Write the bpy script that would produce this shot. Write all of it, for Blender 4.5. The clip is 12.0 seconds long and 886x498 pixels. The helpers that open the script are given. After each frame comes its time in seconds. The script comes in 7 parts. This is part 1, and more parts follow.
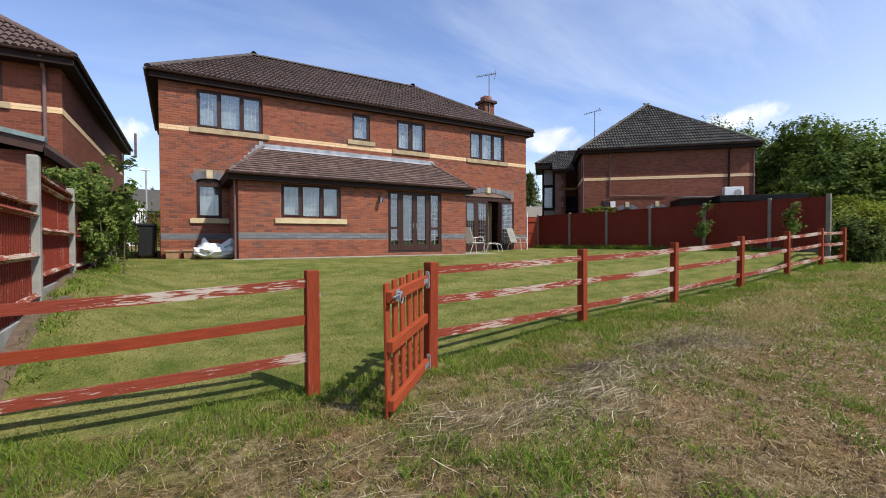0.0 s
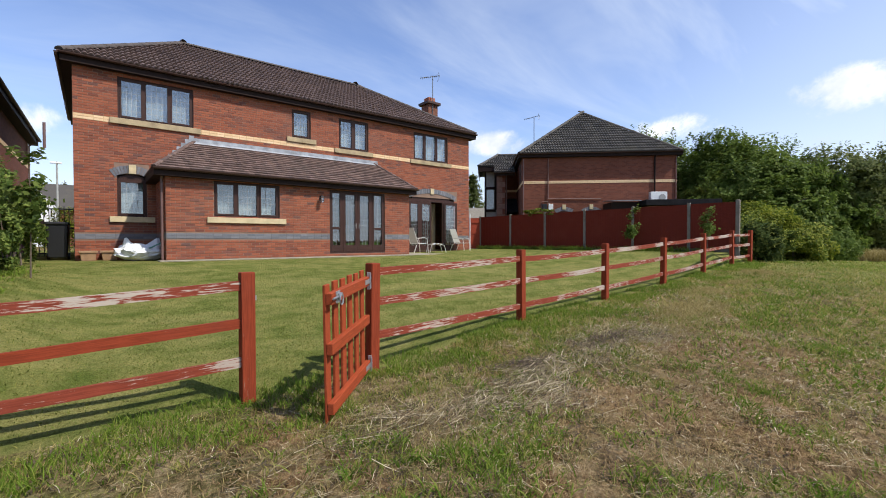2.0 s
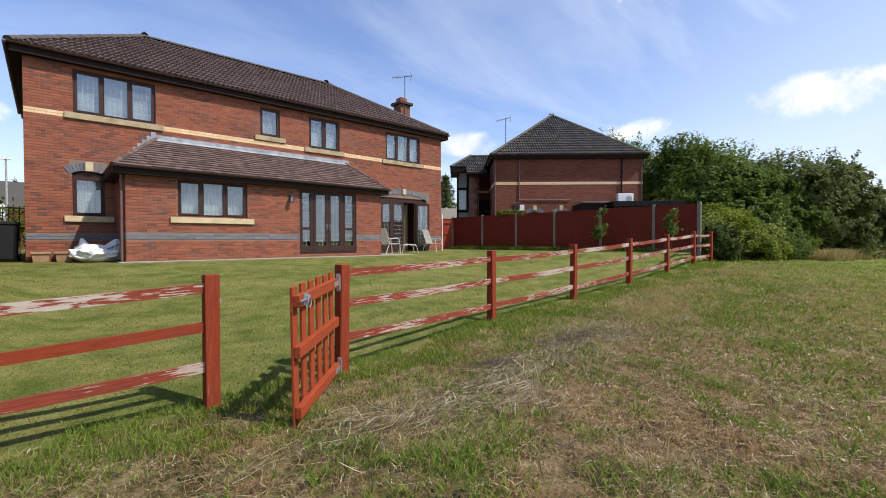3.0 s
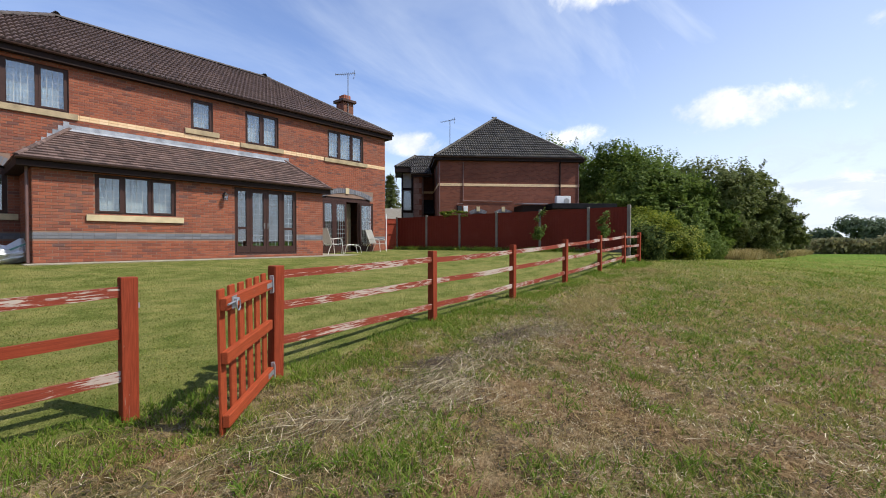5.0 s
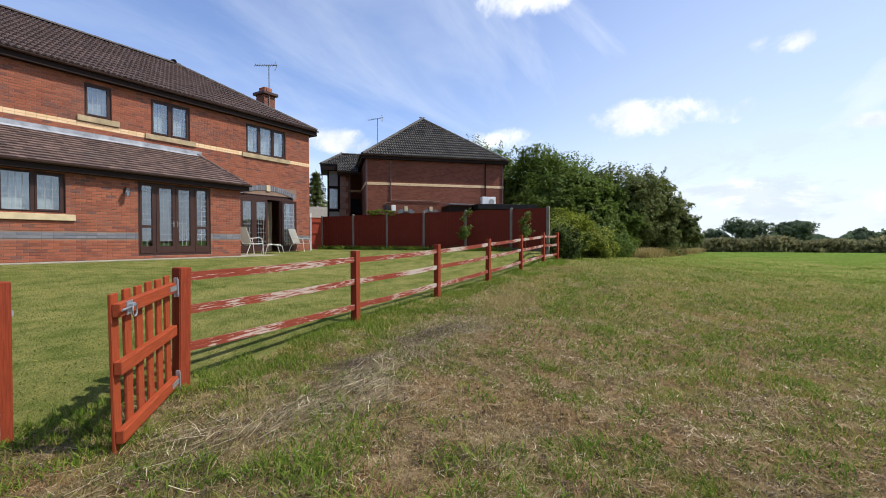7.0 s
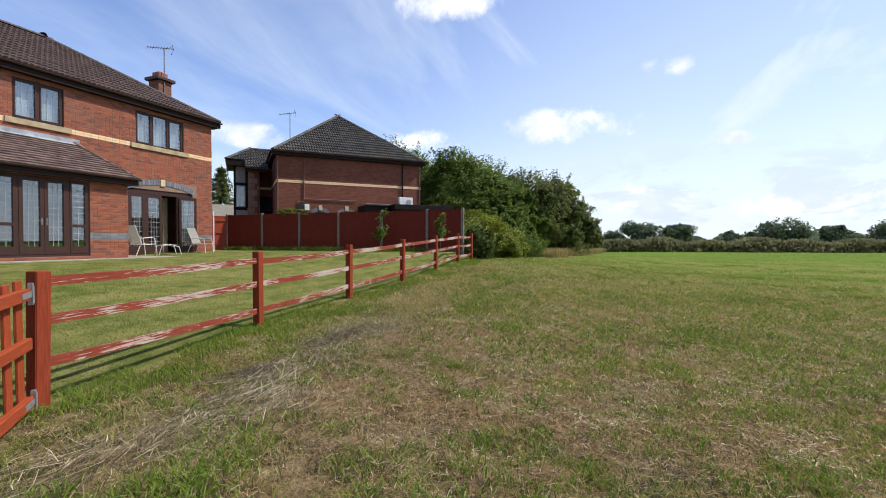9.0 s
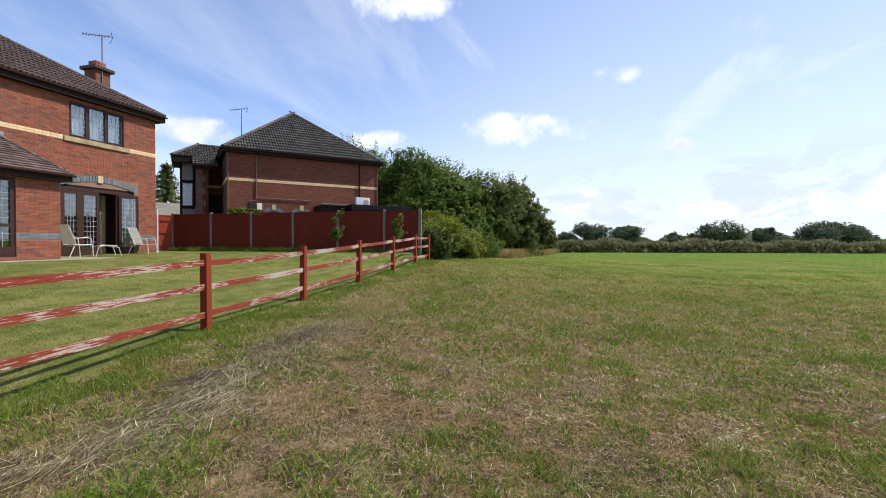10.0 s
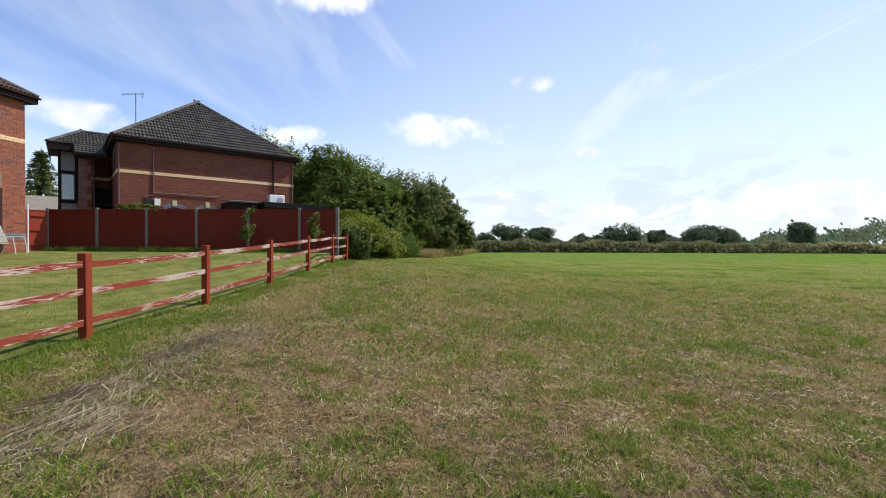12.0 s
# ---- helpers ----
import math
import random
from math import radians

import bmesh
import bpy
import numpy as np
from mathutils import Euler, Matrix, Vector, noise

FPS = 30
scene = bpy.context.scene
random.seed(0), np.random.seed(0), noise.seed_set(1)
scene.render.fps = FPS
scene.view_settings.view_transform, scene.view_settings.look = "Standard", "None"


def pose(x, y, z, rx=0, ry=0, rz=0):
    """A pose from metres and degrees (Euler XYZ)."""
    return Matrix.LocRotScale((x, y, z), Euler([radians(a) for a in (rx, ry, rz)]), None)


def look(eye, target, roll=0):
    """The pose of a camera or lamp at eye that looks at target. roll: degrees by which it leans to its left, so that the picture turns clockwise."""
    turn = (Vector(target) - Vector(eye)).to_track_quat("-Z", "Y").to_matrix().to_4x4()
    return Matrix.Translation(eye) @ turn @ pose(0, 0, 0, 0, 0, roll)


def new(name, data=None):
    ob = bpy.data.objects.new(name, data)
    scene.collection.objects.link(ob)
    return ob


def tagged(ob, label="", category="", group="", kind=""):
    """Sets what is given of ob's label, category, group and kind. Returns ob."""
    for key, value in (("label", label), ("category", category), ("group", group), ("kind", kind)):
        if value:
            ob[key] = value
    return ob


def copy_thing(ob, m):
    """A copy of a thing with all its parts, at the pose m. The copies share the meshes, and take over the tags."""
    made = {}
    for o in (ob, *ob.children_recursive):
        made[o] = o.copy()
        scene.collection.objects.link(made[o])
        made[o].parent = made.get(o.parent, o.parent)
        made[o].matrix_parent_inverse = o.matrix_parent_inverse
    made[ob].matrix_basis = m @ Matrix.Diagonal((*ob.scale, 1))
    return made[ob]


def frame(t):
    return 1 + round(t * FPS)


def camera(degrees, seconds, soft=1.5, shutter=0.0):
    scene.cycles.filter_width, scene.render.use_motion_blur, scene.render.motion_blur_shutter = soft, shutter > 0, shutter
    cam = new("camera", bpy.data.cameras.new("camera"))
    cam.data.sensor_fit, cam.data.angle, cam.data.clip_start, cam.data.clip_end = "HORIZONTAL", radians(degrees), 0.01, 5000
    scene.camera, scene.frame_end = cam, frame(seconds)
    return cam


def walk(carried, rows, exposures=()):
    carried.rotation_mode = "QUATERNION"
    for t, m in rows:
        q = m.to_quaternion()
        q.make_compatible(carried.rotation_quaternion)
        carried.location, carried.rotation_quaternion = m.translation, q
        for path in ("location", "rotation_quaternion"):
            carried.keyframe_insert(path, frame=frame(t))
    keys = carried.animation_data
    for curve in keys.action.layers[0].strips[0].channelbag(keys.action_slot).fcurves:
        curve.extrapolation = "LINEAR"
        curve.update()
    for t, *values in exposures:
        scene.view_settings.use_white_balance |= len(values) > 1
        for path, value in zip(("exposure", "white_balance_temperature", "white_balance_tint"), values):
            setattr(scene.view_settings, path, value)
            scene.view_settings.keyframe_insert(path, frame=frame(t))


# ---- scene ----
cam = camera(90.4, 12.0, 1.0)
PATH = [
    (0, (0.736, 0.723, 1.091), (1.744, 2.45, 1.052), -0.2),
    (0.5, (0.731, 0.716, 1.091), (1.793, 2.41, 1.051), -0.2),
    (1, (0.732, 0.705, 1.088), (1.847, 2.365, 1.05), -0.2),
    (1.5, (0.732, 0.688, 1.091), (1.898, 2.312, 1.054), -0.2),
    (2, (0.737, 0.678, 1.094), (1.955, 2.264, 1.057), -0.1),
    (2.5, (0.745, 0.67, 1.095), (2.014, 2.215, 1.058), -0.1),
    (3, (0.751, 0.652, 1.103), (2.064, 2.16, 1.067), -0.1),
    (5, (0.79, 0.587, 1.106), (2.278, 1.922, 1.071), -0.0),
    (5.5, (0.795, 0.55, 1.108), (2.33, 1.831, 1.073), -0.0),
    (6, (0.798, 0.535, 1.115), (2.382, 1.755, 1.079), -0.0),
    (6.5, (0.808, 0.51, 1.115), (2.442, 1.663, 1.078), -0.0),
    (7, (0.812, 0.482, 1.113), (2.494, 1.564, 1.075), 0.0),
    (9, (0.885, 0.371, 1.11), (2.735, 1.129, 1.075), 0.1),
    (9.5, (0.877, 0.348, 1.117), (2.761, 1.02, 1.084), 0.2),
    (10, (0.856, 0.324, 1.123), (2.77, 0.904, 1.091), 0.2),
    (10.5, (0.856, 0.307, 1.121), (2.795, 0.797, 1.091), 0.3),
    (11, (0.849, 0.273, 1.122), (2.806, 0.685, 1.091), 0.3),
    (11.5, (0.857, 0.244, 1.122), (2.83, 0.57, 1.093), 0.4),
    (12, (0.863, 0.218, 1.123), (2.849, 0.451, 1.093), 0.4),
]
walk(cam, [(t, look(eye, target, roll)) for t, eye, target, roll in PATH])

# ---- world, sun ----
SUN_AZ, SUN_EL = radians(28), radians(53)          # azimuth from -y towards +x
to_sun = Vector((math.sin(SUN_AZ) * math.cos(SUN_EL), -math.cos(SUN_AZ) * math.cos(SUN_EL), math.sin(SUN_EL)))
sun_data = bpy.data.lights.new("sun", "SUN")
sun_data.energy, sun_data.angle, sun_data.color = 4.3, radians(0.6), (1.0, 0.95, 0.87)
sun = new("sun", sun_data)
sun.matrix_world = look(to_sun * 60, (0, 0, 0))


scene.view_settings.exposure = 0.31


class Nodes:
    """Short way to write node trees."""

    def __init__(self, tree):
        self.tree = tree
        tree.nodes.clear()

    def add(self, kind, _in=None, **props):
        n = self.tree.nodes.new(kind)
        for k, v in props.items():
            setattr(n, k, v)
        for k, v in (_in or {}).items():
            if isinstance(v, bpy.types.NodeSocket):
                self.tree.links.new(v, n.inputs[k])
            else:
                n.inputs[k].default_value = v
        return n

    def ramp(self, fac, stops):
        n = self.add("ShaderNodeValToRGB", {0: fac})
        els = n.color_ramp.elements
        while len(els) < len(stops):
            els.new(0.5)
        for e, (p, c) in zip(els, stops):
            e.position, e.color = p, (*c, 1)
        return n.outputs[0]

    def mix(self, fac, a, b, blend="MIX"):
        n = self.add("ShaderNodeMix", data_type="RGBA", blend_type=blend)
        for k, v in ((0, fac), (6, a), (7, b)):
            if isinstance(v, bpy.types.NodeSocket):
                self.tree.links.new(v, n.inputs[k])
            else:
                n.inputs[k].default_value = v if k == 0 else (*v, 1)
        return n.outputs[2]

    def math(self, op, a, b=0.0, c=0.0, clamp=False):
        n = self.add("ShaderNodeMath", {0: a, 1: b, 2: c}, operation=op, use_clamp=clamp)
        return n.outputs[0]

    def span(self, v, a, b, lo=0.0, hi=1.0, kind="SMOOTHSTEP"):
        n = self.add("ShaderNodeMapRange", {0: v, 1: a, 2: b, 3: lo, 4: hi}, interpolation_type=kind)
        return n.outputs[0]

    def noise(self, scale, detail=4.0, rough=0.55, vec=None, distortion=0.0):
        n = self.add("ShaderNodeTexNoise", {"Scale": scale, "Detail": detail, "Roughness": rough, "Distortion": distortion})
        if vec is not None:
            self.tree.links.new(vec, n.inputs["Vector"])
        return n.outputs["Fac"]


world = bpy.data.worlds.new("world")
scene.world = world
world.use_nodes = True
w = Nodes(world.node_tree)
sky = w.add("ShaderNodeTexSky", sky_type="NISHITA", sun_disc=False, sun_elevation=SUN_EL, sun_rotation=math.pi - SUN_AZ,
            air_density=1.0, dust_density=0.3, ozone_density=4.5)
geo = w.add("ShaderNodeTexCoord").outputs["Generated"]
sep = w.add("ShaderNodeSeparateXYZ", {0: geo})
up = w.math("MAXIMUM", sep.outputs[2], 0.02)
# a flat cloud deck: the direction projected onto a plane overhead
plane = w.add("ShaderNodeCombineXYZ", {0: w.math("DIVIDE", sep.outputs[0], w.math("ADD", up, 0.12)),
                                       1: w.math("DIVIDE", sep.outputs[1], w.math("ADD", up, 0.12)), 2: 0.0}).outputs[0]
veil_n = w.noise(0.9, 6.0, 0.6, w.add("ShaderNodeMapping", {0: plane, "Scale": (0.55, 1.6, 1.0), "Rotation": (0, 0, 0.5)}).outputs[0], 0.6)
toward = w.math("ADD", w.math("MULTIPLY", sep.outputs[0], 0.75), w.math("MULTIPLY", sep.outputs[1], -0.66))
veil = w.math("MULTIPLY", w.span(veil_n, 0.36, 0.78), w.span(toward, -0.45, 0.75, 0.28, 0.95), clamp=True)
haze = w.math("MULTIPLY", w.span(toward, 0.05, 0.8, 0.0, 0.68), w.span(sep.outputs[2], 0.0, 0.6, 1.0, 0.35), clamp=True)
veil = w.math("MAXIMUM", veil, haze)
# heaps of cumulus: direction of the heart, half width, half height, all as parts of the unit sphere
CUMULUS = [((0.963, 0.114, 0.245), 0.150, 0.040), ((0.940, -0.069, 0.333), 0.050, 0.026), ((0.825, 0.330, 0.476), 0.100, 0.032),
           ((0.669, 0.709, 0.213), 0.082, 0.030), ((0.881, 0.419, 0.218), 0.100, 0.030), ((0.836, -0.541, 0.097), 0.100, 0.022),
           ((-0.091, 0.972, 0.200), 0.045, 0.028), ((0.997, -0.005, 0.078), 0.170, 0.040), ((0.946, -0.315, 0.068), 0.190, 0.030),
           ((0.829, -0.554, 0.070), 0.150, 0.035), ((0.963, -0.190, 0.192), 0.030, 0.014), ((0.60, -0.78, 0.12), 0.22, 0.05),
           ((-0.3, -0.8, 0.4), 0.3, 0.12), ((-0.8, 0.2, 0.35), 0.3, 0.1), ((0.3, -0.75, 0.55), 0.25, 0.12)]
puff = w.math("ADD", w.math("MULTIPLY", w.noise(6.5, 8.0, 0.66, geo, 0.5), 0.62), w.math("MULTIPLY", w.noise(21.0, 6.0, 0.6, geo), 0.38))
fine = w.math("MULTIPLY", w.math("SUBTRACT", puff, 0.5), 6.0)
cover = None
for (cx, cy, cz), half_w, half_h in CUMULUS:
    c = Vector((cx, cy, cz)).normalized()
    side = Vector((c.y, -c.x, 0)).normalized()
    top = side.cross(c)
    a = w.add("ShaderNodeVectorMath", {0: geo, 1: side / half_w}, operation="DOT_PRODUCT").outputs["Value"]
    d = w.add("ShaderNodeVectorMath", {0: w.add("ShaderNodeVectorMath", {0: geo, 1: c}, operation="SUBTRACT").outputs[0],
                                       1: top / half_h}, operation="DOT_PRODUCT").outputs["Value"]
    f = w.add("ShaderNodeVectorMath", {0: geo, 1: c}, operation="DOT_PRODUCT").outputs["Value"]
    r = w.math("ADD", w.math("MULTIPLY", a, a), w.math("MULTIPLY", d, d))
    m = w.math("MULTIPLY", w.span(w.math("SUBTRACT", r, fine), -0.25, 1.0, 1.0, 0.0), w.math("GREATER_THAN", f, 0.2))
    cover = m if cover is None else w.math("MAXIMUM", cover, m)
sky_col = w.add("ShaderNodeVectorMath", {0: sky.outputs[0], "Scale": 0.15}, operation="SCALE").outputs[0]
shade = w.ramp(w.noise(8.0, 5.0, 0.6, geo), [(0.35, (0.70, 0.75, 0.84)), (0.58, (1.02, 1.02, 1.02))])
sky_col = w.mix(1.0, sky_col, (1.18, 1.06, 1.12), "MULTIPLY")
col = w.mix(w.math("MULTIPLY", veil, 0.85), sky_col, (0.74, 0.82, 0.93))
col = w.mix(w.span(sep.outputs[2], 0.0, 0.26, 0.75, 0.0), col, (0.70, 0.78, 0.90))
col = w.mix(w.math("MULTIPLY", cover, 0.95), col, shade)
# a low bank of broken cloud with blue-grey undersides
bank = w.noise(8.0, 8.0, 0.64, w.add("ShaderNodeMapping", {0: geo, "Scale": (1.0, 1.0, 2.4)}).outputs[0], 0.5)
low = w.math("MULTIPLY", w.span(sep.outputs[2], 0.0, 0.05), w.span(sep.outputs[2], 0.11, 0.24, 1.0, 0.0))
low = w.math("MULTIPLY", low, w.span(toward, 0.2, 0.7))
col = w.mix(w.math("MULTIPLY", low, w.span(bank, 0.46, 0.60, 0.0, 0.75)), col, (0.60, 0.69, 0.82))
w.add("ShaderNodeOutputWorld", {0: w.add("ShaderNodeBackground", {0: col, 1: 1.0}).outputs[0]})


# ---- materials ----
def material(name):
    m = bpy.data.materials.new(name)
    m.use_nodes = True
    return m, Nodes(m.node_tree)


def finish(n, color, rough=0.8, metal=0.0, bump=None, strength=0.3, dist=0.01, spec=0.5, **more):
    p = n.add("ShaderNodeBsdfPrincipled", {"Metallic": metal, "Specular IOR Level": spec})
    for k, v in (("Base Color", color), ("Roughness", rough)):
        if isinstance(v, bpy.types.NodeSocket):
            n.tree.links.new(v, p.inputs[k])
        else:
            p.inputs[k].default_value = (*v, 1) if k == "Base Color" else v
    for k, v in more.items():
        p.inputs[k.replace("_", " ")].default_value = v
    if bump is not None:
        b = n.add("ShaderNodeBump", {"Height": bump, "Strength": strength, "Distance": dist})
        n.tree.links.new(b.outputs[0], p.inputs["Normal"])
    n.add("ShaderNodeOutputMaterial", {0: p.outputs[0]})


def plain(name, color, rough=0.6, metal=0.0, vary=0.25, scale=6.0, strength=0.15, spec=0.5):
    """A painted, moulded or cast surface with soft mottling and grain."""
    m, n = material(name)
    at = n.add("ShaderNodeTexCoord").outputs["Object"]
    big, small = n.noise(scale, 3, 0.5, at), n.noise(scale * 14, 4, 0.6, at)
    k = n.math("ADD", n.math("MULTIPLY", big, 0.65), n.math("MULTIPLY", small, 0.35))
    lo, hi = [c * (1 - vary) for c in color], [min(1, c * (1 + vary)) for c in color]
    finish(n, n.ramp(k, [(0.3, lo), (0.7, hi)]), rough, metal, small, strength, 0.004, spec)
    return m


def pieces(name, stops, rough=0.85, by_object=False, scale=9.0, stain=0.35, stain_color=(0.10, 0.09, 0.085), strength=0.4):
    """Bricks, tiles, boards: each piece its own tint, with grain and stains over many pieces."""
    m, n = material(name)
    at = n.add("ShaderNodeNewGeometry")
    pos = at.outputs["Position"]
    rnd = n.add("ShaderNodeObjectInfo").outputs["Random"] if by_object else at.outputs["Random Per Island"]
    base = n.ramp(rnd, stops)
    grain = n.noise(scale * 9, 5, 0.65, pos)
    base = n.mix(0.55, base, n.ramp(grain, [(0.25, (0.25, 0.25, 0.25)), (0.75, (0.80, 0.80, 0.80))]), "SOFT_LIGHT")
    patch = n.span(n.noise(0.9, 5, 0.6, pos), 0.50, 0.75, 0.0, stain)
    finish(n, n.mix(patch, base, stain_color), rough, 0, grain, strength, 0.004, 0.35)
    return m


RED = [(0.0, (0.150, 0.052, 0.036)), (0.10, (0.210, 0.064, 0.036)), (0.4, (0.258, 0.080, 0.042)), (0.8, (0.305, 0.098, 0.051)), (0.92, (0.205, 0.072, 0.046)), (1.0, (0.125, 0.060, 0.050))]
M_BRICK = pieces("red_brick", RED, 0.9)
M_BRICK_ONE = pieces("red_brick_single", RED, 0.9, by_object=True)
M_BLUE = pieces("blue_brick", [(0, (0.12, 0.125, 0.14)), (1, (0.19, 0.19, 0.205))], 0.8)
M_BUFF = pieces("buff_brick", [(0, (0.66, 0.45, 0.25)), (1, (0.76, 0.55, 0.34))], 0.85, stain=0.1)
M_BUFF_JOINT = plain("pale_buff_mortar", (0.56, 0.38, 0.21), 0.95, vary=0.15, scale=4)
M_BLUE_JOINT = plain("grey_blue_mortar", (0.15, 0.145, 0.15), 0.95, vary=0.2, scale=4)
M_MORTAR = plain("mortar", (0.225, 0.145, 0.105), 0.95, vary=0.2, scale=3)
M_TILE = pieces("brown_roof_tile", [(0, (0.088, 0.059, 0.051)), (0.5, (0.110, 0.073, 0.062)), (1, (0.132, 0.088, 0.075))], 0.75, stain=0.22, stain_color=(0.075, 0.062, 0.05))
M_TILE_ONE = pieces("brown_roof_tile_single", [(0, (0.088, 0.059, 0.051)), (0.5, (0.110, 0.073, 0.062)), (1, (0.132, 0.088, 0.075))], 0.75, True, stain=0.22, stain_color=(0.075, 0.062, 0.05))
M_TILE_GREY = pieces("grey_roof_tile", [(0, (0.050, 0.045, 0.040)), (1, (0.095, 0.085, 0.072))], 0.8, stain=0.5, stain_color=(0.10, 0.09, 0.06))
M_PLAIN_TILE = pieces("plain_clay_tile", [(0, (0.072, 0.047, 0.040)), (0.5, (0.118, 0.076, 0.063)), (1, (0.172, 0.112, 0.092))], 0.8, stain=0.55, stain_color=(0.085, 0.068, 0.058))
M_CAP = plain("dark_ridge_tile", (0.072, 0.058, 0.052), 0.85, 0, 0.35, 5)
M_LEAD = plain("lead", (0.27, 0.285, 0.31), 0.6, 0.0, 0.5, 4)
M_UPVC = plain("brown_upvc", (0.046, 0.021, 0.016), 0.5, 0, 0.2, spec=0.25)
M_FASCIA = plain("dark_fascia", (0.020, 0.011, 0.009), 0.65, 0, 0.2, spec=0.15)
M_GUTTER = plain("brown_gutter", (0.062, 0.032, 0.025), 0.5, 0, 0.2, spec=0.25)
M_SILL = plain("buff_stone", (0.52, 0.42, 0.25), 0.85, 0, 0.22, 5)
M_SILL_UP = plain("weathered_buff_stone", (0.36, 0.28, 0.165), 0.9, 0, 0.35, 4)
M_WHITE = plain("white_paint", (0.72, 0.72, 0.70), 0.5, 0, 0.1)
M_CURTAIN = plain("net_curtain", (0.33, 0.345, 0.33), 0.9, 0, 0.25, 3)
M_CAME = plain("lead_came", (0.36, 0.375, 0.375), 0.5, 0.0, 0.15)
M_POST_GREY = plain("weathered_concrete_post", (0.185, 0.165, 0.130), 0.95, 0, 0.35, 5, 0.4)
M_CURTAIN_WARM = plain("beige_curtain", (0.50, 0.41, 0.27), 0.9, 0, 0.15, 5)
M_QUOIN = plain("reddish_quoin_stone", (0.22, 0.125, 0.095), 0.9, 0, 0.3, 5)
M_CONCRETE = plain("concrete", (0.27, 0.265, 0.235), 0.95, 0, 0.35, 5, 0.4)
M_PATIO = plain("paving", (0.27, 0.24, 0.18), 0.95, 0, 0.3, 4, 0.4)
M_INSIDE = plain("inside_wall", (0.30, 0.27, 0.22), 0.9, 0, 0.1)
M_CARPET = plain("carpet", (0.12, 0.10, 0.08), 1.0, 0, 0.2)
M_STEEL = plain("galvanised_steel", (0.36, 0.37, 0.38), 0.5, 0.7, 0.25, 20)
M_AERIAL = plain("weathered_aluminium", (0.16, 0.165, 0.17), 0.5, 0.3, 0.2)
M_BLACK = plain("black_iron", (0.012, 0.012, 0.013), 0.45, 0.2, 0.3)
M_POT = plain("terracotta", (0.30, 0.095, 0.05), 0.9, 0, 0.25)
M_TUB = plain("buff_tub", (0.33, 0.20, 0.11), 0.8, 0, 0.25)
M_SACK = plain("white_woven_sack", (0.74, 0.75, 0.76), 0.55, 0, 0.12, 8, 0.3)
M_SACK_GREEN = plain("green_print", (0.16, 0.36, 0.30), 0.6, 0, 0.2)
M_SLING = plain("grey_sling_cloth", (0.50, 0.49, 0.44), 0.85, 0, 0.15, 30)
M_CHAIR = plain("cream_metal", (0.60, 0.58, 0.53), 0.4, 0, 0.1)
M_BIN = plain("black_plastic", (0.010, 0.010, 0.011), 0.5, 0, 0.3)
M_TEAL = plain("verdigris_verge", (0.17, 0.22, 0.215), 0.8, 0, 0.3)
M_FELT = plain("roofing_felt", (0.022, 0.021, 0.022), 0.95, 0, 0.3, spec=0.0)
M_PIPE = plain("brown_pipe", (0.15, 0.085, 0.075), 0.45, 0, 0.15)
M_RENDER = plain("grey_render", (0.33, 0.33, 0.31), 0.95, 0, 0.2)
M_BARK = plain("bark", (0.11, 0.085, 0.06), 0.95, 0, 0.4, 9, 0.6)
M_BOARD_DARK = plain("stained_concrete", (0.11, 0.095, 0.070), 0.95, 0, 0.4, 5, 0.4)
M_SOIL = plain("soil", (0.11, 0.075, 0.048), 1.0, 0, 0.5, 14, 0.8)


def glass():
    m, n = material("window_glass")
    clear = n.add("ShaderNodeBsdfTransparent", {0: (0.80, 0.86, 0.88, 1)})
    shine = n.add("ShaderNodeBsdfGlossy", {0: (0.92, 0.96, 1.0, 1), "Roughness": 0.015})
    f = n.span(n.add("ShaderNodeFresnel", {0: 1.5}).outputs[0], 0.0, 1.0, 0.10, 1.0, "LINEAR")
    n.add("ShaderNodeOutputMaterial", {0: n.add("ShaderNodeMixShader", {0: f, 1: clear.outputs[0], 2: shine.outputs[0]}).outputs[0]})
    return m


M_GLASS = glass()


def brick_texture(name, tint, scale_from="uv"):
    """Brickwork for walls too far off to tell one brick from the next."""
    m, n = material(name)
    at = n.add("ShaderNodeTexCoord").outputs["UV"]
    t = n.add("ShaderNodeTexBrick", {"Vector": at, "Scale": 1.0, "Mortar Size": 0.006, "Brick Width": 0.225, "Row Height": 0.075, "Bias": -0.1,
                                     "Color1": (*[c * 0.78 for c in tint], 1), "Color2": (*[c * 1.2 for c in tint], 1), "Mortar": (*[c * 0.8 + 0.035 for c in tint], 1)})
    big = n.noise(0.7, 5, 0.6, at)
    c = n.mix(n.span(big, 0.42, 0.75, 0.0, 0.5), t.outputs[0], [c * 0.6 for c in tint])
    finish(n, c, 0.92, 0, t.outputs["Fac"], -0.4, 0.006, 0.3)
    return m


M_BRICK_FAR = brick_texture("far_red_brick", (0.175, 0.058, 0.033))
M_BRICK_LEFT = brick_texture("neighbour_red_brick", (0.185, 0.056, 0.030))
M_BRICK_STACK = brick_texture("chimney_brick", (0.17, 0.068, 0.042))


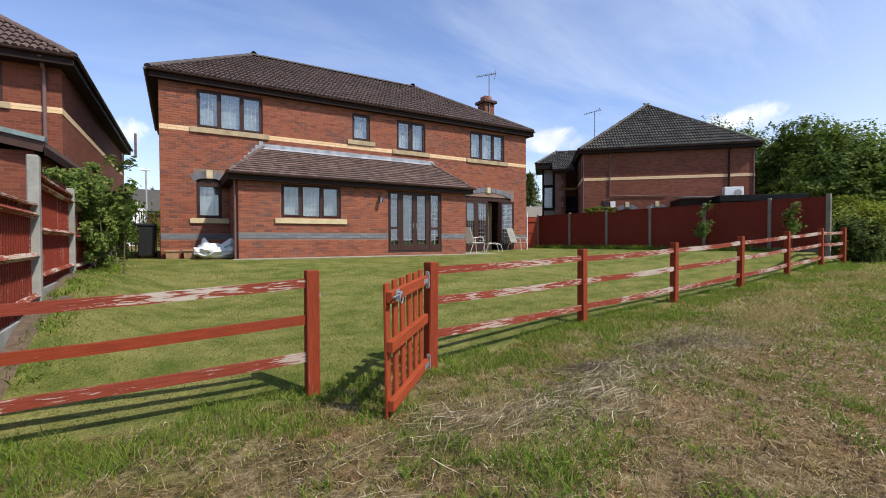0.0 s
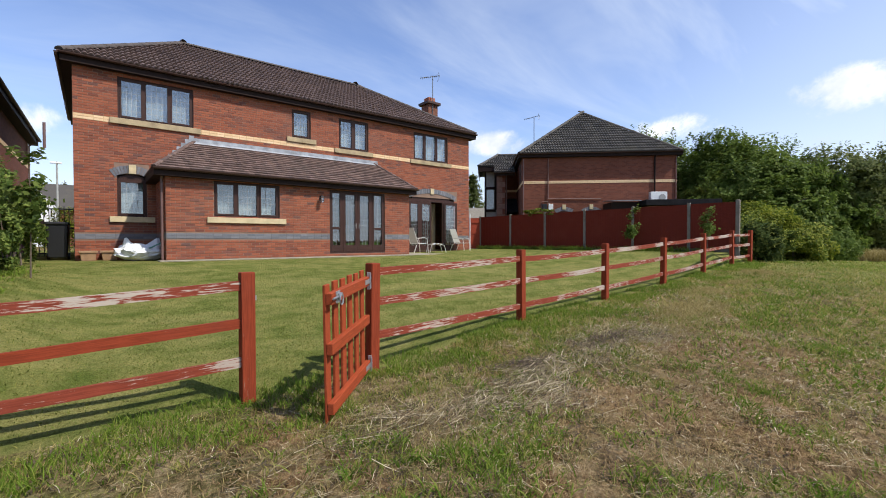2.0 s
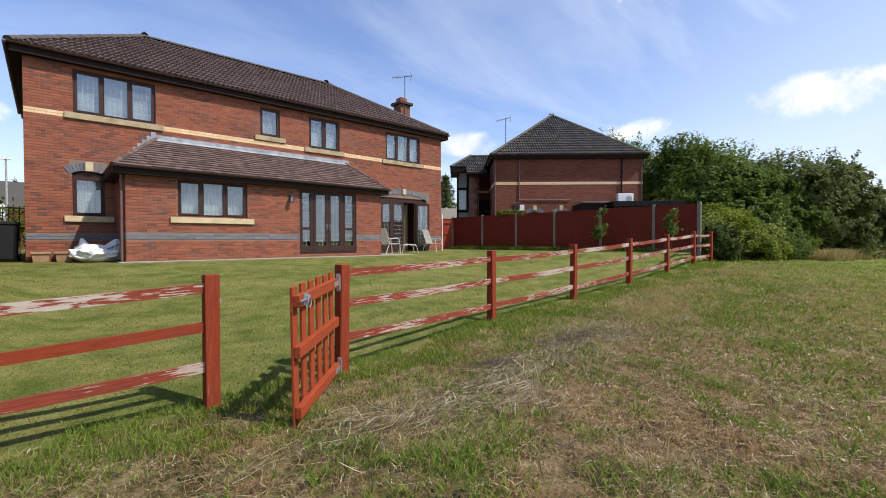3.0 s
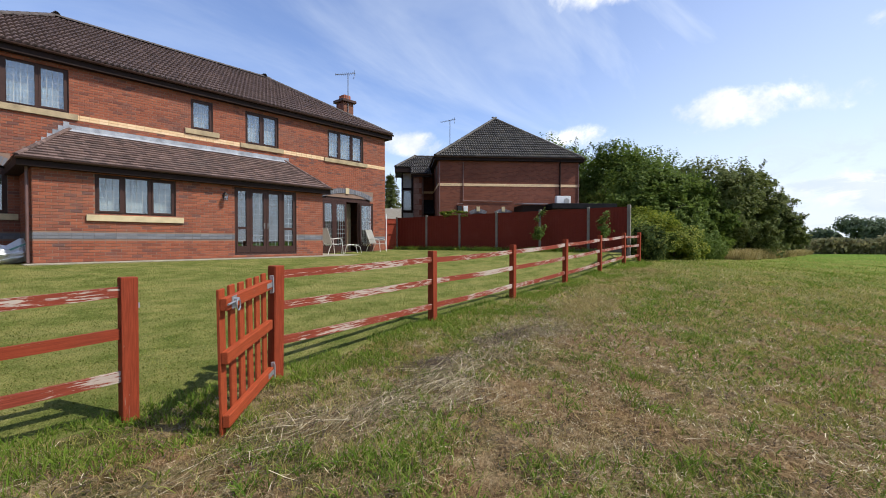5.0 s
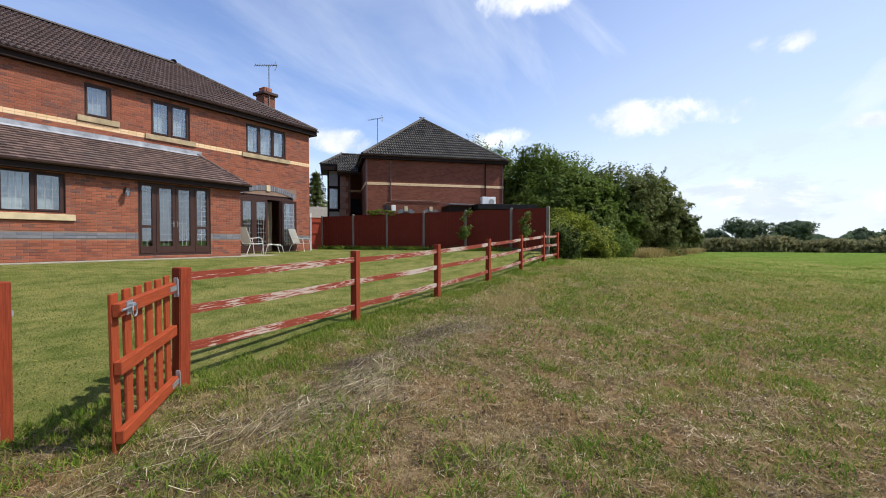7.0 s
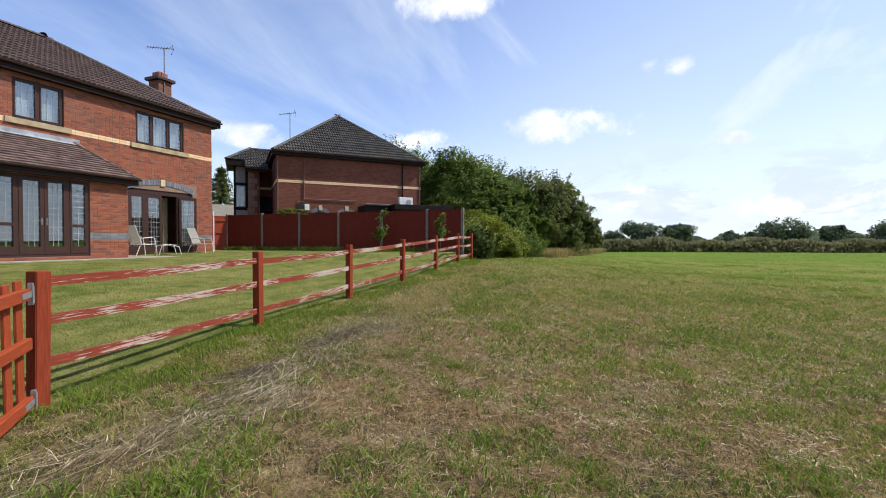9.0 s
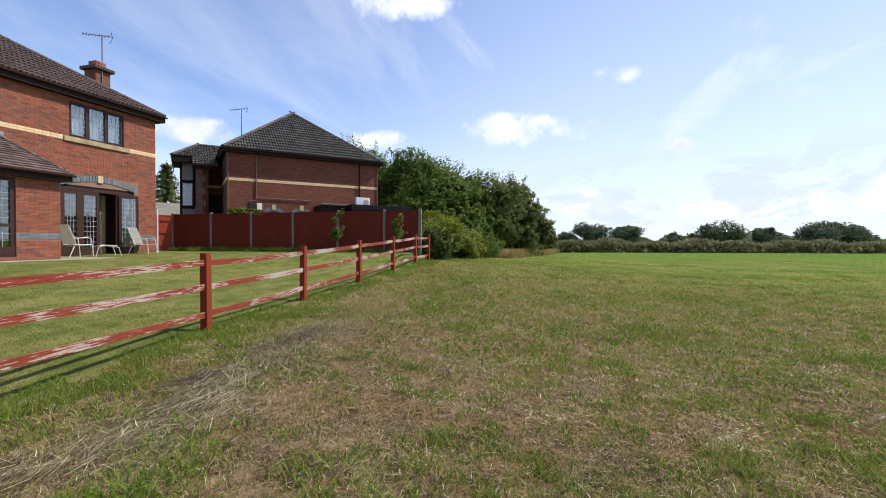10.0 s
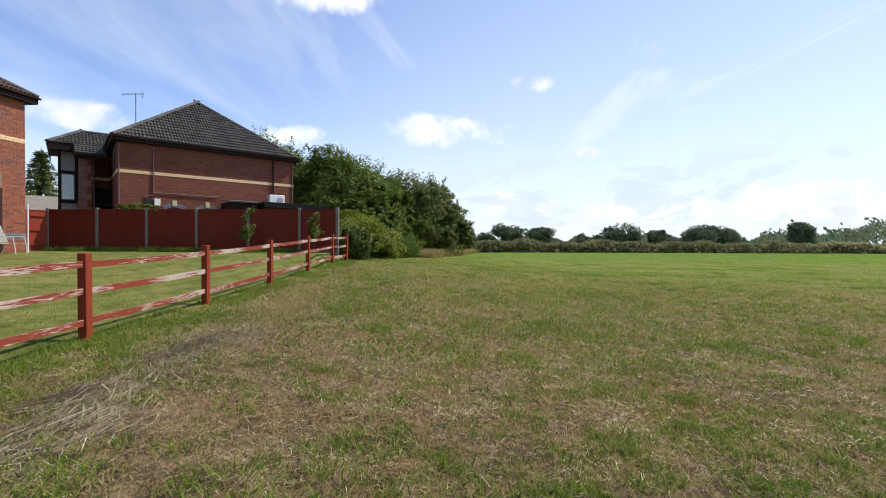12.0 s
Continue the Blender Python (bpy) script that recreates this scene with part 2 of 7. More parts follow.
def worn_red(name, paint, bare, amount):
    """Red wood stain flaking off along the grain; the grain runs along the object's x."""
    m, n = material(name)
    at = n.add("ShaderNodeTexCoord").outputs["Object"]
    rnd = n.add("ShaderNodeObjectInfo").outputs["Random"]
    off = n.add("ShaderNodeCombineXYZ", {0: n.math("MULTIPLY", rnd, 37.0), 1: n.math("MULTIPLY", rnd, 11.0), 2: 0.0}).outputs[0]
    p = n.add("ShaderNodeVectorMath", {0: at, 1: off}, operation="ADD").outputs[0]
    long = n.add("ShaderNodeMapping", {0: p, "Scale": (1.6, 22.0, 22.0)}).outputs[0]
    flake = n.noise(3.2, 8, 0.68, long, 0.4)
    where = n.noise(0.9, 2, 0.5, p)
    grain = n.noise(14, 4, 0.6, n.add("ShaderNodeMapping", {0: p, "Scale": (0.4, 12.0, 12.0)}).outputs[0])
    mask = n.span(n.math("ADD", flake, n.math("MULTIPLY", n.math("SUBTRACT", where, 0.5), 0.8)), 0.66 - amount, 0.70 - amount)
    red = n.mix(n.span(grain, 0.3, 0.7), [c * 0.72 for c in paint], [c * 1.18 for c in paint])
    wood = n.mix(grain, [c * 0.7 for c in bare], bare)
    red = n.mix(n.span(n.noise(2.1, 3, 0.5, p), 0.5, 0.8, 0.0, 0.35), red, (0.18, 0.045, 0.028))
    finish(n, n.mix(mask, red, wood), 0.75, 0, n.math("ADD", grain, n.math("MULTIPLY", mask, -0.8)), 0.35, 0.003, 0.12)
    return m


M_RAIL = worn_red("flaking_red_stain", (0.218, 0.046, 0.025), (0.49, 0.40, 0.33), 0.145)
M_RAIL_BARE = worn_red("bleached_bare_rail", (0.218, 0.046, 0.025), (0.52, 0.44, 0.36), 0.20)
M_POST = worn_red("red_stain", (0.232, 0.042, 0.017), (0.30, 0.17, 0.12), -0.06)
M_GATE = worn_red("fresh_red_stain", (0.292, 0.056, 0.020), (0.36, 0.17, 0.11), -0.10)
M_LEFT_BOARD = worn_red("bleached_red_board", (0.19, 0.034, 0.020), (0.31, 0.19, 0.16), 0.03)
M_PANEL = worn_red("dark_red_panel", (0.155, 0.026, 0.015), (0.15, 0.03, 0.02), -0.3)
# the passage panel's red is lightened because that side faces the sun
M_PANEL_LIT = worn_red("sunlit_red_panel", (0.30, 0.055, 0.028), (0.26, 0.10, 0.07), -0.15)


def leafy(name, stops, rough=0.55, through_light=0.3):
    m, n = material(name)
    g = n.add("ShaderNodeNewGeometry")
    c = n.ramp(g.outputs["Random Per Island"], stops)
    c = n.mix(0.35, c, n.ramp(n.noise(0.55, 3, 0.5, g.outputs["Position"]), [(0.3, (0.25, 0.28, 0.22)), (0.7, (0.75, 0.72, 0.62))]), "SOFT_LIGHT")
    d = n.add("ShaderNodeBsdfPrincipled", {"Base Color": c, "Roughness": rough, "Specular IOR Level": 0.12})
    t = n.add("ShaderNodeBsdfTranslucent", {0: c})
    n.add("ShaderNodeOutputMaterial", {0: n.add("ShaderNodeMixShader", {0: through_light, 1: d.outputs[0], 2: t.outputs[0]}).outputs[0]})
    return m


M_LEAF_TREE = leafy("tree_leaves", [(0, (0.076, 0.118, 0.022)), (0.5, (0.115, 0.168, 0.033)), (1, (0.170, 0.222, 0.050))], 0.6, 0.45)
M_LEAF_DARK = leafy("hawthorn_leaves", [(0, (0.088, 0.112, 0.034)), (0.5, (0.128, 0.154, 0.046)), (1, (0.180, 0.198, 0.066))], 0.6, 0.45)
M_LEAF_SHRUB = leafy("dark_shrub_leaves", [(0, (0.030, 0.048, 0.012)), (0.6, (0.055, 0.082, 0.020)), (1, (0.140, 0.155, 0.034))], 0.85, 0.3)
M_LEAF_BRIGHT = leafy("bright_bush_leaves", [(0, (0.055, 0.088, 0.012)), (0.5, (0.150, 0.190, 0.024)), (1, (0.33, 0.33, 0.055))], 0.55, 0.4)
M_LEAF_CLIMB = leafy("climber_leaves", [(0, (0.050, 0.082, 0.018)), (0.5, (0.100, 0.152, 0.032)), (1, (0.24, 0.29, 0.07))], 0.55, 0.4)
# greyed and paled green: the haze of distance is in the leaf colour
M_LEAF_FAR = leafy("hazy_far_leaves", [(0, (0.105, 0.140, 0.085)), (1, (0.150, 0.185, 0.110))], 0.9, 0.45)
M_LEAF_HEDGE = leafy("hedge_leaves", [(0, (0.200, 0.200, 0.100)), (0.6, (0.250, 0.240, 0.120)), (1, (0.310, 0.275, 0.150))], 0.9, 0.45)
M_BLADE = leafy("grass_blades", [(0, (0.110, 0.168, 0.022)), (0.4, (0.200, 0.240, 0.038)), (0.7, (0.310, 0.275, 0.080)), (1, (0.48, 0.375, 0.17))], 0.8, 0.4)
M_BLADE_LUSH = leafy("lush_grass_blades", [(0, (0.085, 0.155, 0.015)), (0.6, (0.150, 0.230, 0.028)), (1, (0.26, 0.30, 0.06))], 0.8, 0.4)
M_BLADE_LAWN = leafy("lawn_blades", [(0, (0.105, 0.135, 0.024)), (0.6, (0.160, 0.182, 0.038)), (1, (0.27, 0.245, 0.078))], 0.8, 0.35)
M_BLADE_DRY = leafy("yellowing_blades", [(0, (0.24, 0.185, 0.070)), (0.5, (0.36, 0.285, 0.115)), (1, (0.50, 0.41, 0.20))], 0.85, 0.35)
M_STRAW = leafy("dry_straw", [(0, (0.21, 0.160, 0.098)), (0.5, (0.40, 0.325, 0.205)), (1, (0.72, 0.63, 0.45))], 0.8, 0.15)
M_HAY = leafy("weathered_hay", [(0, (0.070, 0.056, 0.034)), (0.45, (0.165, 0.136, 0.076)), (0.8, (0.31, 0.262, 0.150)), (1, (0.62, 0.55, 0.36))], 0.85, 0.1)
M_THATCH = leafy("dead_thatch", [(0, (0.120, 0.074, 0.040)), (0.5, (0.235, 0.150, 0.078)), (1, (0.41, 0.29, 0.155))], 0.9, 0.15)
# one dark colour for rotting heaps, litter and the shade under the hay
M_DARK_STALKS = leafy("rotting_hay", [(0, (0.050, 0.036, 0.027)), (1, (0.125, 0.095, 0.070))], 0.95, 0.1)


def turf(name, lawn):
    m, n = material(name)
    p = n.add("ShaderNodeNewGeometry").outputs["Position"]
    s = n.add("ShaderNodeSeparateXYZ", {0: p})
    grain, mid, big = n.noise(42, 6, 0.7, p), n.noise(2.6, 5, 0.62, p), n.noise(0.42, 4, 0.55, p)
    if lawn:
        streak = n.noise(1.0, 4, 0.6, n.add("ShaderNodeMapping", {0: p, "Scale": (0.6, 1.5, 1.0)}).outputs[0])
        c = n.mix(n.span(mid, 0.32, 0.70), (0.088, 0.114, 0.026), (0.190, 0.186, 0.058))
        c = n.mix(n.span(streak, 0.42, 0.70, 0.0, 0.6), c, (0.255, 0.225, 0.085))
    else:
        c = n.mix(n.span(mid, 0.34, 0.64), (0.085, 0.082, 0.030), (0.215, 0.160, 0.092))
        c = n.mix(n.span(n.noise(0.8, 5, 0.65, p), 0.48, 0.62, 0.0, 0.75), c, (0.205, 0.120, 0.062))
        c = n.mix(n.span(big, 0.48, 0.66, 0.0, 0.55), c, (0.112, 0.128, 0.034))
        far = n.mix(n.span(n.noise(0.35, 5, 0.62, p), 0.36, 0.66), (0.082, 0.148, 0.022), (0.190, 0.196, 0.062))
        far = n.mix(n.span(s.outputs[0], 30, 62, 0.0, 0.8), far, n.mix(n.noise(0.10, 4, 0.6, p), (0.070, 0.152, 0.020), (0.120, 0.186, 0.036)))
        c = n.mix(n.span(s.outputs[0], 7, 26, 0.0, 0.9), c, far)
    if not lawn:
        c = n.mix(0.85, c, n.ramp(n.noise(8.5, 4, 0.6, p), [(0.34, (0.16, 0.17, 0.14)), (0.66, (0.86, 0.84, 0.80))]), "SOFT_LIGHT")
    speck = n.noise(170, 3, 0.7, p)
    c = n.mix(0.5 if lawn else 0.9, c, n.ramp(grain, [(0.28, (0.06, 0.06, 0.06)), (0.72, (0.94, 0.94, 0.94))]), "SOFT_LIGHT")
    c = n.mix(0.35 if lawn else 0.6, c, n.ramp(speck, [(0.32, (0.12, 0.12, 0.12)), (0.68, (0.88, 0.88, 0.88))]), "SOFT_LIGHT")
    finish(n, c, 0.95, 0, n.math("ADD", grain, n.math("MULTIPLY", mid, 0.5)), 0.9, 0.03, 0.0)
    return m


M_LAWN, M_FIELD = turf("lawn", True), turf("rough_field", False)


# ---- building blocks ----
def bx(bm, x0, x1, y0, y1, z0, z1, m=None):
    v = [bm.verts.new((x, y, z)) for z in (z0, z1) for y in (y0, y1) for x in (x0, x1)]
    if m is not None:
        for q in v:
            q.co = m @ q.co
    for f in ((0, 2, 3, 1), (4, 5, 7, 6), (0, 1, 5, 4), (2, 6, 7, 3), (0, 4, 6, 2), (1, 3, 7, 5)):
        bm.faces.new([v[i] for i in f])
    return v


def tube(bm, pts, r, sides=8, taper=1.0):
    """A round bar along pts."""
    rings = []
    for i, p in enumerate(pts):
        a, b = Vector(pts[max(0, i - 1)]), Vector(pts[min(len(pts) - 1, i + 1)])
        q = (b - a).to_track_quat("Z", "Y")
        k = r * (1 + (taper - 1) * i / max(1, len(pts) - 1))
        rings.append([bm.verts.new(Vector(p) + q @ Vector((k * math.cos(t), k * math.sin(t), 0))) for t in [2 * math.pi * j / sides for j in range(sides)]])
    for a, b in zip(rings, rings[1:]):
        for j in range(sides):
            bm.faces.new((a[j], a[(j + 1) % sides], b[(j + 1) % sides], b[j]))
    bm.faces.new(rings[0][::-1])
    bm.faces.new(rings[-1])


def soften(bm, r=0.004):
    bmesh.ops.bevel(bm, geom=list(bm.edges), offset=r, segments=1, affect="EDGES")
    return bm


def mesh_of(name, bm, mat, uv=False):
    bmesh.ops.recalc_face_normals(bm, faces=bm.faces)
    me = bpy.data.meshes.new(name)
    if uv:
        lay = bm.loops.layers.uv.new("UVMap")
        for f in bm.faces:
            nx, ny = abs(f.normal.x), abs(f.normal.y)
            for l in f.loops:
                c = l.vert.co
                l[lay].uv = (c.y if nx > ny else c.x, c.z)
    bm.to_mesh(me)
    bm.free()
    me.materials.append(mat)
    return me


def islands(bm):
    """The separate blocks of a bmesh, as bmeshes of their own."""
    left, out = set(bm.verts), []
    while left:
        todo, seen = [left.pop()], set()
        while todo:
            v = todo.pop()
            if v in seen:
                continue
            seen.add(v)
            todo += [e.other_vert(v) for e in v.link_edges if e.other_vert(v) not in seen]
        left -= seen
        b = bmesh.new()
        at = {v: b.verts.new(v.co) for v in seen}
        for f in {f for v in seen for f in v.link_faces}:
            b.faces.new([at[v] for v in f.verts])
        out.append(b)
    bm.free()
    return sorted(out, key=lambda b: -sum(f.calc_area() for f in b.faces))


def part_each(name, bm, mat, parent, label="", rest=None):
    """One part for each separate block; with rest, the others are that part of the first."""
    blocks = islands(bm)
    first = part(name, blocks[0], mat, parent, label)
    for b in blocks[1:]:
        part(rest or name, b, mat, first if rest else parent, "" if rest else label)
    return first


def part(name, bm, mat, parent, label="", uv=False, m=None):
    ob = new(name, mesh_of(name, bm, mat, uv) if isinstance(bm, bmesh.types.BMesh) else bm)
    ob.parent = parent
    if m is not None:
        ob.matrix_basis = m
    return tagged(ob, label)


def raw(name, verts, faces, mat):
    me = bpy.data.meshes.new(name)
    me.from_pydata(verts, [], faces)
    me.materials.append(mat)
    me.update()
    return me


def thing(name, m, label, category, group="", kind=""):
    ob = new(name)
    ob.empty_display_size = 0.2
    ob.matrix_basis = m
    return tagged(ob, label, category, group, kind)


def box_bm(*a, m=None):
    bm = bmesh.new()
    bx(bm, *a, m=m)
    return bm


def holed(bm, u0, u1, z0, z1, holes, place):
    """A slab of wall with openings: place(u0, u1, z0, z1) puts in one block."""
    us = sorted({u0, u1, *[min(max(h[k], u0), u1) for h in holes for k in (0, 1)]})
    zs = sorted({z0, z1, *[min(max(h[k], z0), z1) for h in holes for k in (2, 3)]})
    for a, b in zip(us, us[1:]):
        run = None
        for c, d in zip(zs, zs[1:]):
            mu, mz = (a + b) / 2, (c + d) / 2
            solid = not any(h[0] < mu < h[1] and h[2] < mz < h[3] for h in holes)
            if solid:
                run = (run[0], d) if run else (c, d)
            if run and (not solid or d == zs[-1]):
                place(a, b, *run)
                run = None


def courses(u0, u1, z0, z1, holes, skip=()):
    """Stretcher bond: the bricks' rectangles (u0, u1, z0, z1), cut at openings and ends."""
    out, k = [], 0
    rnd = random.Random(7)
    z = z0
    while z < z1 - 0.03:
        if not any(a - 0.02 < z + 0.03 < b + 0.0 for a, b in skip):
            u = u0 - (0.1125 if k % 2 else 0.0)
            while u < u1:
                a, b = max(u + 0.005, u0), min(u + 0.220, u1)
                spans = [(a, b)]
                for h in holes:
                    if h[2] < z + 0.045 and h[3] > z + 0.03:
                        spans = [s for p, q in spans for s in ((p, min(q, h[0])), (max(p, h[1]), q)) if s[1] - s[0] > 0.025]
                out += [(p, q, z + 0.005, min(z + 0.070, z1), rnd.uniform(0, 0.0025)) for p, q in spans if q - p > 0.025]
                u += 0.225
        z += 0.075
        k += 1
    return out


def brick_mesh(name, rects, y, mat, proud=0.006):
    """Bricks standing proud of the mortar on a wall that faces -y."""
    v, f = [], []
    for a, b, c, d, j in rects:
        n, g = len(v), y - proud - j
        e = 0.003
        v += [(a, y, c), (b, y, c), (b, y, d), (a, y, d), (a + e, g, c + e), (b - e, g, c + e), (b - e, g, d - e), (a + e, g, d - e)]
        f += [(n + 4, n + 5, n + 6, n + 7), (n, n + 1, n + 5, n + 4), (n + 1, n + 2, n + 6, n + 5), (n + 2, n + 3, n + 7, n + 6), (n + 3, n, n + 4, n + 7)]
    return raw(name, v, f, mat)


# ---- the ground: one sheet from the garden to the horizon ----
FENCE_X = (-3.0, 1.68, 2.88, 5.80, 8.47, 11.14, 13.81, 16.47, 17.87, 40.0)
FENCE_Y = (4.60, 4.63, 4.66, 5.30, 5.55, 5.72, 5.92, 6.15, 6.10, 6.10)
BASE_X = (-12.0, 1.68, 2.88, 5.80, 8.47, 11.14, 13.81, 16.47, 18.0, 30.0, 70.0)
BASE_Z = (-0.40, -0.27, -0.23, -0.14, -0.06, 0.06, 0.19, 0.31, 0.34, 0.05, -0.50)


def fence_y(x):
    return float(np.interp(x, FENCE_X, FENCE_Y))


def smooth(t):
    t = min(1.0, max(0.0, t))
    return t * t * (3 - 2 * t)


def ground_z(x, y):
    yf, zf = fence_y(x), float(np.interp(x, BASE_X, BASE_Z))
    if y < yf:
        d = (yf - y) / (3.0 + 0.22 * max(0, min(x, 20)))
        z = -0.44 + (zf + 0.44) * math.exp(-d * d)
        z += 0.030 * noise.noise((x * 0.9, y * 0.9, 0)) + 0.016 * noise.noise((x * 3.1, y * 3.1, 5)) * smooth((40 - abs(x)) / 20)
    else:
        top = 0.565 + 0.12 * smooth((x - 9) / 7)
        z = zf + (top - zf) * min(1.0, max(0.0, (y - yf) / (13.6 - yf - 7.0 * smooth((x - 12) / 4) * (1 - smooth((x - 18.0) / 3)))))
        z += 0.40 * smooth((0.9 - x) / 1.5) * smooth((y - 4.7) / 1.8) * smooth((13.4 - y) / 4.5)
        z += 0.008 * noise.noise((x * 1.3, y * 1.3, 2))
    return z


def build_ground():
    xs = np.unique(np.round(np.concatenate([np.linspace(-1500, -60, 8), np.linspace(-60, -6, 12), np.arange(-6, 20, 0.25), np.arange(20, 60, 1.5), np.linspace(60, 130, 15), np.linspace(130, 1500, 10)]), 3))
    vs = np.unique(np.round(np.concatenate([np.linspace(-1500, -100, 8), np.linspace(-100, -16, 15), np.arange(-16, 0, 0.25), np.arange(0, 9.4, 0.25), np.linspace(9.5, 40, 14), np.linspace(60, 1500, 8)]), 3))
    verts = [(float(x), fence_y(x) + float(v), ground_z(float(x), fence_y(x) + float(v))) for v in vs for x in xs]
    nx = len(xs)
    faces, slot = [], []
    for j in range(len(vs) - 1):
        for i in range(nx - 1):
            faces.append((j * nx + i, j * nx + i + 1, (j + 1) * nx + i + 1, (j + 1) * nx + i))
            x, v = (xs[i] + xs[i + 1]) / 2, (vs[j] + vs[j + 1]) / 2
            slot.append(0 if v < 0 or x > 17.4 or v > 30 else (2 if x < -0.48 - 0.045 * v and v < 9 else 1))
    me = raw("ground", verts, faces, M_FIELD)
    me.materials.append(M_LAWN)
    me.materials.append(M_SOIL)
    me.polygons.foreach_set("material_index", slot)
    me.polygons.foreach_set("use_smooth", [True] * len(faces))
    tagged(new("ground", me), "sloping mown lawn and rough half-dry field", "ground", kind="structure")


build_ground()


# ---- the house ----
house = thing("house", pose(0.07, 16.5, 0.60, 0, 0, 1.0), "two-storey red brick detached house with brown tiled roof", "house")
LONG, DEEP, WALL_H = 14.58, 7.8, 5.37
EX0, EX1, EXY = 1.91, 9.63, -2.20                    # the single-storey extension
UPPER = [(1.00, 2.93, 4.06, 5.27, 3), (6.05, 6.75, 4.24, 5.25, 1), (7.87, 9.15, 4.06, 5.25, 2), (11.37, 13.27, 4.04, 5.25, 3)]
SMALL = (0.96, 1.68, 1.22, 2.46)
PATIO = (11.08, 13.64, 0.0, 2.42)
EXT_WIN, FRENCH = (3.06, 4.87, 1.18, 2.20), (6.49, 8.58, 0.08, 2.20)


def arch_ring(bm, u0, u1, z_spring, rise, depth, y, n):
    """Voussoirs of a segmental arch."""
    cx, half = (u0 + u1) / 2, (u1 - u0) / 2
    r = (half * half + rise * rise) / (2 * rise)
    a0 = math.asin(half / r)
    cz = z_spring + rise - r
    for i in range(n):
        a, b = -a0 + 2 * a0 * i / n + 0.006 / r, -a0 + 2 * a0 * (i + 1) / n - 0.006 / r
        q = [(cx + k * math.sin(t), cz + k * math.cos(t)) for t, k in ((a, r), (b, r), (b, r + depth), (a, r + depth))]
        lo, hi = [bm.verts.new((u, y, z)) for u, z in q], [bm.verts.new((u, y - 0.022, z)) for u, z in q]
        bm.faces.new(hi)
        for k in range(4):
            bm.faces.new((lo[k], lo[(k + 1) % 4], hi[(k + 1) % 4], hi[k]))


def build_walls():
    back = [(*h[:4],) for h in UPPER] + [SMALL, PATIO]
    hidden = (EX0 + 0.05, EX1 - 0.05, 0.0, 3.0)       # behind the extension
    bm = bmesh.new()
    holed(bm, 0, LONG, -0.5, WALL_H, back + [(3.0, 8.6, 0.0, 2.3)], lambda a, b, c, d: bx(bm, a, b, 0, 0.28, c, d))
    bmesh.ops.remove_doubles(bm, verts=bm.verts, dist=0.0005)
    wall = part("wall", bm, M_MORTAR, house, "rear wall of weathered red brick")
    side = bmesh.new()
    bx(side, -0.0, 0.28, 0.28, DEEP, -0.5, WALL_H)
    bx(side, LONG - 0.28, LONG, 0.28, DEEP, -0.5, WALL_H)
    bx(side, 0.28, LONG - 0.28, DEEP - 0.28, DEEP, -0.5, WALL_H)
    for b in islands(side):
        part("wall", b, M_BRICK_LEFT, house, uv=True)
    bands = [(3.89, 4.055), (0.56, 0.71)]
    rects = courses(0, LONG, -0.30, WALL_H, back + [hidden, (0.90, 1.74, 2.3, 2.74), (10.9, 13.85, 2.3, 2.80)], skip=bands)
    tagged(part("brickwork", brick_mesh("brickwork", rects, 0.0, M_BRICK), None, wall), kind="stuff")
    sills = [(u0 - 0.19, u1 + 0.19, 3.8, 4.1) for u0, u1, *_ in UPPER if u0 != 6.05]
    buff = [r for z in (3.90, 3.975) for r in courses(0, LONG, z, z + 0.072, sills)]
    tagged(part("buff_band", brick_mesh("buff_band", buff, 0.0, M_BUFF, 0.014), None, wall, "two courses of pale buff brick"), kind="stuff")
    blue = [r for z in (0.565, 0.640) for r in courses(0, LONG, z, z + 0.072, [hidden, PATIO])]
    tagged(part("blue_band", brick_mesh("blue_band", blue, 0.0, M_BLUE, 0.010), None, wall, "two courses of blue-grey brick"), kind="stuff")
    for u0, u1 in ((0.004, EX0), (EX1, PATIO[0]), (PATIO[1], LONG - 0.004)):
        part("blue_joint", box_bm(u0, u1, -0.006, 0.02, 0.563, 0.714), M_BLUE_JOINT, wall, "grey mortar of the blue courses")
    bm = bmesh.new()
    cuts = sorted((u0 - 0.19, u1 + 0.19) for u0, u1, *_ in UPPER if u0 != 6.05)
    for u0, u1 in zip([0.004] + [c[1] for c in cuts], [c[0] for c in cuts] + [LONG - 0.004]):
        bx(bm, u0, u1, -0.009, 0.02, 3.898, 4.05)
    part_each("buff_joint", bm, M_BUFF_JOINT, wall, "pale mortar of the buff courses")
    # extension
    bm = bmesh.new()
    holed(bm, EX0, EX1, -0.5, 2.36, [EXT_WIN, FRENCH], lambda a, b, c, d: bx(bm, a, b, EXY, EXY + 0.28, c, d))
    bx(bm, EX0, EX0 + 0.28, EXY + 0.28, 0, -0.5, 2.36)
    bx(bm, EX1 - 0.28, EX1, EXY + 0.28, 0, -0.5, 2.36)
    bmesh.ops.remove_doubles(bm, verts=bm.verts, dist=0.0005)
    ext = part("extension_wall", bm, M_MORTAR, house, "extension wall of red brick")
    rects = courses(EX0, EX1, -0.15, 2.36, [EXT_WIN, FRENCH], skip=[(0.56, 0.71)])
    near = [r for r in rects if 3.6 < r[0] < 8.9 and r[2] < 0.55][:300]
    rest = [r for r in rects if r not in near]
    tagged(part("brickwork", brick_mesh("brickwork", rest, EXY, M_BRICK), None, ext), kind="stuff")
    blue = [r for z in (0.565, 0.640) for r in courses(EX0, EX1, z, z + 0.072, [FRENCH])]
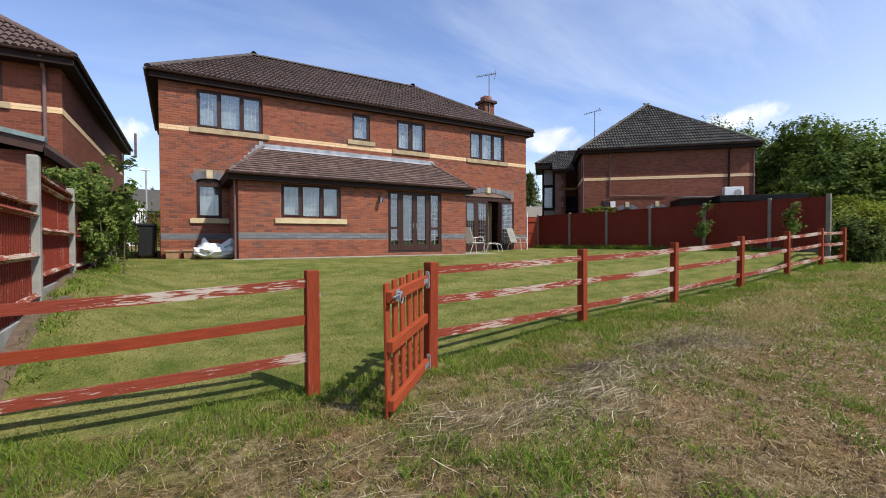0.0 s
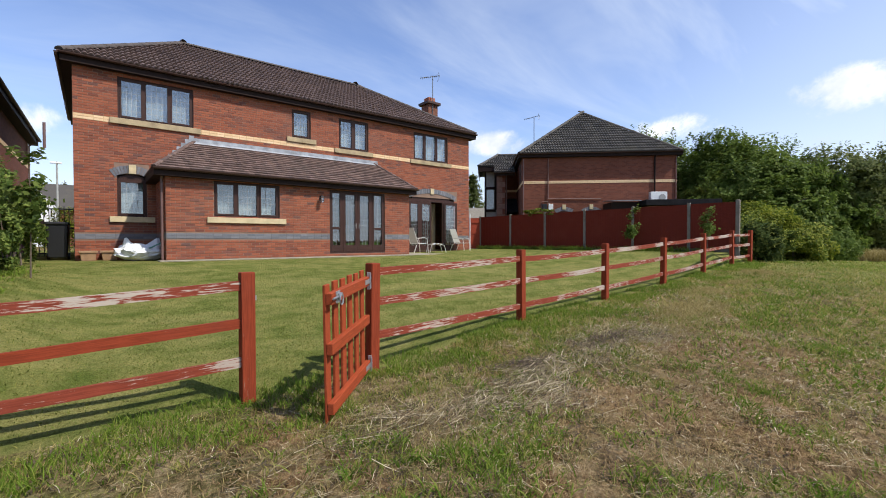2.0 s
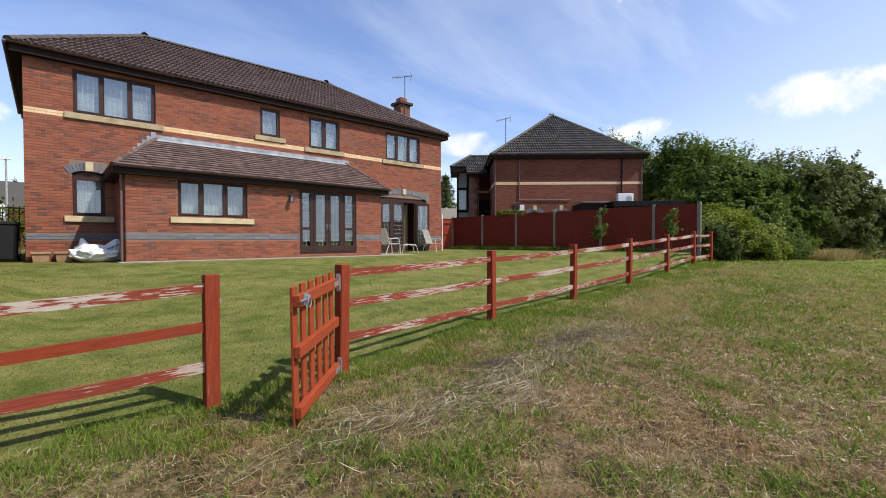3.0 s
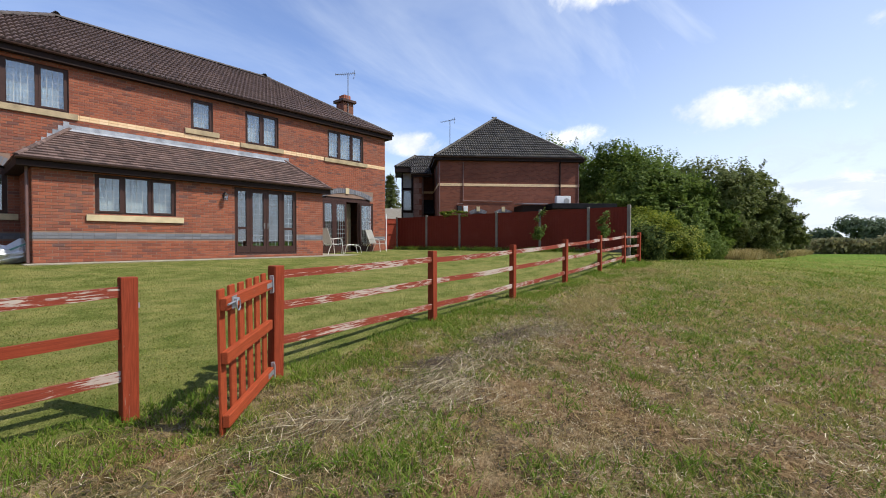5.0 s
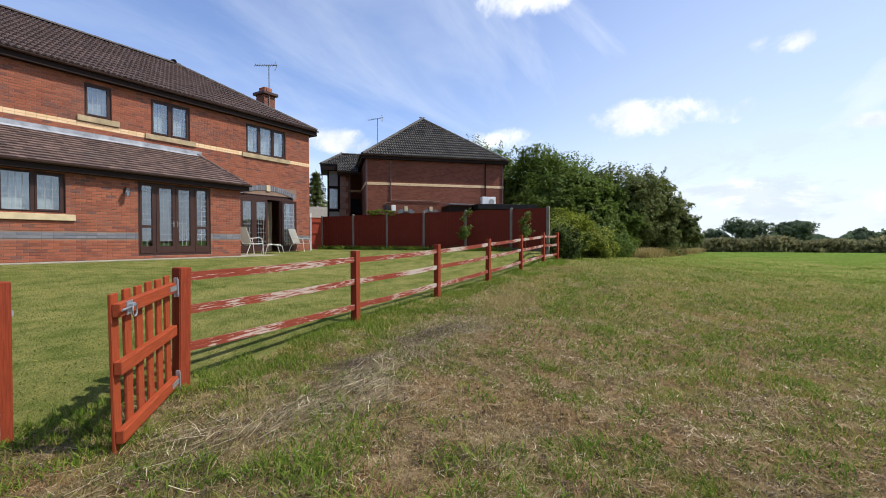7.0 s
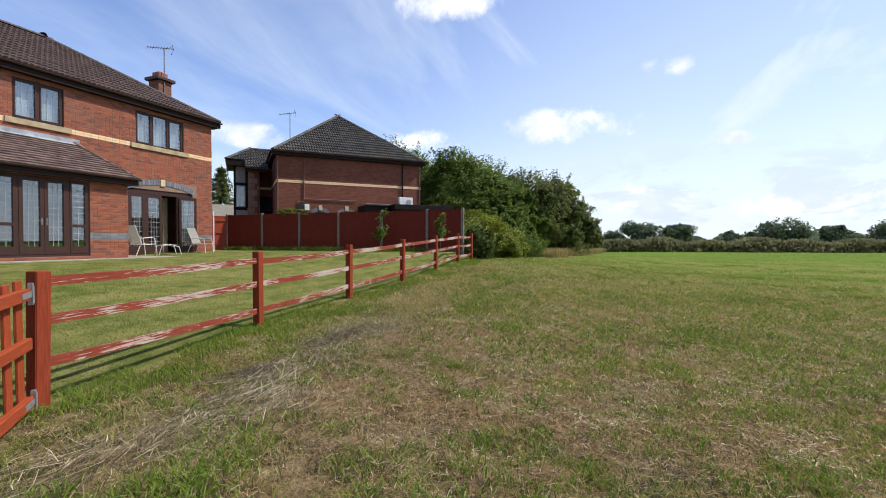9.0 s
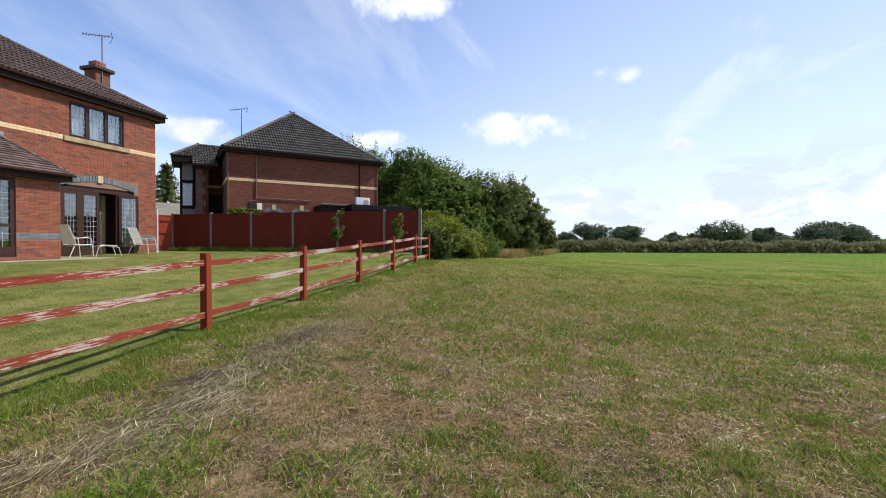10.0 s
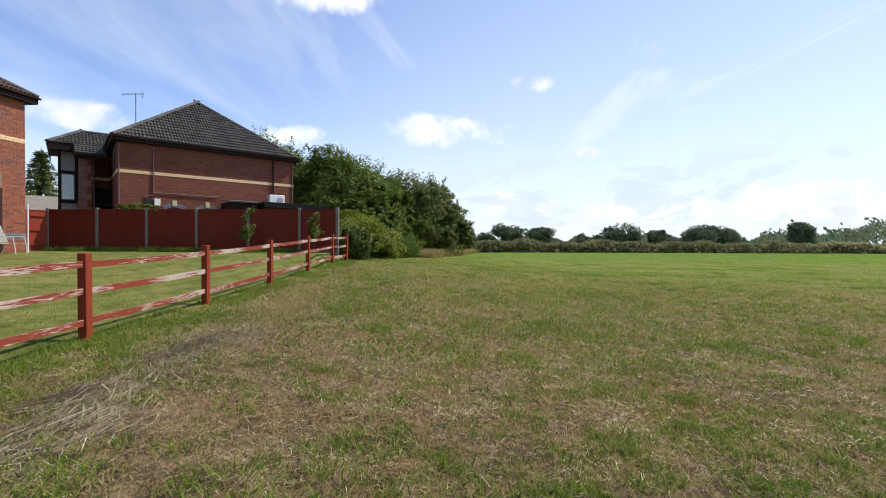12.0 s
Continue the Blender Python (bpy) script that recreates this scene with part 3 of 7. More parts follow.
    tagged(part("blue_band", brick_mesh("blue_band", blue, EXY, M_BLUE, 0.010), None, ext, "two courses of blue-grey brick"), kind="stuff")
    for u0, u1 in ((EX0 + 0.004, FRENCH[0]), (FRENCH[1], EX1 - 0.004)):
        part("blue_joint", box_bm(u0, u1, EXY - 0.006, EXY + 0.02, 0.563, 0.714), M_BLUE_JOINT, ext, "grey mortar of the blue courses")
    for sx, sgn in ((EX0, -1), (EX1, 1)):             # returns of the extension
        r = courses(0, -EXY, -0.15, 2.36, [], skip=[(0.56, 0.71)])
        rb = [q for z in (0.565, 0.640) for q in courses(0, -EXY, z, z + 0.072, [])]
        turn = Matrix.Translation((sx, EXY, 0)) @ Matrix.Rotation(math.pi / 2, 4, "Z") if sgn > 0 else Matrix.Translation((sx, 0, 0)) @ Matrix.Rotation(-math.pi / 2, 4, "Z")
        tagged(part("brickwork", brick_mesh("brickwork", r, 0.0, M_BRICK), None, ext, m=turn), kind="stuff")
        tagged(part("blue_band", brick_mesh("blue_band", rb, 0.0, M_BLUE, 0.010), None, ext, m=turn), kind="stuff")
    # inside
    bm = bmesh.new()
    bx(bm, 0.28, LONG - 0.28, 0.28, DEEP - 0.28, -0.2, -0.02)
    bx(bm, EX0 + 0.28, EX1 - 0.28, EXY + 0.28, 0.0, -0.2, -0.02)
    bx(bm, 0.28, LONG - 0.28, 0.30, DEEP - 0.28, 2.55, 2.75)
    part("inner_floor", bm, M_CARPET, house)
    bm = bmesh.new()
    for u in (4.2, 10.2):
        bx(bm, u, u + 0.1, 0.3, DEEP - 0.3, 0.0, 2.55)
        bx(bm, u, u + 0.1, 0.3, DEEP - 0.3, 2.75, 5.29)
    bx(bm, 0.3, LONG - 0.3, 3.6, 3.7, 0.0, 2.55)
    bx(bm, 0.3, LONG - 0.3, 3.6, 3.7, 2.75, 5.29)
    part("partition", bm, M_INSIDE, house)
    bm = bmesh.new()
    bx(bm, 0.05, LONG - 0.05, 0.05, DEEP - 0.05, WALL_H + 0.01, WALL_H + 0.05)
    part("loft_floor", bm, M_INSIDE, house)
    return ext, near


ext_wall, near_bricks = build_walls()


def lattice(bm, u0, u1, z0, z1, y, cols, rows):
    for i in range(1, cols):
        u = u0 + (u1 - u0) * i / cols
        bx(bm, u - 0.0048, u + 0.0048, y - 0.003, y + 0.003, z0, z1)
    for i in range(1, rows):
        z = z0 + (z1 - z0) * i / rows
        bx(bm, u0, u1, y - 0.0025, y + 0.0025, z - 0.0048, z + 0.0048)


def light_parts(win, u0, u1, z0, z1, y, rows=None, curtain=True):
    """Pane, lead lattice and what hangs behind, for one light."""
    pane = part("pane", box_bm(u0, u1, y + 0.002, y + 0.010, z0, z1), M_GLASS, win, "leaded window glass")
    pane.visible_shadow = False
    bm = bmesh.new()
    lattice(bm, u0, u1, z0, z1, y - 0.004, max(2, round((u1 - u0) / 0.135)), rows or max(2, round((z1 - z0) / 0.17)))
    part("lead_lattice", bm, M_CAME, win)
    if curtain:
        bm = bmesh.new()
        n = 14
        pts = [(u0 - 0.03 + (u1 - u0 + 0.06) * i / n, y + 0.16 + 0.004 * math.sin(i * 2.4)) for i in range(n + 1)]
        lo, hi = [bm.verts.new((p, q, z0 - 0.02)) for p, q in pts], [bm.verts.new((p, q, z1 + 0.02)) for p, q in pts]
        for i in range(n):
            bm.faces.new((lo[i], lo[i + 1], hi[i + 1], hi[i]))
        part("net_curtain", bm, M_CURTAIN, win, "pale net curtain")


def window(u0, u1, z0, z1, y, cuts, sill, mat_sill, label, curtain=True):
    """A brown casement: outer frame, mullions at cuts, sashes, panes, stone sill."""
    fy0, fy1, e = y + 0.05, y + 0.12, 0.055
    bm = bmesh.new()
    bx(bm, u0, u1, fy0, fy1, z0, z0 + e)
    bx(bm, u0, u1, fy0, fy1, z1 - e, z1)
    edges = [u0, *cuts, u1]
    bx(bm, u0, u0 + e, fy0, fy1, z0 + e, z1 - e)
    bx(bm, u1 - e, u1, fy0, fy1, z0 + e, z1 - e)
    for c in cuts:
        bx(bm, c - 0.035, c + 0.035, fy0, fy1, z0 + e, z1 - e)
    win = part_each("window", bm, M_UPVC, house, label, "frame_bar")
    for i, (a, b) in enumerate(zip(edges, edges[1:])):
        a, b = a + (e if i == 0 else 0.035), b - (e if i == len(edges) - 2 else 0.035)
        s = 0.042 if (i != 1 or len(edges) == 3) else 0.012
        bm = bmesh.new()
        c, d = z0 + e, z1 - e
        bx(bm, a, b, fy0 - 0.014, fy1 - 0.02, c, c + s)
        bx(bm, a, b, fy0 - 0.014, fy1 - 0.02, d - s, d)
        bx(bm, a, a + s, fy0 - 0.014, fy1 - 0.02, c + s, d - s)
        bx(bm, b - s, b, fy0 - 0.014, fy1 - 0.02, c + s, d - s)
        part("sash", bm, M_UPVC, win)
        light_parts(win, a + s, b - s, c + s, d - s, fy0 + 0.02, curtain=curtain)
    if sill:
        part("sill", soften(box_bm(sill[0], sill[1], y - 0.065, y + 0.05, sill[2], sill[3]), 0.006), mat_sill, win, "buff stone sill")
    return win


for u0, u1, z0, z1, k in UPPER:
    cuts = {3: [u0 + (u1 - u0) * 0.335, u0 + (u1 - u0) * 0.665], 2: [(u0 + u1) / 2], 1: []}[k]
    window(u0, u1, z0, z1, 0.0, cuts, (u0 - 0.19, u1 + 0.19, z0 - 0.17, z0 - 0.004), M_SILL_UP, "brown-framed leaded bedroom window")
window(SMALL[0], SMALL[1], 1.22, 2.32, 0.0, [], (0.78, 1.87, 1.055, 1.215), M_SILL, "small brown-framed leaded window")
bm = bmesh.new()
for i in range(8):
    a, b = SMALL[0] + 0.09 * i, SMALL[0] + 0.09 * (i + 1)
    bx(bm, a, b, 0.05, 0.11, 2.324, 2.35 + 0.11 * math.sin(math.pi * (i + 0.5) / 8))
part("arch_panel", bm, M_UPVC, house)
bm = bmesh.new()
arch_ring(bm, 0.90, 1.74, 2.36, 0.13, 0.225, 0.0, 13)
part("brick_arch", bm, M_BLUE, house, "segmental arch of blue-grey brick")
part("keystone", soften(box_bm(1.24, 1.42, -0.05, 0.0, 2.47, 2.73), 0.008), M_SILL, house, "carved buff keystone")
window(*EXT_WIN[:2], EXT_WIN[2], EXT_WIN[3], EXY, [3.66, 4.26], (2.88, 5.05, 1.01, 1.165), M_SILL, "brown-framed leaded kitchen window")


def french_doors():
    u0, u1, z0, z1 = FRENCH
    y0, y1 = EXY + 0.03, EXY + 0.11
    bm = bmesh.new()
    bx(bm, u0, u1, y0, y1, z1 - 0.06, z1)
    bx(bm, u0, u1, y0, y1 + 0.05, z0, z0 + 0.07)
    cols = [u0, 6.95, 7.515, 8.07, u1]
    for c in (u0 + 0.03, 6.95, 8.07, u1 - 0.03):
        bx(bm, c - 0.03, c + 0.03, y0, y1, z0 + 0.07, z1 - 0.06)
    d = part_each("french_door", bm, M_UPVC, house, "closed brown glazed double doors with side lights", "frame_bar")
    for i, (a, b) in enumerate(zip(cols, cols[1:])):
        a, b = a + (0.06 if i == 0 else 0.032 if i != 2 else 0.004), b - (0.06 if i == 3 else 0.032 if i != 1 else 0.004)
        s, kick = 0.085 if i in (1, 2) else 0.05, 0.20
        c, e = z0 + 0.075, z1 - 0.065
        bm = bmesh.new()
        bx(bm, a, a + s, y0 - 0.012, y1 - 0.02, c, e)
        bx(bm, b - s, b, y0 - 0.012, y1 - 0.02, c, e)
        bx(bm, a + s, b - s, y0 - 0.012, y1 - 0.02, c, c + kick)
        bx(bm, a + s, b - s, y0 - 0.012, y1 - 0.02, e - s, e)
        leafs = [(c + kick, e - s)]
        if i in (0, 3):
            bx(bm, a + s, b - s, y0 - 0.012, y1 - 0.02, 0.88, 0.96)
            leafs = [(c + kick, 0.88), (0.96, e - s)]
        part("door_leaf" if i in (1, 2) else "side_light", bm, M_UPVC, d)
        for p, q in leafs:
            light_parts(d, a + s, b - s, p, q, y0 + 0.02, curtain=False)
    bm = bmesh.new()
    for s in (-0.055, 0.055):
        tube(bm, [(7.515 + s, y0 - 0.012, 1.02), (7.515 + s, y0 - 0.05, 1.02), (7.515 + s * 2.4, y0 - 0.05, 1.02)], 0.009, 6)
        bx(bm, 7.515 + s - 0.014, 7.515 + s + 0.014, y0 - 0.018, y0 - 0.012, 0.92, 1.10)
    part("door_handle", bm, M_AERIAL, d, "dull metal door handles")


french_doors()


def patio_door():
    u0, u1, z0, z1 = PATIO
    y0, y1, zt = 0.03, 0.11, 2.24
    bm = bmesh.new()
    for c in (u0 + 0.03, u0 + 0.64, u0 + 1.92, u1 - 0.03):
        bx(bm, c - 0.03, c + 0.03, y0, y1, 0.06, zt)
    bx(bm, u0, u1, y0, y1, 0.0, 0.06)
    bx(bm, u0, u1, y0, y1, zt, zt + 0.07)
    d = part_each("patio_door", bm, M_UPVC, house, "brown glazed patio doors, one leaf standing open", "frame_bar")
    bm = bmesh.new()
    for i in range(12):                               # panel that fills the arch
        a = u0 + (u1 - u0) * i / 12
        bx(bm, a, a + (u1 - u0) / 12, 0.04, 0.10, zt + 0.072, zt + 0.08 + 0.24 * math.sin(math.pi * (i + 0.5) / 12))
    part("arch_panel", bm, M_UPVC, d)

    def leaf(name, w, m, rows):
        bm = bmesh.new()
        s = 0.085
        bx(bm, 0, s, 0, 0.05, 0.07, zt - 0.01, m)
        bx(bm, w - s, w, 0, 0.05, 0.07, zt - 0.01, m)
        bx(bm, s, w - s, 0, 0.05, 0.07, 0.30, m)
        bx(bm, s, w - s, 0, 0.05, zt - 0.12, zt - 0.01, m)
        ob = part(name, bm, M_UPVC, d)
        g = box_bm(s, w - s, 0.02, 0.028, 0.30, zt - 0.12, m=m)
        p = part("pane", g, M_GLASS, d, "leaded window glass")
        p.visible_shadow = False
        bm = bmesh.new()
        lattice(bm, s, w - s, 0.30, zt - 0.12, 0.014, 4, rows)
        for v in bm.verts:
            v.co = m @ v.co
        part("lead_lattice", bm, M_CAME, d)

    bm = bmesh.new()
    pts = [(u0 + 1.46 + 0.03 * i, 0.46 + 0.035 * math.sin(i * 2.1)) for i in range(13)]
    rows = [[bm.verts.new((p, q, z)) for p, q in pts] for z in (0.05, 2.2)]
    for i in range(12):
        bm.faces.new((rows[0][i], rows[0][i + 1], rows[1][i + 1], rows[1][i]))
    bmesh.ops.solidify(bm, geom=list(bm.faces), thickness=0.006)
    part("curtain", bm, M_CURTAIN_WARM, d, "beige curtain gathered beside the open leaf")
    leaf("side_light", 0.55, Matrix.Translation((u0 + 0.06, y0, 0)), 10)
    leaf("door_leaf", 0.60, Matrix.Translation((u0 + 0.67, y0, 0)), 10)
    leaf("side_light", 0.55, Matrix.Translation((u0 + 1.95, y0, 0)), 10)
    leaf("door_leaf", 0.62, Matrix.Translation((u0 + 1.95, y0 - 0.07, 0)) @ Matrix.Rotation(radians(-24), 4, "Z"), 10)
    bm = bmesh.new()
    arch_ring(bm, u0 - 0.06, u1 + 0.06, 2.36, 0.26, 0.20, 0.0, 27)
    part("brick_arch", bm, M_BLUE, house, "segmental arch of blue-grey brick")
    part("keystone", soften(box_bm(12.27, 12.45, -0.05, 0.0, 2.58, 2.84), 0.008), M_SILL, house, "carved buff keystone")


patio_door()


# ---- roofs ----
def tiled_slope(a, b, c, d, w, gauge, wave, lip, keep=0):
    """Tiles on the roof plane a, b (eave) c, d (ridge). Returns (verts, faces) of the whole and a list of the first tiles' poses."""
    a, b, c, d = (Vector(p) for p in (a, b, c, d))
    u = (b - a).normalized()
    nrm = u.cross(d - a).normalized()
    v = nrm.cross(u)
    du = (d - a).dot(u), (d - a).dot(v)
    cu = (c - a).dot(u), (c - a).dot(v)
    length, high = (b - a).length, du[1]
    rnd = random.Random(3)
    profile = [(0.0, 0.0), (0.16, wave), (0.34, wave), (0.5, 0.0), (0.66, wave), (0.84, wave), (1.0, 0.0)] if wave else [(0.0, 0.0), (1.0, 0.0)]
    verts, faces, poses = [], [], []
    rows = int(high / gauge + 0.5)
    for r in range(rows):
        lo = r * gauge
        k = (lo + gauge * 0.5) / high
        left, right = du[0] * k, length + (cu[0] - length) * k
        off = 0.0 if wave else (w / 2 if r % 2 else 0.0)
        i = math.floor(left / w)
        while i * w + off < right:
            p, q = max(i * w + off, left), min(i * w + off + w, right)
            i += 1
            if q - p < w * 0.3:
                continue
            lift, tip = rnd.uniform(0, 0.004), rnd.uniform(-0.004, 0.004)
            if keep and len(poses) < keep and q - p > w * 0.97 and r < keep:
                o = a + u * p + v * lo + nrm * (lip + lift)
                poses.append(Matrix((( u.x, v.x, nrm.x, o.x), (u.y, v.y, nrm.y, o.y), (u.z, v.z, nrm.z, o.z), (0, 0, 0, 1))))
                continue
            n, m = len(verts), len(profile)
            for s, h in profile:
                uu = p + (q - p) * s
                verts.append(a + u * uu + v * (lo + tip) + nrm * (lip + lift + h))
            for s, h in profile:
                uu = p + (q - p) * s
                verts.append(a + u * uu + v * min(lo + gauge, high) + nrm * (lift + h + 0.002))
            for s, h in profile:
                uu = p + (q - p) * s
                verts.append(a + u * uu + v * (lo + tip) + nrm * (lift + h - 0.004))
            for j in range(m - 1):
                faces.append((n + j, n + j + 1, n + m + j + 1, n + m + j))
                faces.append((n + 2 * m + j, n + 2 * m + j + 1, n + j + 1, n + j))
    return verts, faces, poses


def one_tile(w, gauge, wave, lip, mat):
    profile = [(0.0, 0.0), (0.16, wave), (0.34, wave), (0.5, 0.0), (0.66, wave), (0.84, wave), (1.0, 0.0)]
    m = len(profile)
    verts = [(w * s, 0, h) for s, h in profile] + [(w * s, gauge, h + 0.002 - lip) for s, h in profile] + [(w * s, 0, h - lip - 0.004) for s, h in profile]
    faces = [f for j in range(m - 1) for f in ((j, j + 1, m + j + 1, m + j), (2 * m + j, 2 * m + j + 1, j + 1, j))]
    return raw("roof_tile", verts, faces, mat)


def ridge_caps(bm, p, q, r=0.12, step=0.42):
    """Half-round ridge or hip tiles, each lapping the next."""
    p, q = Vector(p), Vector(q)
    n = max(1, round((q - p).length / step))
    side = (q - p).cross(Vector((0, 0, 1))).normalized()
    upw = side.cross(q - p).normalized()
    for i in range(n):
        a, b = p + (q - p) * i / n, p + (q - p) * ((i + 1) / n + 0.03)
        ring = []
        for e, rr in ((a, r * 1.04), (b, r * 0.95)):
            ring.append([bm.verts.new(e + side * rr * math.cos(t) + upw * (rr * math.sin(t) * 0.75)) for t in [math.pi * j / 6 for j in range(7)]])
        for j in range(6):
            bm.faces.new((ring[0][j], ring[0][j + 1], ring[1][j + 1], ring[1][j]))
        bm.faces.new(ring[0])


def hip_roof(owner, x0, x1, y0, y1, ze, rx0, rx1, ry, zr, mat, mat_cap, slopes, singles=0):
    """A hipped roof over the rectangle of its eaves; slopes says which sides get tiles."""
    P = dict(a=(x0, y0, ze), b=(x1, y0, ze), c=(x1, y1, ze), d=(x0, y1, ze), r=(rx0, ry[0], zr), s=(rx1, ry[1], zr))
    bm = bmesh.new()
    vv = {k: bm.verts.new(p) for k, p in P.items()}
    quads = {"front": "absr", "right": "bcss", "back": "cdrs", "left": "darr"} if ry[0] == ry[1] else {"front": "abrr", "right": "bcsr", "back": "cdss", "left": "darsx"}
    if ry[0] != ry[1]:
        quads["left"] = "dars"
    for k in quads.values():
        seen = []
        for ch in k:
            if vv[ch] not in seen:
                seen.append(vv[ch])
        bm.faces.new(seen)
    bm.faces.new([vv[k] for k in "dcba"])
    roof = part("roof", bm, mat, owner, "hipped tiled roof")
    for s in slopes:
        k = quads[s]
        if s == "left" and ry[0] != ry[1]:
            k = "dars"
            pts = [P["d"], P["a"], P["r"], P["s"]]
        else:
            pts = [P[ch] for ch in k]
        v, f, poses = tiled_slope(*pts, 0.30, 0.34, 0.056, 0.055, keep=singles if s == "front" else 0)
        tagged(part("roof_tiles", raw("roof_tiles", v, f, mat), None, roof, "interlocking concrete roof tiles"), kind="stuff")
        if poses:
            tile_poses.append((roof, poses))
    bm = bmesh.new()
    for p, q in (("a", "r"), ("b", "s" if ry[0] == ry[1] else "r"), ("r", "s")) + ((("d", "r"), ("c", "s")) if ry[0] == ry[1] else (("d", "s"), ("c", "s"))):
        ridge_caps(bm, Vector(P[p]) + Vector((0, 0, 0.04)), Vector(P[q]) + Vector((0, 0, 0.05)))
    part("ridge_tiles", bm, mat_cap, roof, "half-round ridge and hip tiles")
    return roof


tile_poses = []
RX0, RX1, RY, EAVE = -0.25, 14.86, -0.22, 5.575
main_roof = hip_roof(house, RX0, RX1, RY, DEEP + 0.45, EAVE, 3.16, 10.65, (3.9, 3.9), 8.09, M_TILE, M_CAP, ["front", "left", "right"], singles=300)
bm = bmesh.new()
for x0, x1, y0, y1 in ((RX0, RX1, RY, RY + 0.03), (RX0, RX1, DEEP + 0.42, DEEP + 0.45), (RX0, RX0 + 0.03, RY, DEEP + 0.45), (RX1 - 0.03, RX1, RY, DEEP + 0.45)):
    bx(bm, x0, x1, y0, y1, 5.36, 5.565)
for a in ((RX0 + 0.03, RX1 - 0.03, RY + 0.03, 0.0), (RX0 + 0.03, 0.0, 0.0, DEEP + 0.42), (LONG, RX1 - 0.03, 0.0, DEEP + 0.42)):
    bx(bm, *a, 5.36, 5.368)
part_each("fascia", bm, M_FASCIA, house, "dark brown fascia and soffit boards")


def gutter(owner, p, q, r=0.055):
    """A half-round gutter."""
    p, q = Vector(p), Vector(q)
    side = (q - p).cross(Vector((0, 0, 1))).normalized()
    bm = bmesh.new()
    for rr in (r, r - 0.006):
        ring = [[bm.verts.new(e + side * rr * math.cos(t) + Vector((0, 0, rr * math.sin(t)))) for t in [math.pi + math.pi * j / 8 for j in range(9)]] for e in (p, q)]
        for j in range(8):
            bm.faces.new((ring[0][j], ring[0][j + 1], ring[1][j + 1], ring[1][j]))
        bm.faces.new(ring[0])
        bm.faces.new(ring[1])
    part("gutter", bm, M_GUTTER, owner, "brown half-round gutter")


gutter(house, (RX0 - 0.02, RY - 0.06, EAVE), (RX1 + 0.02, RY - 0.06, EAVE))
gutter(house, (RX0 - 0.06, RY, EAVE), (RX0 - 0.06, DEEP + 0.45, EAVE))


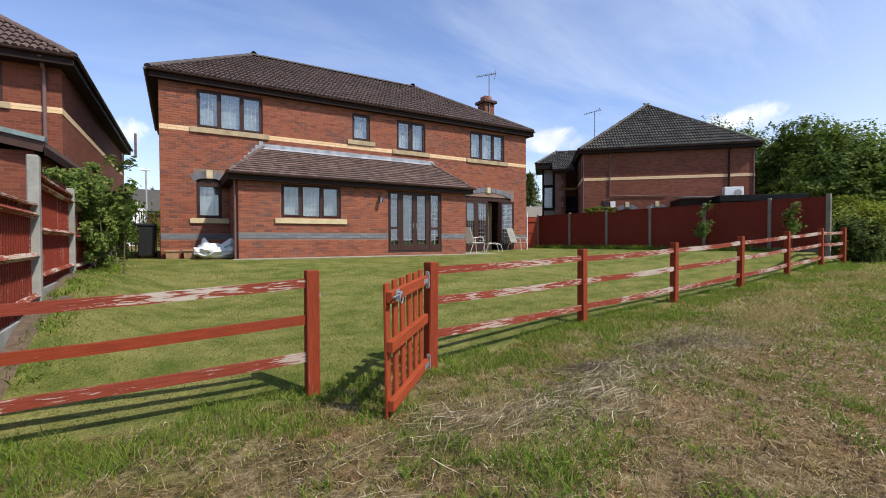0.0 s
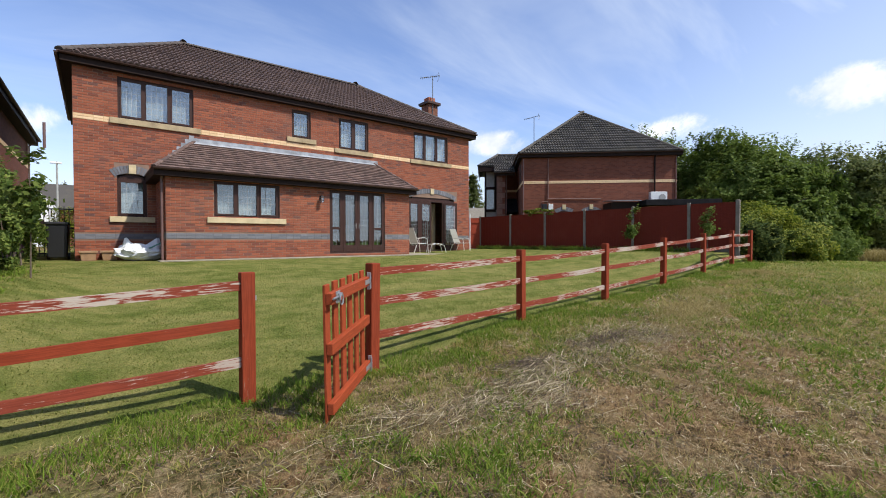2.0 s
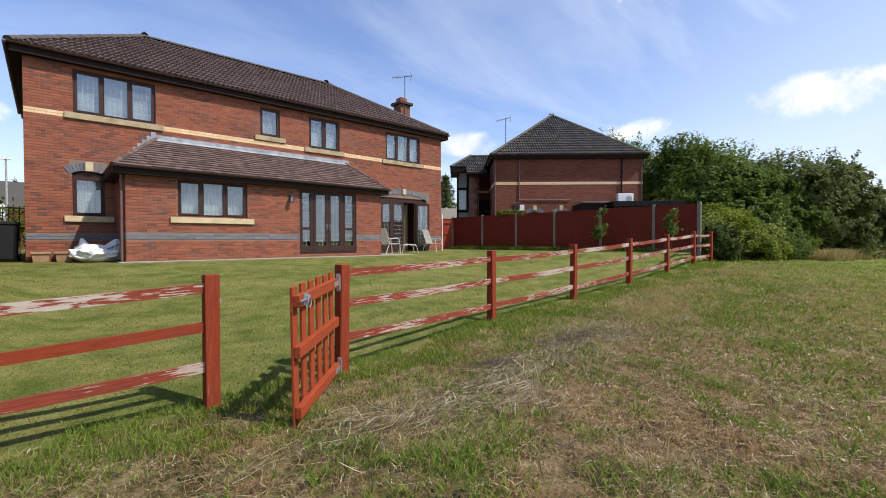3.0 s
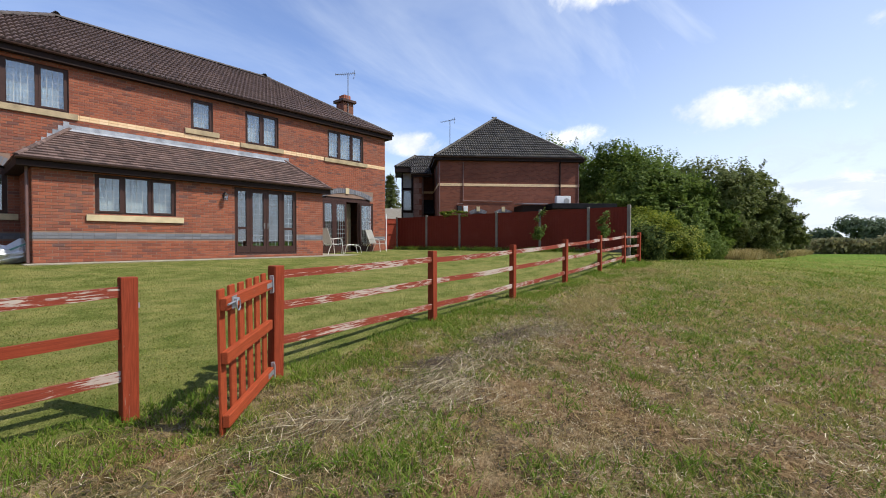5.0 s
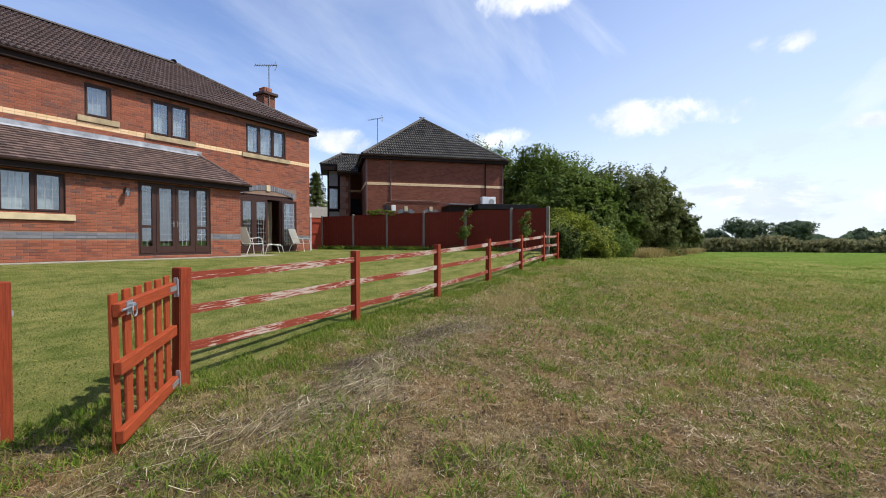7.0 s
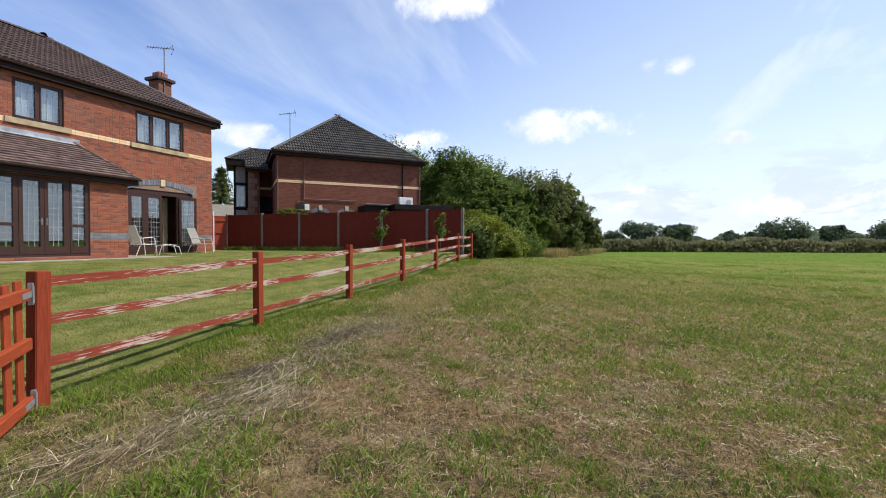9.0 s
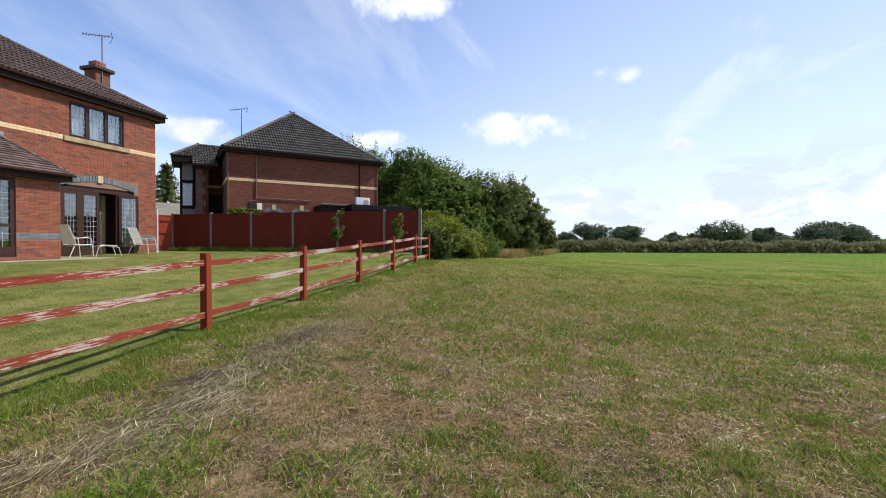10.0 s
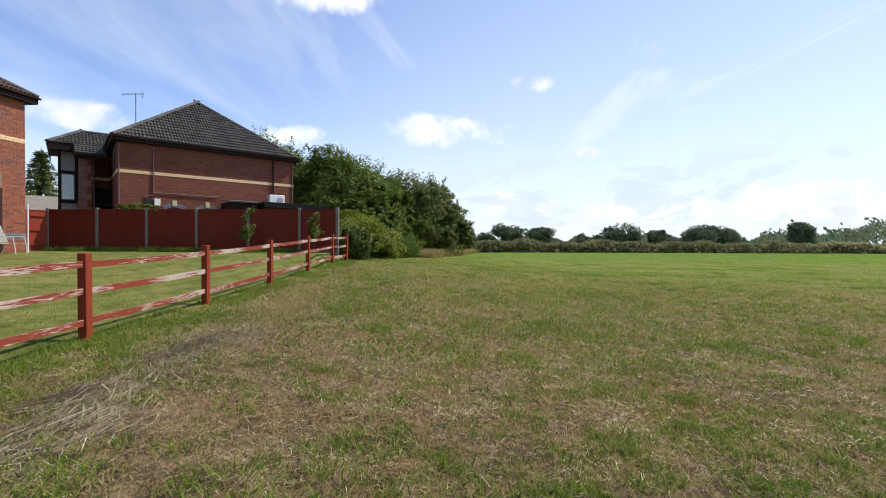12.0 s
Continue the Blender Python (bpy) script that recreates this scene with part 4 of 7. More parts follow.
def lean_to():
    x0, x1, y0, ze, zt, t0, t1 = EX0 - 0.28, EX1 + 0.20, EXY - 0.21, 2.41, 3.60, 2.92, 9.42
    A, B, C, D = (x0, y0, ze), (x1, y0, ze), (t1, -0.01, zt), (t0, -0.01, zt)
    bm = bmesh.new()
    v = [bm.verts.new(p) for p in (A, B, C, D, (x0, -0.01, ze), (x1, -0.01, ze))]
    for k in ((0, 1, 2, 3), (0, 3, 4), (1, 5, 2), (0, 4, 5, 1), (4, 3, 2, 5)):
        bm.faces.new([v[i] for i in k])
    roof = part("extension_roof", bm, M_PLAIN_TILE, house, "lean-to roof of small plain clay tiles")
    for pts in ((A, B, C, D), ((x0, -0.01, ze), A, D, D), (B, (x1, -0.01, ze), C, C)):
        vv, ff, _ = tiled_slope(*pts, 0.165, 0.205, 0.0, 0.034)
        tagged(part("plain_tiles", raw("plain_tiles", vv, ff, M_PLAIN_TILE), None, roof), kind="stuff")
    bm = bmesh.new()
    ridge_caps(bm, Vector(A) + Vector((0, 0, 0.01)), Vector(D) + Vector((0, -0.02, 0.02)), 0.062, 0.16)
    part("hip_tiles", bm, M_PLAIN_TILE, roof, "weathered bonnet hip tiles")
    bm = bmesh.new()
    ridge_caps(bm, Vector(B) + Vector((0, 0, 0.01)), Vector(C) + Vector((0, -0.02, 0.02)), 0.06, 0.16)
    part("hip_tiles", bm, M_PLAIN_TILE, roof, "weathered bonnet hip tiles")
    bm = bmesh.new()
    rnd = random.Random(4)
    u = t0 - 0.12
    while u < t1 + 0.1:                               # lead flashing in lapped lengths
        e = min(u + 0.62, t1 + 0.12)
        j = rnd.uniform(0, 0.012)
        bx(bm, u, e + 0.02, -0.024 - j, -0.002, zt - 0.02, zt + 0.15)
        w = [bm.verts.new(p) for p in ((u, -0.028 - j, zt + 0.03), (e + 0.02, -0.028 - j, zt + 0.03), (e + 0.02, -0.20, zt - 0.058 + j), (u, -0.20, zt - 0.058 + j))]
        bm.faces.new(w)
        u = e
    n = 9
    for i in range(n):                                # stepped flashing down the hip
        k0, k1 = i / n, (i + 1) / n
        ua, ub = t0 + (x0 + 0.25 - t0) * k0, t0 + (x0 + 0.25 - t0) * k1
        za, zb = zt + (ze - zt) * k0 * 0.97, zt + (ze - zt) * k1 * 0.97
        bx(bm, min(ua, ub), max(ua, ub) + 0.01, -0.020, -0.002, zb + 0.02, za + 0.22)
    part_each("flashing", bm, M_LEAD, house, "grey lead flashing")
    bm = bmesh.new()
    bx(bm, x0, x1, y0, y0 + 0.025, 2.21, 2.385)
    bx(bm, x0, x0 + 0.025, y0 + 0.025, 0, 2.21, 2.385)
    bx(bm, x1 - 0.025, x1, y0 + 0.025, 0, 2.21, 2.385)
    bx(bm, x0 + 0.025, x1 - 0.025, y0 + 0.025, EXY, 2.21, 2.225)
    bx(bm, x0 + 0.025, EX0, EXY, 0, 2.21, 2.225)
    bx(bm, EX1, x1 - 0.025, EXY, 0, 2.21, 2.225)
    part_each("fascia", bm, M_FASCIA, house)
    gutter(house, (x0 - 0.02, y0 - 0.055, 2.40), (x1 + 0.05, y0 - 0.055, 2.40))
    bm = bmesh.new()
    tube(bm, [(EX0 - 0.08, y0 + 0.2, 2.30), (EX0 - 0.08, EXY + 0.10, 2.16), (EX0 - 0.08, EXY + 0.10, 0.0)], 0.034, 10)
    part("downpipe", bm, M_PIPE, house, "brown rainwater downpipe")
    bm = bmesh.new()
    tube(bm, [(LONG + 0.05, -0.03, 1.80), (LONG + 0.05, -0.03, 0.0)], 0.028, 8)
    part("downpipe", bm, M_WHITE, house, "white waste pipe on the corner")


lean_to()


def chimney():
    x0, x1, y0, y1 = 14.86, 15.50, 3.6, 4.25
    bm = bmesh.new()
    bx(bm, x0, x1, y0, y1, 5.2, 8.0)
    st = part("chimney", bm, M_BRICK_STACK, house, "red brick chimney stack with stone cap", uv=True)
    part("cap", soften(box_bm(x0 - 0.13, x1 + 0.13, y0 - 0.13, y1 + 0.13, 8.0, 8.15), 0.02), M_GUTTER, st)
    bm = bmesh.new()
    bx(bm, x0 + 0.08, x1 - 0.1, y0 + 0.08, y1 - 0.1, 8.15, 8.42)
    part("chimney_pot", soften(bm, 0.03), M_POT, st, "squat terracotta chimney pot")


chimney()


def aerial(m, high, label):
    """A yagi aerial on a mast."""
    ob = thing("television_aerial", m, label, "aerial")
    bm = bmesh.new()
    tube(bm, [(0, 0, 0), (0, 0, high)], 0.024, 6)
    part("mast", bm, M_AERIAL, ob)
    bm = bmesh.new()
    tube(bm, [(-0.68, 0, high - 0.16), (0.40, 0, high + 0.04)], 0.018, 6)
    part("boom", bm, M_AERIAL, ob)
    bm = bmesh.new()
    for i in range(9):
        x = -0.66 + 0.11 * i
        z = high - 0.16 + 0.20 * (x + 0.68) / 1.08
        tube(bm, [(x, -0.20, z), (x, 0.20, z)], 0.009, 4)
    tube(bm, [(0.30, -0.16, high + 0.16), (0.38, 0.0, high - 0.03), (0.30, 0.16, high - 0.22)], 0.012, 5)
    tube(bm, [(0.30, 0.16, high + 0.16), (0.38, 0.0, high - 0.03), (0.30, -0.16, high - 0.22)], 0.012, 5)
    part("elements", bm, M_AERIAL, ob)
    return ob


aerial(house.matrix_basis @ pose(15.12, 3.56, 7.4, 0, 0, -28), 2.15, "thin metal television aerial strapped to the chimney")


def wall_lantern():
    ob = thing("wall_lantern", house.matrix_basis @ pose(6.17, EXY, 1.72), "small dark wall lantern on the brick wall", "lamp")
    bm = bmesh.new()
    bx(bm, -0.035, 0.035, -0.018, 0.0, 0.08, 0.24)
    tube(bm, [(0, -0.018, 0.20), (0, -0.09, 0.27), (0, -0.15, 0.24)], 0.010, 6)
    part("bracket", bm, M_BLACK, ob)
    bm = bmesh.new()
    for x, y in ((-0.05, -0.10), (0.05, -0.10), (-0.05, -0.20), (0.05, -0.20)):
        tube(bm, [(x * 0.7, -0.15 + (y + 0.15) * 0.7, 0.0), (x, y, 0.17)], 0.006, 4)
    part("cage", bm, M_BLACK, ob)
    part("lantern_glass", box_bm(-0.038, 0.038, -0.188, -0.112, 0.012, 0.165), M_GLASS, ob)
    bm = bmesh.new()
    bmesh.ops.create_cone(bm, segments=4, radius1=0.095, radius2=0.01, depth=0.07, cap_ends=True, matrix=Matrix.Translation((0, -0.15, 0.205)) @ Matrix.Rotation(math.pi / 4, 4, "Z"))
    part("lantern_roof", bm, M_BLACK, ob)


wall_lantern()


def corner_light(z, label):
    """A dark flood lamp on a short arm on the gable wall."""
    ob = thing("security_light", house.matrix_basis @ pose(LONG, 0.35, z), label, "lamp", "lamps on the gable wall")
    bm = bmesh.new()
    bx(bm, 0.0, 0.02, -0.05, 0.05, -0.05, 0.05)
    tube(bm, [(0.02, 0, 0), (0.14, 0, 0.03)], 0.018, 6)
    part("bracket", bm, M_BLACK, ob)
    bm = bmesh.new()
    bx(bm, 0.12, 0.26, -0.09, 0.09, -0.02, 0.07)
    part("lamp_head", soften(bm, 0.02), M_BLACK, ob)


corner_light(4.34, "small black flood lamp under the eaves")
corner_light(2.30, "small black lamp on the gable wall")
bm = bmesh.new()
bx(bm, EX0 - 0.2, 14.5, EXY - 0.42, EXY - 0.01, -0.12, -0.005)
bx(bm, EX1 + 0.02, 14.5, EXY - 0.01, -0.01, -0.12, -0.005)
patio = tagged(new("pavement", mesh_of("pavement", soften(bm, 0.01), M_PATIO)), "pale concrete paving strip along the house wall", "paving", kind="structure")
patio.matrix_basis = house.matrix_basis.copy()


# ---- the post-and-rail fence with its gate ----
POSTS = [(-0.78, 4.60), (1.68, 4.63), (2.88, 4.66), (5.80, 5.30), (8.47, 5.55), (11.14, 5.72), (13.81, 5.92), (16.47, 6.15), (17.87, 6.10)]


def wooden_post(fence, x, y, yaw, rnd):
    bm = bmesh.new()
    bx(bm, -0.30, 1.10, -0.055, 0.055, -0.055, 0.055)
    soften(bm, 0.007)
    for v in bm.verts:
        v.co += Vector((0, rnd.uniform(-0.003, 0.003), rnd.uniform(-0.003, 0.003)))
    up_x = Matrix(((0, 0, -1, 0), (0, 1, 0, 0), (1, 0, 0, 0), (0, 0, 0, 1)))     # the grain stands upright
    part("post", bm, M_POST, fence, m=pose(x, y, ground_z(x, y), rnd.uniform(-0.8, 0.8), rnd.uniform(-0.8, 0.8), yaw) @ up_x)


def wooden_rail(fence, p, q, rnd, mat=None):
    p, q = Vector(p), Vector(q)
    n = (q - p).length
    bm = bmesh.new()
    steps = 8
    rows = []
    for i in range(steps + 1):
        x = n * i / steps
        j = rnd.uniform(-0.004, 0.004)
        sag = -0.012 * math.sin(math.pi * i / steps)
        rows.append([bm.verts.new((x, yy + j, zz + sag + j * 0.7)) for yy, zz in ((-0.019, -0.040), (0.019, -0.040), (0.019, 0.040), (-0.019, 0.040))])
    for a, b in zip(rows, rows[1:]):
        for k in range(4):
            bm.faces.new((a[k], a[(k + 1) % 4], b[(k + 1) % 4], b[k]))
    bm.faces.new(rows[0])
    bm.faces.new(rows[-1])
    d = (q - p).normalized()
    side = Vector((0, 0, 1)).cross(d).normalized()
    upw = d.cross(side)
    m = Matrix(((d.x, side.x, upw.x, p.x), (d.y, side.y, upw.y, p.y), (d.z, side.z, upw.z, p.z), (0, 0, 0, 1)))
    part("rail", bm, mat or M_RAIL, fence, m=m)


def post_fence():
    rnd = random.Random(11)
    a = thing("post_and_rail_fence", pose(0, 0, 0), "weathered red post-and-rail fence with flaking stain", "fence")
    b = thing("post_and_rail_fence", pose(0, 0, 0), "long weathered red post-and-rail fence running up to the bush", "fence")
    for i, (x, y) in enumerate(POSTS):
        x2, y2 = POSTS[min(i + 1, len(POSTS) - 1)]
        x1, y1 = POSTS[max(i - 1, 0)]
        wooden_post(a if i < 2 else b, x, y, math.degrees(math.atan2(y2 - y1, x2 - x1)), rnd)
    for i, (p, q) in enumerate(zip(POSTS, POSTS[1:])):
        if i == 1:
            continue
        high = [((0.93, 0.99), (0.61, 0.675), (0.31, 0.345))] + [None] + [((1.01, 0.965), (0.70, 0.625), (0.36, 0.235))] + [((0.955, 0.95), (0.625, 0.62), (0.24, 0.25))] * 5 + [((0.95, 0.95), (0.62, 0.62), (0.28, 0.28))]
        d = Vector((q[0] - p[0], q[1] - p[1], 0)).normalized() * 0.052
        for k, (h0, h1) in enumerate(high[i]):
            wooden_rail(a if i < 1 else b, (p[0] + d.x, p[1] + d.y, ground_z(*p) + h0), (q[0] - d.x, q[1] - d.y, ground_z(*q) + h1), rnd, (M_RAIL_BARE, M_POST, M_RAIL)[k] if i == 0 else None)


post_fence()


def garden_gate():
    hinge, free = Vector((2.80, 4.60, 0)), Vector((2.065, 3.80, 0))
    d = (free - hinge)
    w = d.length
    yaw = math.degrees(math.atan2(d.y, d.x))
    g = thing("garden_gate", pose(hinge.x, hinge.y, -0.205, 0, 2.0, yaw), "bright red picket gate standing open", "gate")
    up_x = Matrix(((0, 0, -1, 0), (0, 1, 0, 0), (1, 0, 0, 0), (0, 0, 0, 1)))
    bm = bmesh.new()
    bx(bm, -0.06, 1.01, -0.011, 0.011, -0.050, 0.050)
    pale = mesh_of("pale", soften(bm, 0.004), M_GATE)
    n = 6
    for i in range(n):
        x = 0.06 + (w - 0.11) * i / (n - 1)
        part("pale", pale, None, g, m=Matrix.Translation((x, -0.034, 0.0 if i % 2 else 0.006)) @ up_x)
    for z in (0.07, 0.525, 0.905):
        bm = bmesh.new()
        bx(bm, 0.0, w, -0.022, 0.028, -0.045, 0.045)
        part("rail", soften(bm, 0.005), M_GATE, g, m=Matrix.Translation((0.0, 0, z)))
    for z in (0.07, 0.905):
        bm = bmesh.new()
        bx(bm, -0.012, 0.16, 0.028, 0.032, z - 0.022, z + 0.022)
        bx(bm, -0.030, -0.004, 0.004, 0.034, z - 0.085, z + 0.085)
        tube(bm, [(-0.008, 0.036, z - 0.07), (-0.008, 0.036, z + 0.07)], 0.009, 8)
        part("hinge", bm, M_STEEL, g, "galvanised hinge")
    bm = bmesh.new()
    x = w - 0.13
    bx(bm, x - 0.045, x + 0.045, 0.028, 0.034, 0.86, 0.95)
    ring = [(x + 0.035 * math.cos(t), 0.060, 0.885 + 0.042 * math.sin(t)) for t in [2 * math.pi * k / 14 for k in range(15)]]
    tube(bm, ring, 0.0055, 6)
    tube(bm, [(x, 0.03, 0.925), (x, 0.066, 0.925)], 0.013, 8)
    tube(bm, [(x - 0.02, 0.045, 0.91), (x + 0.15, 0.045, 0.91)], 0.008, 6)
    part("ring_latch", bm, M_STEEL, g, "galvanised ring latch")
    ob = thing("gate_catch", pose(1.68, 4.63, 0.60, 0, 0, 0), "small galvanised catch screwed to the gate post", "catch")
    bm = bmesh.new()
    bx(bm, 0.055, 0.061, -0.02, 0.02, -0.03, 0.06)
    bx(bm, 0.061, 0.077, -0.006, 0.006, -0.01, 0.03)
    part("plate", bm, M_STEEL, ob)


garden_gate()


# ---- the tall panel fence between the gardens ----
RF = [(16.23, 17.65), (16.46, 15.73), (16.685, 13.79), (16.91, 11.85), (17.15, 9.83), (17.38, 7.84), (17.56, 6.36)]


def panel_mesh(w, h, mat, boards=0.105):
    """Vertical feather-edge boards, each tilted over its neighbour, under a capping strip."""
    bm = bmesh.new()
    n = max(2, round(w / boards))
    line = [(0, 0.012)]
    for i in range(n):
        line += [(w * i / n + 0.001, -0.010), (w * (i + 1) / n - 0.001, -0.016)]
    line += [(w, 0.012)]
    lo, hi = [bm.verts.new((x, y, 0)) for x, y in line], [bm.verts.new((x, y, h)) for x, y in line]
    for k in range(len(line) - 1):
        bm.faces.new((lo[k], lo[k + 1], hi[k + 1], hi[k]))
    top = [bm.verts.new((x, y, h + 0.02)) for x, y in ((0, -0.03), (w, -0.03), (w, 0.02), (0, 0.02))]
    low = [bm.verts.new((v.co.x, v.co.y, h - 0.006)) for v in top]
    bm.faces.new(top)
    bm.faces.new(low)
    for k in range(4):
        bm.faces.new((low[k], low[(k + 1) % 4], top[(k + 1) % 4], top[k]))
    bm.faces.new((lo[0], lo[-1], hi[-1], hi[0]))
    return bm


def panel_fence():
    f = thing("panel_fence", pose(0, 0, 0), "tall dark red board fence with grey concrete posts", "fence")
    pm = mesh_of("concrete_post", soften(box_bm(-0.05, 0.05, -0.05, 0.05, -0.3, 1.76), 0.012), M_POST_GREY)
    for i, (x, y) in enumerate(RF):
        z = ground_z(x, y)
        if i < len(RF) - 1:
            part("concrete_post", pm, None, f, m=pose(x, y, 0.61 + 0.014 * i, 0, 0, -83))
        else:
            part("concrete_post", soften(box_bm(-0.06, 0.06, -0.06, 0.06, -0.6, 1.76), 0.012), M_POST_GREY, f, "thick grey end post", m=pose(x, y, 0.70, 0, 0, -83))
    for i, (p, q) in enumerate(zip(RF, RF[1:])):
        p, q = Vector((*p, 0)), Vector((*q, 0))
        d = (q - p).normalized()
        w = (q - p).length - 0.09
        yaw = math.degrees(math.atan2(d.y, d.x))
        z = 0.62 + 0.014 * i
        m = pose(p.x + d.x * 0.045, p.y + d.y * 0.045, z + 0.12, 0, 0, yaw)
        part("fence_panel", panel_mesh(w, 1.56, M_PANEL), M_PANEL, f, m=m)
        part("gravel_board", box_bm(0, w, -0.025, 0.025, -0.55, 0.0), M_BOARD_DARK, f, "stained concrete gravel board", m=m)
    g = thing("side_fence", pose(14.72, 18.3, 0.70, 0, 0, -23), "orange-red board fence panel closing the side passage", "fence")
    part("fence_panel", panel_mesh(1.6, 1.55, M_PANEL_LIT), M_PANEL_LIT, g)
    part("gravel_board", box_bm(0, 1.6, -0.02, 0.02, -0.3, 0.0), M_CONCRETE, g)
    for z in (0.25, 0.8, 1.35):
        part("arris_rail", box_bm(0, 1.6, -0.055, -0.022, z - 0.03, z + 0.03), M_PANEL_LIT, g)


panel_fence()


# ---- the boundary fence with arris rails on this side ----
def left_fence():
    f = thing("closeboard_fence", pose(0, 0, 0), "bleached red closeboard fence on concrete posts and gravel boards", "fence")
    P = [(-0.60, 4.45), (-0.79, 7.57), (-1.00, 10.65), (-1.20, 13.75)]
    tops = [1.55, 2.10, 2.02, 1.95]
    rnd = random.Random(5)
    board = mesh_of("board", box_bm(-0.055, 0.055, -0.010, 0.010, 0.0, 1.0), M_LEFT_BOARD)
    for (x, y), t in zip(P, tops):
        part("concrete_post", soften(box_bm(-0.055, 0.055, -0.065, 0.065, ground_z(x, y) - 0.3, t), 0.012), M_CONCRETE, f, m=pose(x, y, 0, 0, 0, 3))
    for i, (p, q) in enumerate(zip(P, P[1:])):
        p, q = Vector((*p, 0)), Vector((*q, 0))
        d = (q - p).normalized()
        w = (q - p).length
        top, foot = (1.50, 1.88, 1.82)[i], (0.30, 0.52, 0.48)[i]
        side = Vector((d.y, -d.x, 0))
        yaw = math.degrees(math.atan2(d.y, d.x))
        part("gravel_board", box_bm(0.06, w - 0.06, -0.03, 0.03, foot - 0.75, foot), M_CONCRETE, f, "stained concrete gravel board", m=pose(p.x, p.y, 0, 0, 0, yaw))
        n = round((w - 0.12) / 0.098)
        lie = Matrix(((0, 1, 0, 0), (1, 0, 0, 0), (0, 0, 1, 0), (0, 0, 0, 1)))
        for k in range(n):
            c = p + d * (0.06 + (w - 0.12) * (k + 0.5) / n) - side * 0.03
            up = Matrix.Translation((c.x, c.y, foot)) @ Matrix.Rotation(radians(yaw + 7), 4, "Z") @ Matrix.Diagonal((1, 1, top - foot + rnd.uniform(-0.015, 0.01), 1))
            part("board", board, None, f, m=up)
        for z in (foot + 0.16, (foot + top) / 2 + 0.03, top - 0.10):
            bm = bmesh.new()
            v = [[bm.verts.new((x, yy, zz)) for yy, zz in ((-0.004, -0.04), (-0.055, 0.0), (-0.004, 0.04))] for x in (0.05, w - 0.05)]
            for k in range(3):
                bm.faces.new((v[0][k], v[0][(k + 1) % 3], v[1][(k + 1) % 3], v[1][k]))
            bm.faces.new(v[0])
            bm.faces.new(v[1])
            part("arris_rail", bm, M_RAIL, f, m=pose(p.x, p.y, z, 0, 0, yaw))
        part("capping", box_bm(0.05, w - 0.05, -0.04, 0.055, top, top + 0.03), M_RAIL, f, m=pose(p.x, p.y, 0, 0, 0, yaw))


left_fence()


